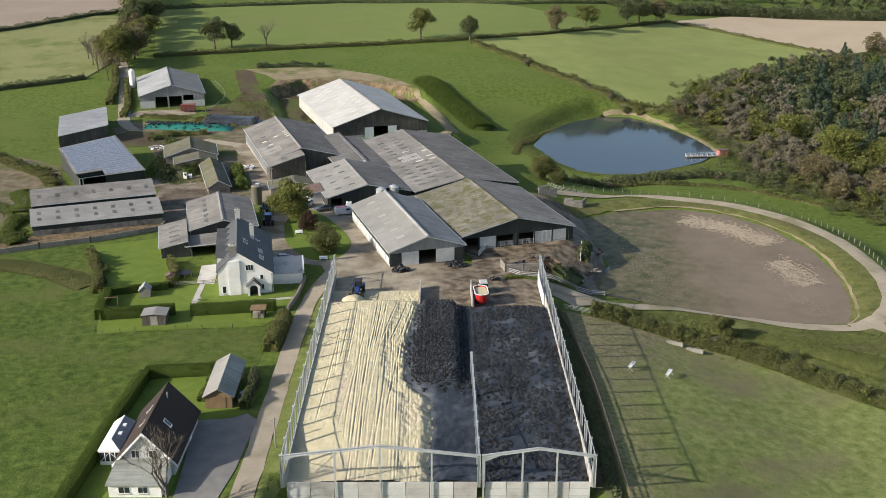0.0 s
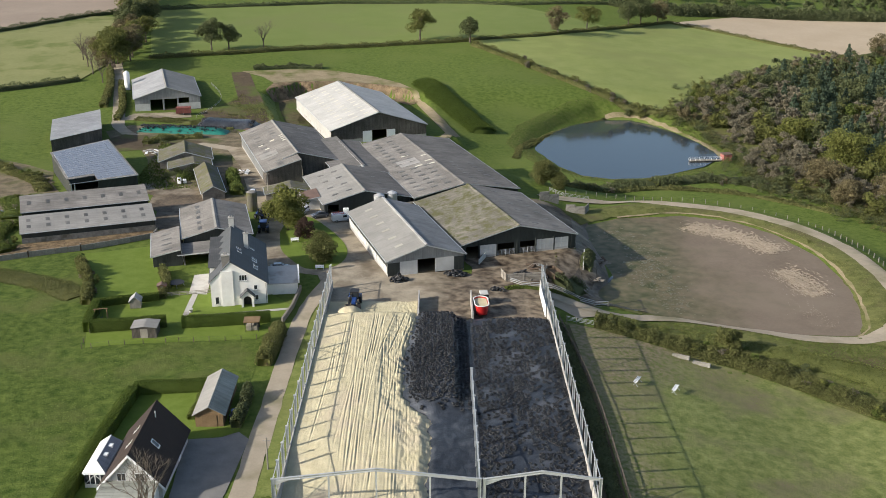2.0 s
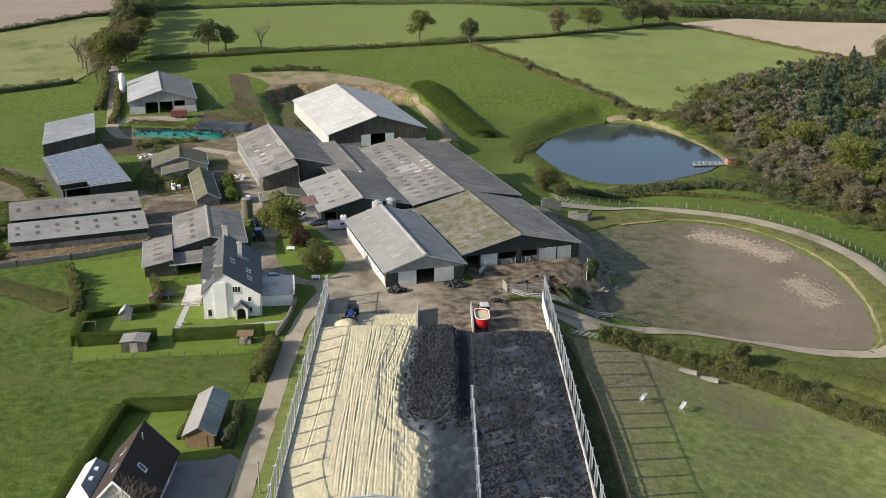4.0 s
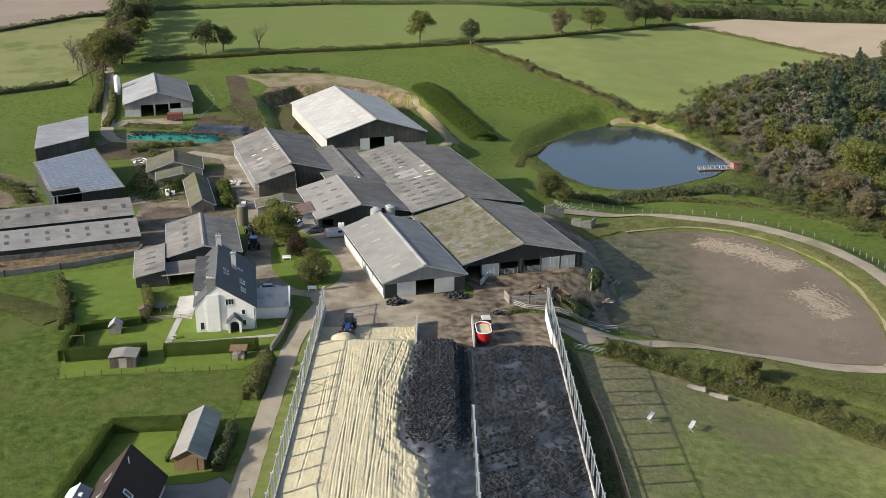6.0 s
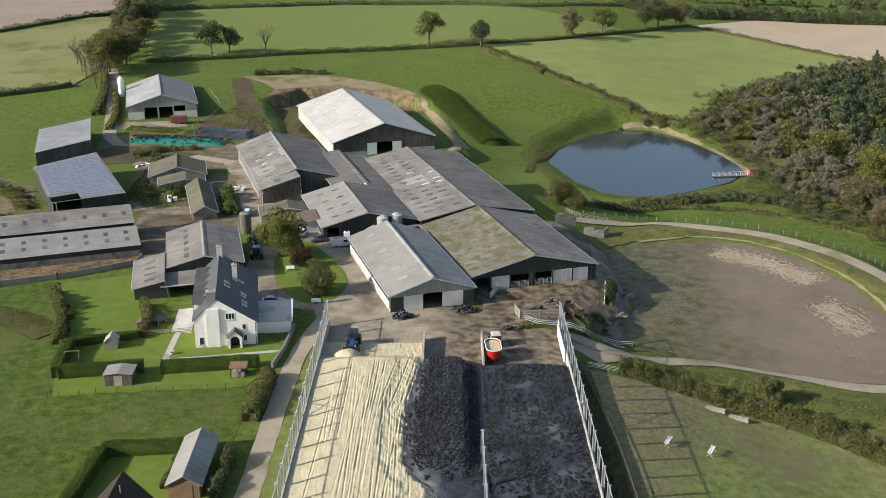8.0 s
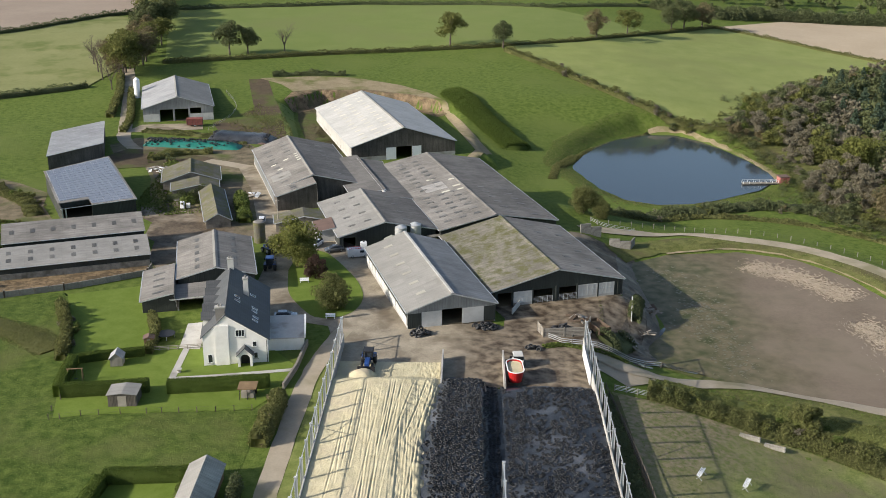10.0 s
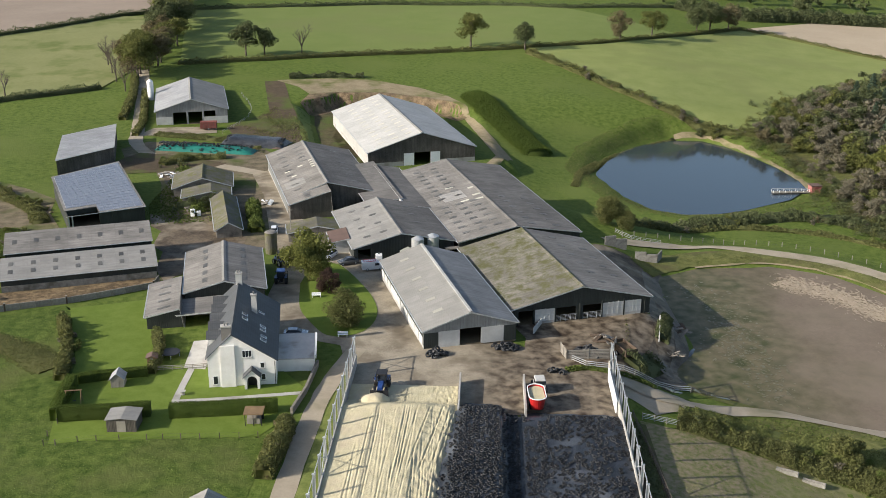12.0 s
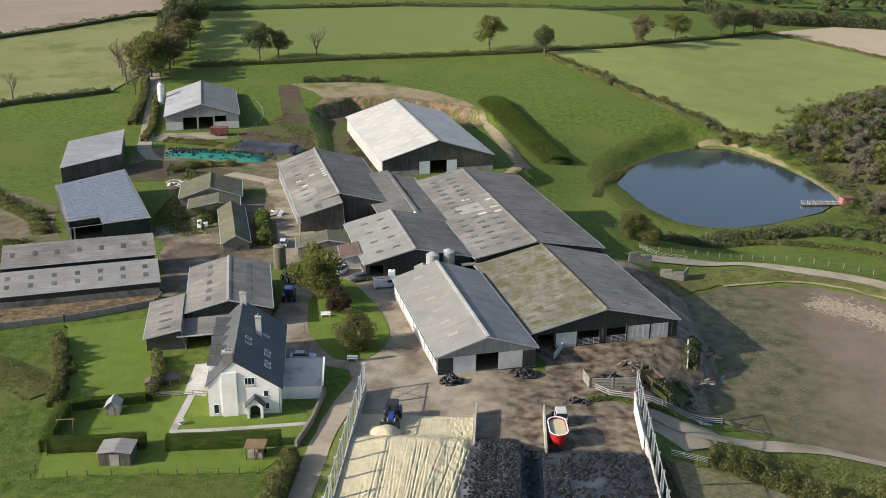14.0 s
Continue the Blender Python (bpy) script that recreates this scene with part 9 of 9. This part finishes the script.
# dry crust on the slurry: long wrinkled bands, loose flecks, and green scum in the shallow end
def flakes(name, spots, material, label, category):
    """Low irregular plates: each spot is x, y, length, width, turn, thickness."""
    V, F, o, n = [], [], 0, 7
    for x, y, ln, wd, an, th in spots:
        if outside(LAGOON, np.array([x]), np.array([y]))[0] > -1.2:
            continue
        a = np.sort(rng.uniform(0, 2 * np.pi, n))
        r = rng.uniform(0.6, 1.1, n)
        u, w = ln * r * np.cos(a), wd * r * np.sin(a)
        X, Y = x + u * math.cos(an) - w * math.sin(an), y + u * math.sin(an) + w * math.cos(an)
        V += [(p, q, Z_LAGOON + th * 0.5) for p, q in zip(X, Y)] + [(p, q, Z_LAGOON - 0.05) for p, q in zip(X, Y)] + [(x, y, Z_LAGOON + th)]
        for j in range(n):
            k = (j + 1) % n
            F += [(o + j, o + k, o + 2 * n), (o + j, o + n + j, o + n + k, o + k)]
        o += 2 * n + 1
    return tagged(new(name, from_arrays(name, V, F, material)), label, category, kind="stuff")


rng = np.random.default_rng(3)
spots = []
for line, count, across in (([(68.2, 199.0), (73.7, 195.3), (78.7, 190.4), (84.8, 180.2)], 2700, 3.8), ([(82.3, 167.6), (84.0, 161.8), (85.0, 152.6)], 1500, 3.6)):
    C = np.array(curve_points(line, 1.0))
    for _ in range(count):
        i = rng.integers(0, len(C) - 1)
        d = C[i + 1] - C[i]
        an = math.atan2(d[1], d[0]) + rng.normal() * 0.5
        off = rng.normal() * across * 0.6
        spots.append((C[i, 0] - math.sin(an) * off + rng.normal() * 0.5, C[i, 1] + math.cos(an) * off + rng.normal() * 0.5, rng.uniform(0.18, 0.6), rng.uniform(0.05, 0.12), an, rng.uniform(0.05, 0.18)))
flakes("slurry_crust", spots, M["crust"], "wrinkled bands of dry pale crust on slurry", "crust")
(ax, ay), (bx, by) = [(78.2, 148.3), (83.0, 137.7)]
spots = []
for _ in range(110):
    t = rng.uniform(0, 1)
    spots.append((ax + (bx - ax) * t + rng.normal() * 1.6, ay + (by - ay) * t + rng.normal() * 3.0, rng.uniform(0.1, 0.26), rng.uniform(0.06, 0.13), rng.uniform(0, 3), 0.08))
flakes("crust_flecks", spots, M["crust"], "pale flecks floating on the slurry", "crust")
spots = []
for x, y in [(48.0, 192.8), (52.0, 184.6), (52.2, 175.8), (52.9, 171.6), (53.6, 156.1), (53.1, 147.4), (48.9, 163.6), (52.9, 162.7)]:
    for _ in range(90):
        q = rng.uniform(0.08, 0.4)
        spots.append((x + rng.normal() * 2.6, y + rng.normal() * 3.4, q * 1.3, q, rng.uniform(0, 3), 0.05))
flakes("slurry_scum", spots, M["slurry_green"], "green weedy scum in the shallow slurry", "scum")
